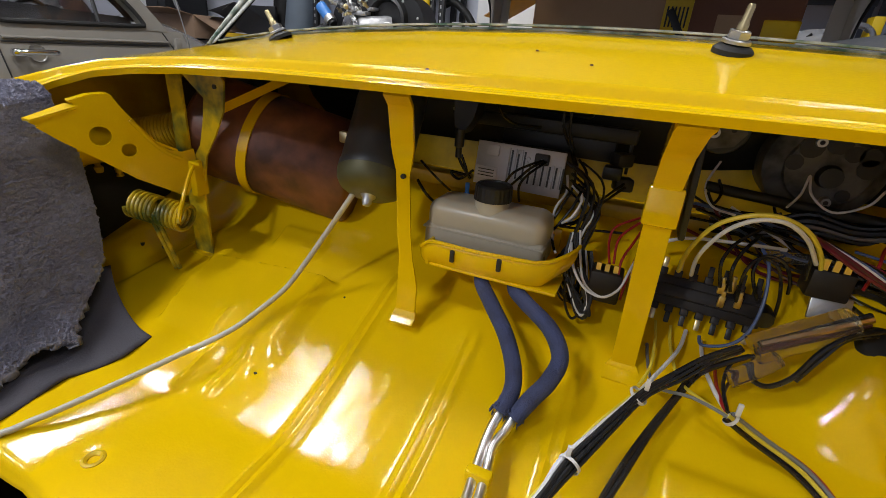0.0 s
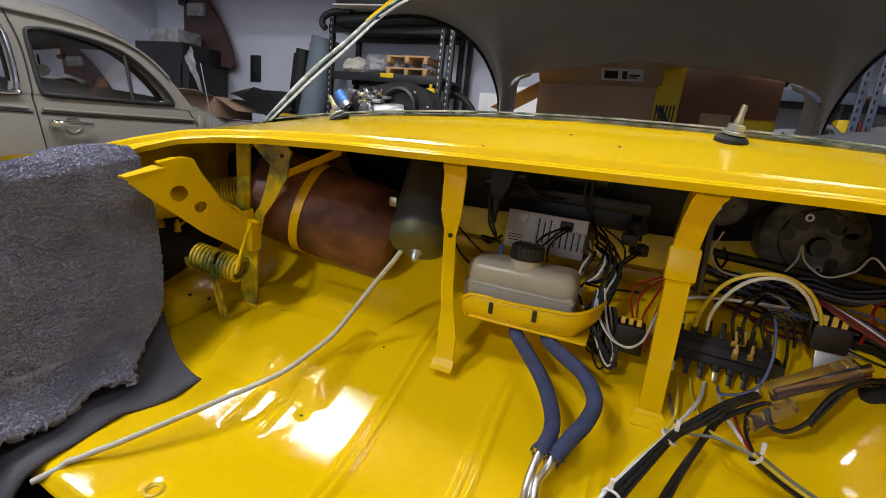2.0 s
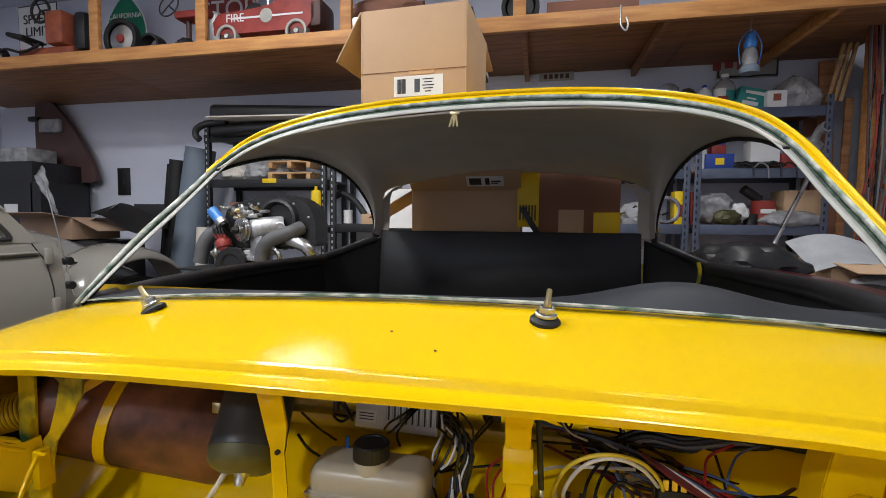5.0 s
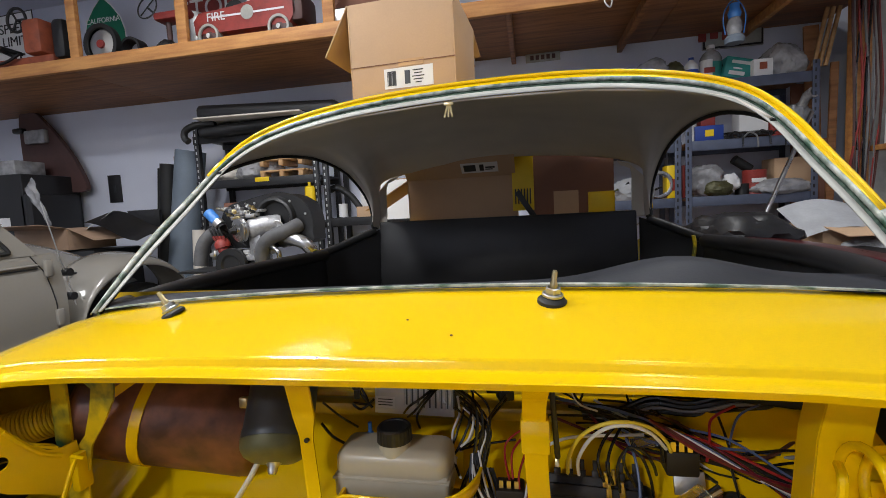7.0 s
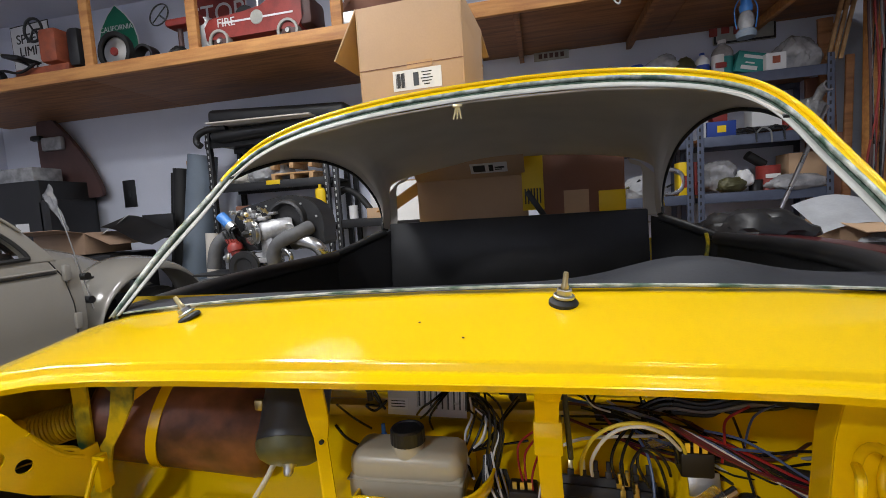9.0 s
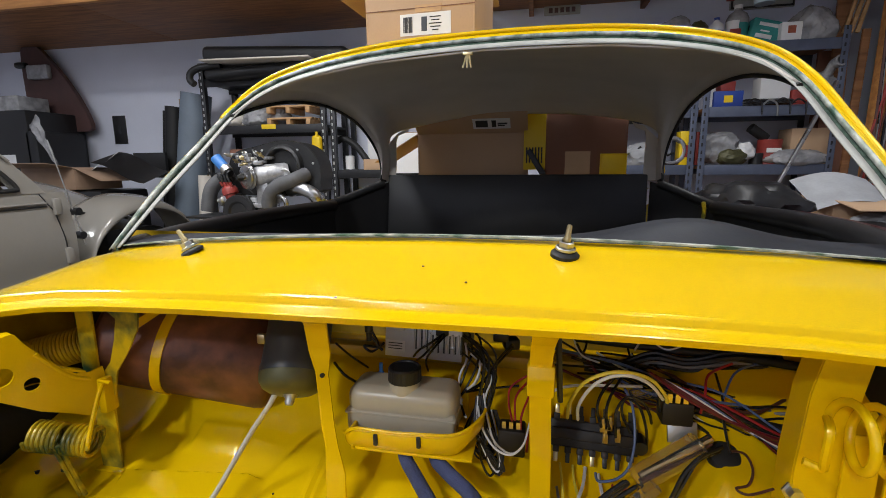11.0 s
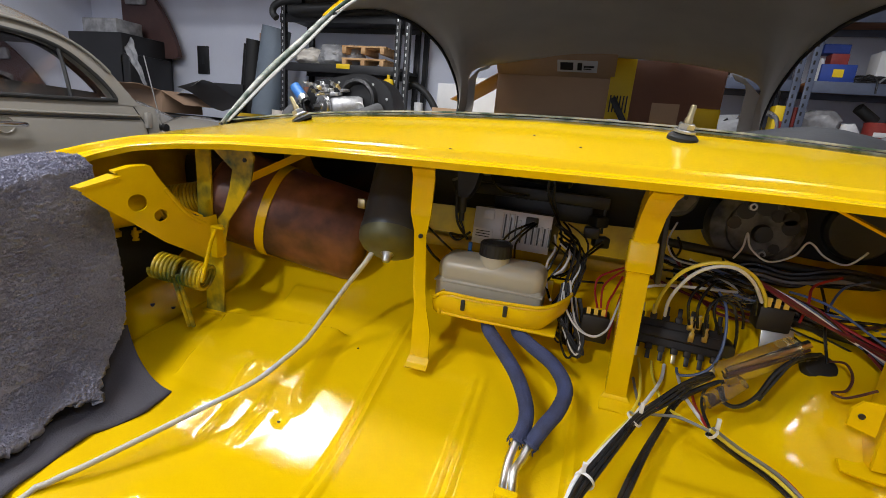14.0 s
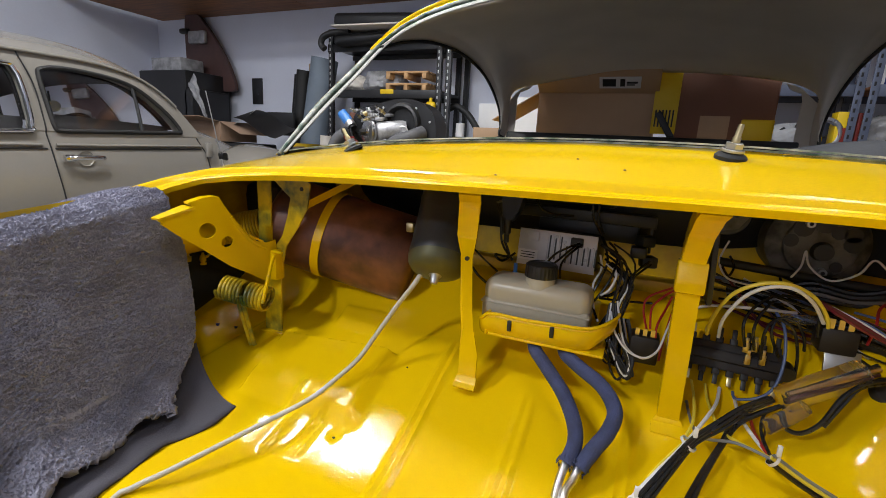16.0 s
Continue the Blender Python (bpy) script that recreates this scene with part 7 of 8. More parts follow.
for k in range(14):
    x = 2.33 + .012 * k
    m_ = (MAROON, W_GREY, W_BROWN, RED, W_BLACK)[k % 5]
    single("hanging_cable", tube([(x + rnd.uniform(-.02, .02), 3.18, 3.0 - .02 * k), (x, 3.16, 2.3), (x + rnd.uniform(-.05, .03), 3.14, 1.7), (x + rnd.uniform(-.04, .04), 3.16, 1.2), (x, 3.2, .9)], .005 + .003 * (k % 3 == 0), 6), m_, "old cable hanging down the studs", "cable", "hanging cables")
block("can_ledge", (2.75, 3.12, 1.34), (.55, .2, .035), TIMBER, "rough timber ledge between studs", "ledge")
for k in range(5):
    tin((2.53 + .075 * k, 3.09, 1.358), .032, .2, (PAPER, BLACK, PAPER, DARKMETAL, PAPER)[k], "spray can on the timber ledge", (RED, BLACK, W_GREY, BLACK, RED)[k], "spray_can")
slab("wall_return", (3.0, 3.4, 1.5), (1.0, .06, 3.3), CREAM, "cream board wall between studs", "wall")
single("leaning_pole", rod((1.13, 2.5, .0), (2.12, 3.2, 1.62), .014, 10), STEEL, "grey metal pole leaning by the shelves", "pole")

# red car part and papers beyond the right door
rp = thing("red_bonnet", (1.2, 1.5, .6), "dark red spare bonnet with a black cover lying beside the coupe", "car part")
thicken(part("panel", sheet(24, 8, lambda u, v: V(.72 + .95 * u, 1.2 + .55 * v, .885 - .16 * u * u + .035 * math.sin(v * 3.1))), DARKRED, rp), .01)
part("support", box((1.2, 1.5, .42), (.7, .4, .82), .02), SHELF_BLACK, rp)
crumple((1.02, 1.62, .90), (.42, .36, .19), SATIN, "black crumpled vinyl cover on the red bonnet", "vinyl_cover", "cover", 81)
carton("paper_carton", (1.62, 1.95, .80), (.4, .35, .22), "brown carton with papers", flaps=((("y", -1), 10),))
single("large_paper", sheet(10, 6, lambda u, v: V(1.34 + .32 * u, 1.74 + .26 * v, .87 + .04 * math.sin(u * 3) + .12 * v)), PAPER_G, "large white paper sheet on the carton", "paper")
crumple((1.62, 1.72, .82), (.25, .2, .1), PAPER_G, "crumpled white paper by the carton", "packing_paper", "paper", 83)
block("work_bench", (1.75, 1.95, .36), (.9, .7, .72), PLY, "plywood bench under the cartons", "bench")

# left: rolls, cabinet, rusty wing, cartons by the back wall
def roll(c, r, h, material, label, lean=0):
    e = thing("vinyl_roll", c, label, "roll", "vinyl rolls")
    top = (c[0] + lean, c[1] + .03, c[2] + h)
    n = (Vector(top) - Vector(c)).length
    part("roll", lathe(c, top, [(0, 0), (0, r), (n, r), (n, r * .85), (n - .03, r * .8), (n - .03, 0)], 28), material, e)
    return e


roll((-3.36, 3.4, 0), .135, 1.76, ROLLBLUE, "tall grey-blue vinyl roll leaning on the wall", .30)
roll((-3.60, 3.52, 0), .085, 1.67, RUBBER, "black vinyl roll standing by the wall", .18)
roll((-3.72, 3.58, 0), .05, 1.64, RUBBER, "thin black roll by the wall", .17)
roll((-2.98, 3.25, 0), .06, 1.0, LINER, "pale tube standing by the shelving", .05)
block("brown_board", (-3.37, 3.66, .88), (.16, .02, 1.76), CARD, "tan cardboard sheet behind the rolls", "board")
block("switch_plate", (-4.35, 3.795, 1.487), (.16, .012, .30), BLACK, "black blank wall plate", "wall plate", face=(0, 0, .03, .08, DARKMETAL))
block("black_board", (-3.58, 3.35, 1.1), (.36, .03, .24), BLACK, "black board leaning by the rolls", "board")
cab = thing("black_cabinet", (-5.15, 3.4, 0), "black cabinet with two paper labels", "cabinet")
part("body", box((-5.15, 3.45, .82), (.78, .6, 1.64), .01), BLACK, cab)
for x in (-5.28, -5.04):
    part("label", box((x, 3.147, 1.17), (.17, .003, .085), 0), PAPER, cab)
part("upright_box", box((-4.74, 3.4, .72), (.14, .5, 1.44), .02), BLACK, cab)
block("clear_bin", (-5.2, 3.4, 1.72), (.5, .3, .15), BAG, "clear plastic bin on the black cabinet", "bin")
rw = thing("old_car_wing", (-5.0, 3.7, 1.5), "dull maroon car lid with its lamp hanging on the wall", "car part")
ol = smooth_line([V(*p, 0) for p in ((-.43, .40), (-.36, .47), (-.22, .46), (-.08, .33), (.10, .12), (.26, -.12), (.36, -.36), (.30, -.43), (.0, -.42), (-.30, -.40), (-.42, -.30), (-.44, 0))], 4, True)
part("skin", plate([(p.x, p.y) for p in ol], Matrix.Translation((-4.93, 3.68, 1.90)) @ Matrix.Rotation(radians(90), 4, "X"), .05), MAROON, rw)
part("lamp", box((-5.12, 3.63, 2.09), (.28, .06, .15), .02), BAG, rw, "clear rectangular lamp")
part("lamp_cap", box((-5.34, 3.63, 2.17), (.14, .06, .06), .02), BLACK, rw)
carton("flat_carton", (-4.06, 2.95, .985), (.66, .42, .19), "open brown carton with papers beside the car", CARD_B, flaps=((("y", -1), -10), (("x", 1), 20)), rot=rotz(-6))
block("carton_stand", (-4.0, 3.0, .44), (.9, .5, .88), SHELF_BLACK, "dark low cabinet under the carton", "cabinet")
single("black_sheet", sheet(8, 5, lambda u, v: V(-3.62 + .52 * u, 2.75 + .3 * v, 1.12 - .17 * u + .1 * v + .02 * math.sin(u * 6))), SATIN, "black folded vinyl sheet on the cartons", "sheet")
single("white_card_sheet", sheet(6, 4, lambda u, v: V(-3.75 + .22 * u, 2.8 + .2 * v, 1.02 + .1 * u + .12 * v)), PAPER, "white card on the cartons", "card")
thicken(single("silver_film", sheet(14, 8, lambda u, v: V(-4.56 + .34 * u + .10 * v * (1 - u), 3.02 - .06 * u + .03 * noise.noise(V(u * 5, v * 4, 8)), 1.455 - .38 * u + .12 * v * (1 - .5 * u) + .03 * noise.noise(V(u * 6, v * 5, 3)))), BAG, "crumpled silver film hanging over the cartons", "film"), .003)

# loft contents
def sign(name, label, shape, c, material, back=None):
    e = thing(name, (c[0], c[1], c[2]), label, "sign", "loft signs")
    m = Matrix.Translation(c) @ Matrix.Rotation(radians(90), 4, "X")
    if back:
        part("border", plate([(x * 1.04, y * 1.04) for x, y in shape], m @ Matrix.Translation((0, 0, -.003)), .004), back, e)
    part("face", plate(shape, m, .004), material, e)
    return e


sl = sign("speed_limit_sign", "white speed limit sign with black lettering on the loft", [(-.24, -.36), (.26, -.36), (.24, .33), (-.25, .31)], (-5.0, 3.45, 2.97), PAPER, INK)
word("SPEED", (-5.0, 3.444, 3.148), .135, INK, sl)
word("LIMIT", (-5.0, 3.444, 3.02), .135, INK, sl)
word("45", (-4.98, 3.444, 2.81), .22, INK, sl)
spade = [(0, .33), (.10, .24), (.19, .12), (.23, 0), (.235, -.16), (.20, -.29), (0, -.34), (-.20, -.29), (-.235, -.16), (-.23, 0), (-.19, .12), (-.10, .24)]
cs = sign("route_sign", "green spade shaped route sign with white lettering on the loft", spade, (-3.955, 3.5, 3.01), SIGNGREEN, PAPER)
word("CALIFORNIA", (-3.96, 3.494, 3.12), .07, PAPER, cs)
word("62", (-3.93, 3.494, 2.92), .24, PAPER, cs)
oc = [(.33 * math.cos(a), .33 * math.sin(a)) for a in [math.pi / 8 + k * math.pi / 4 for k in range(8)]]
ss = sign("stop_sign", "red octagonal stop sign with white letters on the loft", oc, (-2.80, 3.52, 3.10), RED, PAPER)
word("STOP", (-2.80, 3.514, 3.09), .25, PAPER, ss)
sign("round_sign", "green round sign on the loft", [(.2 * math.cos(k * .3142), .2 * math.sin(k * .3142)) for k in range(20)], (-2.55, 2.9, 3.22), SIGNGREEN, CREAM)


def wheel(e, c, r, w, tyre=RUBBER, disc=PAPER, hub=RED, spokes=0):
    t = part("wheel", lathe((c[0], c[1] + w / 2, c[2]), (c[0], c[1] - w, c[2]), [(0, r * .75), (0, r), (w, r), (w, r * .8), (w * .8, r * .76)], 32), tyre, e)
    part("disc", lathe((c[0], c[1] + w * .3, c[2]), (c[0], c[1] - w, c[2]), [(0, r * .8), (w * .4, r * .7), (w * .5, r * .25), (w * .6, 0)], 32), disc, t)
    part("hub", lathe((c[0], c[1] - w * .2, c[2]), (c[0], c[1] - w, c[2]), [(0, r * .22), (w * .3, r * .2), (w * .3, 0)], 18), hub, t)
    return t


tr = thing("pedal_tractor", (-4.2, 2.95, 2.43), "faded orange metal pedal tractor toy on the loft", "toy tractor")
part("hood", box((-4.05, 2.95, 2.76), (.2, .22, .3), .04), ORANGE, tr)
part("grille", box((-3.8, 2.95, 2.72), (.14, .18, .34), .05), BLACK, tr)
part("frame", box((-4.2, 2.95, 2.56), (.62, .12, .1), .02), ORANGE, tr)
part("steering_wheel", tube([(-4.22 + .1 * math.cos(a), 2.88, 2.92 + .1 * math.sin(a)) for a in np.linspace(0, 5.9, 14)], .012, 8, 3, closed=True), BLACK, tr)
for a in (0, 2.1, 4.2):
    part("spoke", rod((-4.22, 2.88, 2.92), (-4.22 + .1 * math.cos(a), 2.88, 2.92 + .1 * math.sin(a)), .008), BLACK, tr)
part("column", rod((-4.22, 2.9, 2.92), (-4.1, 2.95, 2.7), .012), BLACK, tr)
part("seat", box((-4.5, 2.95, 2.72), (.2, .2, .04), .015, Matrix.Rotation(radians(12), 4, "Y")), BLACK, tr)
part("seat_spring", tube([(-4.5, 2.95, 2.7), (-4.42, 2.95, 2.66), (-4.35, 2.95, 2.6)], .012, 8), BLACK, tr)
part("pedal_arm", tube([(-4.75, 2.85, 2.54), (-4.6, 2.85, 2.60), (-4.4, 2.85, 2.56), (-4.2, 2.85, 2.62)], .012, 8), BLACK, tr)
wheel(tr, (-4.72, 2.88, 2.53), .10, .06, RUBBER, CREAM, DARKMETAL)
bw = thing("toy_cart", (-3.2, 2.9, 2.43), "toy cart with a big silver disc wheel and red hub", "toy cart")
wheel(bw, (-3.33, 2.85, 2.60), .165, .05, RUBBER, ZINC, RED)
part("deck", box((-2.98, 2.92, 2.50), (.5, .16, .05), .015), MAROON, bw)
part("fender", lathe((-3.1, 2.98, 2.55), (-3.1, 2.8, 2.55), [(0, .1), (.1, .1), (.1, .08), (0, .08)], 24), BLACK, bw)
crumple((-2.75, 2.9, 2.52), (.14, .12, .12), BLACK, "small dark lump beside the toy", "metal_lump", "parts", 95)
sc = thing("toy_tricycle", (-2.8, 3.0, 2.43), "red metal toy tricycle with a wire steering wheel", "toy tricycle")
part("seat", box((-2.72, 3.0, 2.80), (.34, .16, .07), .03), RED, sc)
part("post", rod((-2.80, 3.0, 2.45), (-2.80, 3.0, 2.79), .022), MAROON, sc)
part("steering_wheel", tube([(-2.95 + .09 * math.cos(a), 2.95 + .03 * math.sin(a), 2.89 + .10 * math.sin(a)) for a in np.linspace(0, 5.9, 14)], .006, 8, 3, closed=True), DARKMETAL, sc)
part("spoke", rod((-3.02, 2.95, 2.83), (-2.88, 2.95, 2.95), .005), DARKMETAL, sc)
part("stay", rod((-2.95, 2.95, 2.89), (-2.84, 3.0, 2.78), .008), DARKMETAL, sc)
mc = thing("milk_can", (-2.58, 3.05, 2.43), "grey galvanised can standing on the loft", "can")
part("body", lathe((-2.58, 3.05, 2.43), (-2.58, 3.05, 9), [(0, 0), (0, .11), (.1, .09), (.2, .065), (.38, .06), (.40, .065), (.40, 0)], 28), ZINC, mc)
fc = thing("pedal_car", (-1.95, 2.92, 2.43), "faded red metal fire pedal car toy with white rimmed wheels", "toy car")
shp = [(-.44, -.10), (.36, -.10), (.42, -.02), (.44, .10), (.40, .135), (.12, .135), (.05, .10), (-.1, .08), (-.40, .06), (-.45, 0)]
part("body", plate(shp, Matrix.Translation((-1.95, 2.92, 2.64)) @ Matrix.Rotation(radians(90), 4, "X"), .26), RED, fc)
part("nose", box((-1.53, 2.92, 2.66), (.12, .26, .22), .04), MAROON, fc)
part("stripe", box((-1.93, 2.7885, 2.655), (.62, .002, .014), 0), PAPER, fc)
word("FIRE", (-2.2, 2.786, 2.655), .09, PAPER, fc)
part("emblem", lathe((-1.93, 2.789, 2.66), (-1.93, 2, 2.66), [(0, 0), (0, .055), (.003, .052), (.003, 0)], 24), CREAM, fc)
for x in (-2.27, -1.67):
    wheel(fc, (x, 2.8, 2.52), .088, .06, CREAM, MAROON, ZINC)
part("seat_back", lathe((-2.12, 2.98, 2.74), (-2.12, 2.9, 2.74), [(0, .0), (0, .09), (.06, .09), (.06, .05), (.03, .045)], 24), BLACK, fc)
part("screen", tube([(-1.95, 2.85, 2.76), (-1.93, 2.85, 2.88), (-1.80, 2.85, 2.88), (-1.76, 2.85, 2.77)], .008, 8), ZINC, fc)
crumple((-1.0, 3.0, 2.62), (.75, .4, .32), CARD_D, "brown canvas covered bundle on the loft", "canvas_cover", "cover", 97)
block("black_case", (-.75, 2.85, 2.50), (.9, .3, .10), BLACK, "flat black case on the loft", "case")
block("metal_box", (-1.15, 2.72, 2.50), (.16, .06, .08), ZINC, "small shiny metal box on the loft edge", "box")
wt = thing("toy_wheel_pair", (.05, 2.85, 2.43), "dark toy wheel with a pale ring on the loft", "toy")
wheel(wt, (.02, 2.8, 2.56), .13, .06, RUBBER, BLACK, CREAM)
block("canvas_roll", (.5, 2.95, 2.52), (.6, .25, .14), CARD_D, "brown canvas roll on the loft", "roll")

# small tins and bottles crowding the top shelf
tin((.84, 3.40, 1.92), .05, .15, SIGNYELLOW, "small yellow tin on the top shelf")
tin((.93, 3.38, 1.92), .045, .17, BLUE, "small dark blue tin on the top shelf")
bottle((1.40, 3.40, 1.92), .05, .21, PAPER, "white plastic oil bottle with a blue label", BLUE, face=BLUE)
tin((1.52, 3.42, 1.92), .05, .18, PAPER, "white and red round tin", RED, words=((3, .10, .05, RED),))
bottle((1.60, 3.45, 1.92), .045, .20, BROWNPLASTIC, "dark brown plastic bottle", BLACK)
crumple((1.27, 3.42, 2.0), (.22, .18, .2), OLIVE, "brown crumpled shop cloth on the top shelf", "rag", "cloth", 131)
crumple((1.12, 3.40, 2.02), (.26, .16, .24), BAG, "clear blister pack standing on the top shelf", seed=133)
crumple((1.22, 3.36, 1.97), (.13, .12, .10), RED, "red plastic funnel pack on the top shelf", "rag", "cloth", 135)

# ---- beige saloon parked alongside ----
bx = -2.70
MX = bx - .74
vw = thing("beige_saloon", (MX, 1.0, 0), "beige round-bodied vintage saloon parked alongside", "car")


def cut_plate(outer, holes, place, thick):
    """A sheet cut from an outline with openings, laid by place(u, v), with thickness along x."""
    bm = bmesh.new()
    es = []
    for pts in [outer] + holes:
        vs = [bm.verts.new(V(0, *p)) for p in pts]
        es += [bm.edges.new((vs[k], vs[(k + 1) % len(vs)])) for k in range(len(vs))]
    made = bmesh.ops.triangle_fill(bm, use_beauty=True, use_dissolve=False, edges=es)
    faces = [f for f in made["geom"] if isinstance(f, bmesh.types.BMFace)]
    ext = bmesh.ops.extrude_face_region(bm, geom=faces)
    bmesh.ops.translate(bm, verts=[v for v in ext["geom"] if isinstance(v, bmesh.types.BMVert)], vec=(-thick, 0, 0))
    for v in bm.verts:
        v.co = place(v.co)
    return bm


def curve2(pts, sub=5, closed=True):
    return [(p.y, p.z) for p in smooth_line([V(0, *q) for q in pts], sub, closed)]


def lean(co, sg=1):
    return V(MX + sg * (bx - MX + .004 + co.x - .27 * max(0, co.z - .93)), co.y, co.z)


EDGE = [(1.64, .93), (1.605, .985), (1.55, 1.06), (1.48, 1.145), (1.39, 1.222), (1.28, 1.278), (1.14, 1.31), (.98, 1.322), (.80, 1.322), (.55, 1.32), (.2, 1.308), (-.3, 1.26), (-.8, 1.12), (-1.2, .96), (-1.25, .93)]
edge = curve2(EDGE, 4, False)
DOORWIN = curve2([(.795, .955), (.825, .933), (.95, .936), (1.2, .942), (1.46, .952), (1.495, .968), (1.44, 1.055), (1.36, 1.132), (1.27, 1.197), (1.155, 1.234), (1.0, 1.25), (.88, 1.25), (.80, 1.232), (.785, 1.20), (.787, 1.10)], 4)
REARWIN = curve2([(.69, .95), (.70, 1.0), (.70, 1.13), (.685, 1.215), (.63, 1.24), (.3, 1.24), (.0, 1.215), (-.2, 1.15), (-.29, 1.04), (-.27, .955), (-.2, .93), (.3, .922), (.66, .925)], 4)
for sg in (1, -1):
    part("cabin_side", cut_plate(edge, [DOORWIN, REARWIN], lambda c, sg=sg: lean(c, sg), .03), BEIGE, vw, "beige cabin side with window openings", smooth=False)
    for win in (DOORWIN, REARWIN):
        ring = [lean(V(.004, y, z), sg) for y, z in win]
        part("window_seal", tube(ring, .012, 8, straight=True, closed=True), RUBBER, vw)
        if sg > 0 and win is REARWIN:
            part("window_bright", tube([lean(V(.018, y, z), sg) for y, z in win], .008, 8, straight=True, closed=True), CHROME, vw, "bright window trim")
        bm = bmesh.new()
        bm.faces.new([bm.verts.new(lean(V(-.014, y, z), sg)) for y, z in win])
        bmesh.ops.triangulate(bm, faces=bm.faces[:])
        part("window_glass", bm, GLASS, vw).visible_shadow = False
    part("inner_trim", cut_plate([(y, z - .012) for y, z in edge if z > .99], [[(1.0 + (y - 1.0) * 1.01, 1.1 + (z - 1.1) * 1.03) for y, z in DOORWIN], REARWIN], lambda c, sg=sg: lean(c + V(-.045, 0, 0), sg), .008), SATIN, vw, "dark cabin lining", smooth=False)
top = [(y, z) for y, z in edge if z > 1.0 and y < 1.34]


def roof_top(u, v):
    y, z = top[round(u * (len(top) - 1))]
    half = bx - MX + .004 - .27 * (z - .93)
    q = 2 * v - 1
    return V(MX + q * half, y - .10 * (1 - q * q) * (y - .2) / 1.2 + .10 * (1 - q * q) * (1 if y > .2 else 0), z + .135 * (1 - abs(q) ** 2.4))


part("roof", sheet(len(top) - 1, 24, roof_top), BEIGE, vw, "beige domed roof")
part("roof_lining", sheet(len(top) - 1, 16, lambda u, v: roof_top(u, .03 + .94 * v) - V(0, 0, .03)), SATIN, vw, "dark roof lining")
part("drip_rail", tube([lean(V(.012, y, z - .012)) for y, z in edge if y < 1.5], .008, 8, straight=True), BEIGE, vw)


def side_place(u, v):
    return V(bx + .05 * math.sin(min(1, v * 1.3) * math.pi * .75), -1.35 + 3.1 * u, .932 - .62 * v)


part("body_side", sheet(40, 14, side_place), BEIGE, vw, "beige body side")
part("body_side", sheet(20, 6, lambda u, v: V(2 * MX - side_place(u, v).x, side_place(u, v).y, side_place(u, v).z)), BEIGE, vw)


def on_side(y, z):
    """A place on the saloon's flank, a hair proud of the sheet."""
    return side_place((y + 1.35) / 3.1, (.932 - z) / .62) + V(.001, 0, 0)


part("door_gap", tube([lean(V(.006, .715, 1.30)), lean(V(.006, .752, 1.15)), lean(V(.004, .755, .96))] + [on_side(interp(z, [.4, .56, .74, .92], [.79, .782, .763, .752]), z) for z in (.92, .87, .82, .77, .72, .66, .6, .5, .4)], .0036, 6), BLACK, vw)
part("door_gap", tube([on_side(interp(z, [.4, .65, .82, .93], [1.69, 1.68, 1.655, 1.60]), z) for z in (.925, .87, .82, .77, .72, .66, .6, .5, .4)], .0036, 6), BLACK, vw)
part("waist_trim", tube([V(bx + .025, y, .862) for y in (-1.2, -.5, .2, .72)], .008, 8), BEIGE, vw, "raised beige waist line")
part("waist_line", tube([V(bx + .024, y, .843) for y in (-1.2, -.5, .2, .74)], .0045, 8), BLACK, vw)
part("waist_trim", tube([V(bx + .025, y, z) for y, z in ((.78, .862), (1.2, .866), (1.62, .872))], .008, 8), BEIGE, vw)
part("waist_line", tube([V(bx + .024, y, z) for y, z in ((.775, .843), (1.2, .847), (1.62, .853))], .0045, 8), BLACK, vw)
hd = part("door_handle", tube([V(bx + .045, .80, .795), V(bx + .075, .82, .80), V(bx + .080, .95, .80), V(bx + .055, .985, .797)], .013, 10), CHROME, vw, "chrome door handle")
part("handle_button", box((bx + .062, .815, .797), (.04, .055, .034), .01), CHROME, hd)
part("handle_cup", lathe((bx + .046, .90, .795), (bx - .1, .90, .795), [(0, .04), (.004, .036), (.008, 0)], 24), BEIGE, hd)
part("vent_bar", tube([lean(V(.0, 1.246, .94)), lean(V(.0, 1.253, 1.12)), lean(V(.0, 1.25, 1.215))], .010, 8, straight=True), BLACK, vw)
part("mirror", lathe((MX + .25, 1.25, 1.19), (MX + .9, .4, 1.18), [(0, 0), (0, .035), (.01, .035), (.02, .015), (.02, 0)], 20), PAPER, vw)
part("mirror_stem", tube([(MX + .25, 1.25, 1.20), (MX + .2, 1.28, 1.22), (MX + .2, 1.27, 1.30)], .006, 8), BLACK, vw)
part("steering_wheel", tube([V(MX - .3 + .19 * math.cos(a), 1.12 + .07 * math.sin(a), .97 + .15 * math.sin(a)) for a in np.linspace(0, 5.9, 16)], .012, 8, 3, closed=True), BLACK, vw)
part("dashboard", box((MX, 1.45, .87), (1.2, .22, .2), .05), DARKMETAL, vw)
part("interior", box((MX, .1, .60), (1.3, 2.7, .5), .05), BLACK, vw)
for x in (.3, -.3):
    part("front_seat", box((MX + x, .45, .92), (.45, .14, .36), .05), SATIN, vw)
part("inner_lining", box((MX, -1.0, .95), (.9, .3, .3), .08), BLACK, vw)
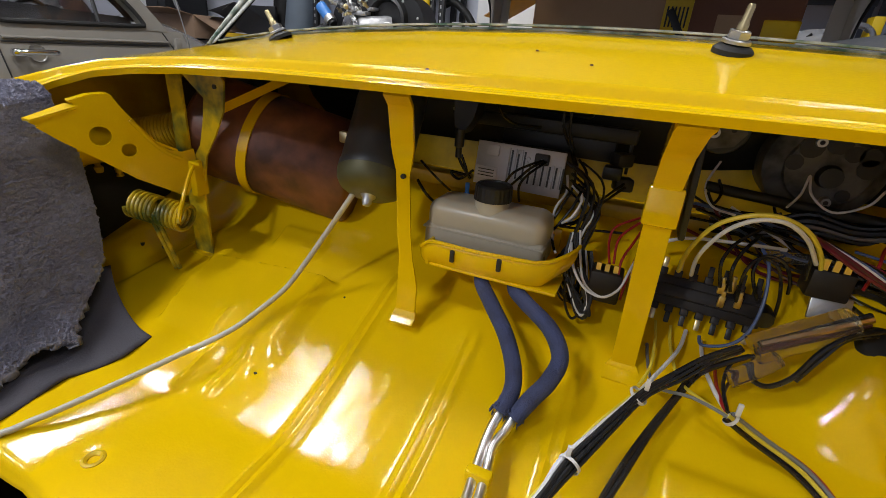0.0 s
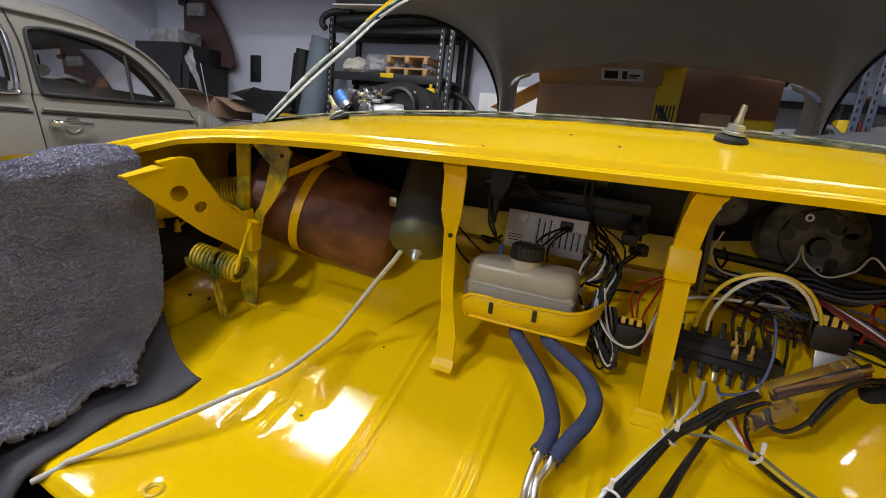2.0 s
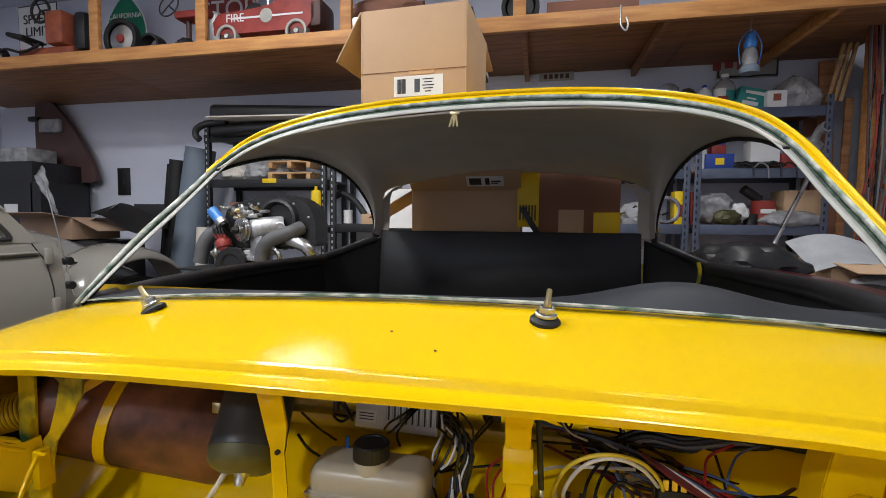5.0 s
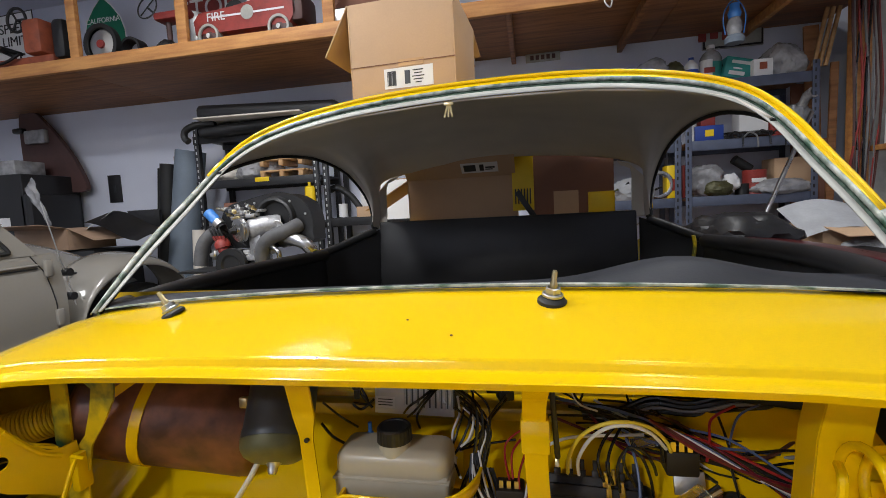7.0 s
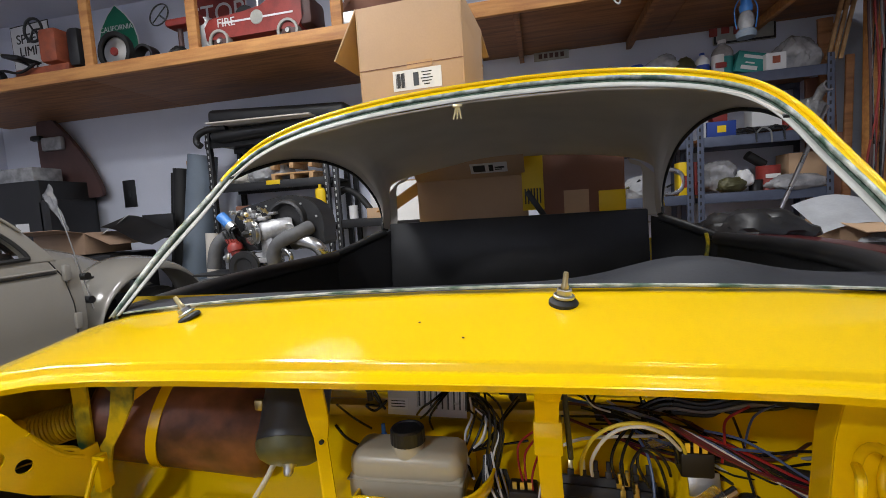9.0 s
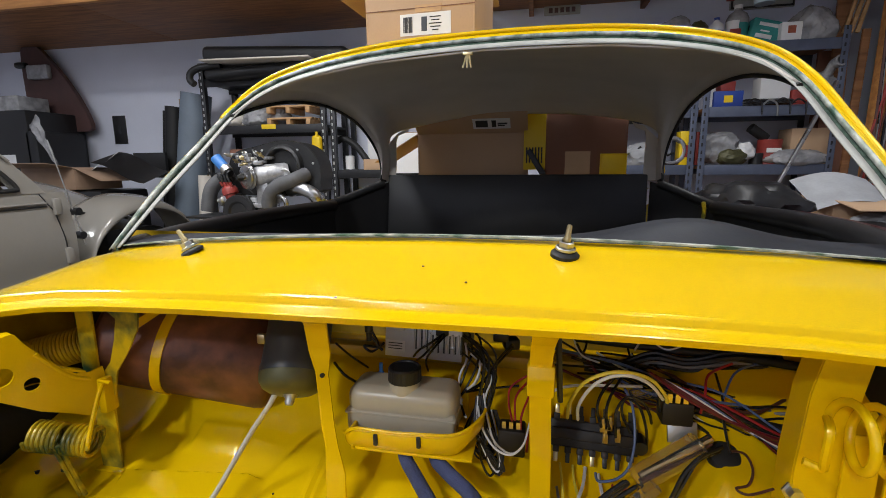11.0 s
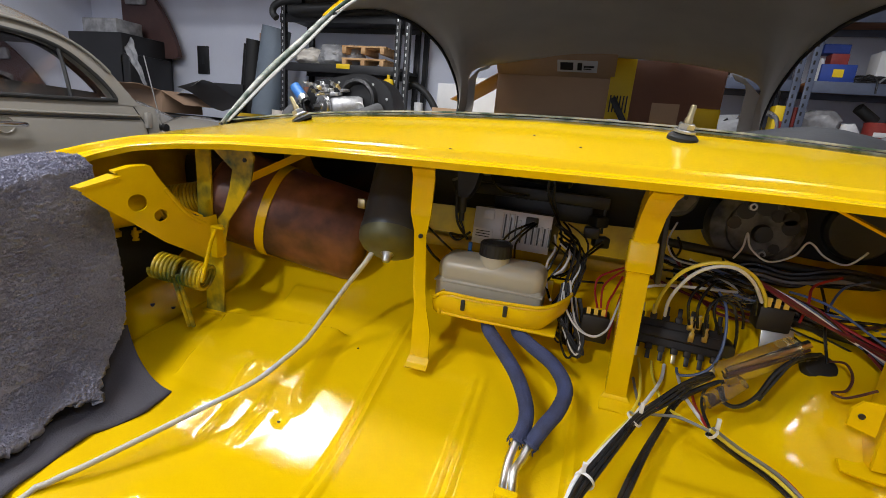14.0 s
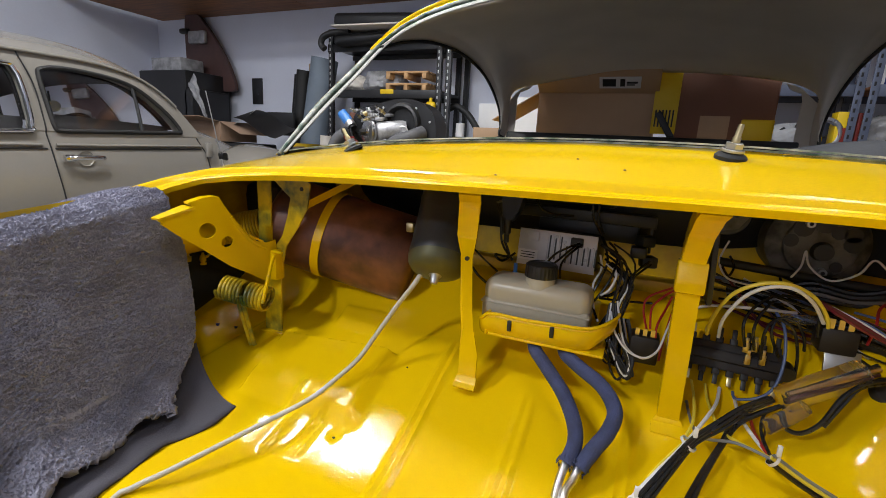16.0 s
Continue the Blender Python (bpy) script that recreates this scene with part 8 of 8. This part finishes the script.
# bonnet, front wings, wheels
part("bonnet", sheet(30, 24, lambda u, v: V(MX + (2 * v - 1) * (.60 - .22 * u * u), 1.62 + 1.05 * u, .60 + (.42 - .33 * u ** 2.2) * (1 - abs(2 * v - 1) ** 2.8) + .02)), BEIGE, vw, "beige domed bonnet")
part("bonnet_edge", tube([V(MX + .585 - .1 * k * k / 16, 1.62 + .25 * k, .80 - .045 * k * k / 4) for k in range(4)], .008, 8), BLACK, vw)
for sg in (1, -1):
    def wing(u, v, sg=sg):
        a = math.pi * (1.02 * u - .01)
        w = .34 * math.sin(v * math.pi * .52)
        return V(MX + sg * (.44 + w), 2.33 - .50 * math.cos(a) * (1.08 - .1 * v), .38 + .51 * math.sin(a) * (1 - .22 * v * v))
    thicken(part("front_wing", sheet(32, 14, wing), BEIGE, vw, "beige rounded front wing"), .006)
    for y in (2.40, -.95):
        t = part("tyre", lathe((MX + sg * .56, y, .32), (MX + sg * .74, y, .32), [(0, .2), (0, .29), (.03, .32), (.12, .32), (.15, .29), (.15, .2), (.1, .18)], 36), RUBBER, vw)
        part("hub_cap", lathe((MX + sg * .62, y, .32), (MX + sg * .76, y, .32), [(0, .2), (.06, .18), (.08, .1), (.1, .06), (.1, 0)], 28), CREAM, t)
    thicken(part("rear_wing", sheet(20, 8, lambda u, v, sg=sg: V(MX + sg * (.60 + .2 * math.sin(v * 1.7)), -.95 - .5 * math.cos(math.pi * u), .34 + .46 * math.sin(math.pi * u) - .1 * v)), BEIGE, vw), .006)
part("aerial", rod((bx + .06, 1.79, .60), (bx + .0, 1.70, 1.24), .0035, 8), ZINC, vw)
for z in (.66, .81):
    part("aerial_mount", lathe((bx + .02, 1.785 - .06 * (z - .6), z), (bx + .2, 1.785, z), [(0, 0), (0, .024), (.045, .024), (.045, 0)], 14), BLACK, vw)
part("hinge", box((bx + .05, 1.66, .85), (.03, .045, .10), .01), BEIGE, vw)
part("hinge", box((bx + .055, 1.69, .55), (.03, .045, .10), .01), BEIGE, vw)

part("dashboard", box((MX, 1.42, .95), (1.05, .10, .10), .03), SATIN, vw)
for x in (MX - .3, MX + .3):
    part("seat_back", box((x, .72, .92), (.46, .13, .42), .05, Matrix.Rotation(radians(10), 4, "X")), SATIN, vw)
ring = [V(MX + .33 + .17 * math.cos(a), 1.24 + .05 * math.sin(a), .97 + .16 * math.sin(a)) for a in np.linspace(0, 6.0, 18)]
part("steering_wheel", tube(ring, .011, 8, 2, closed=True), BLACK, vw)
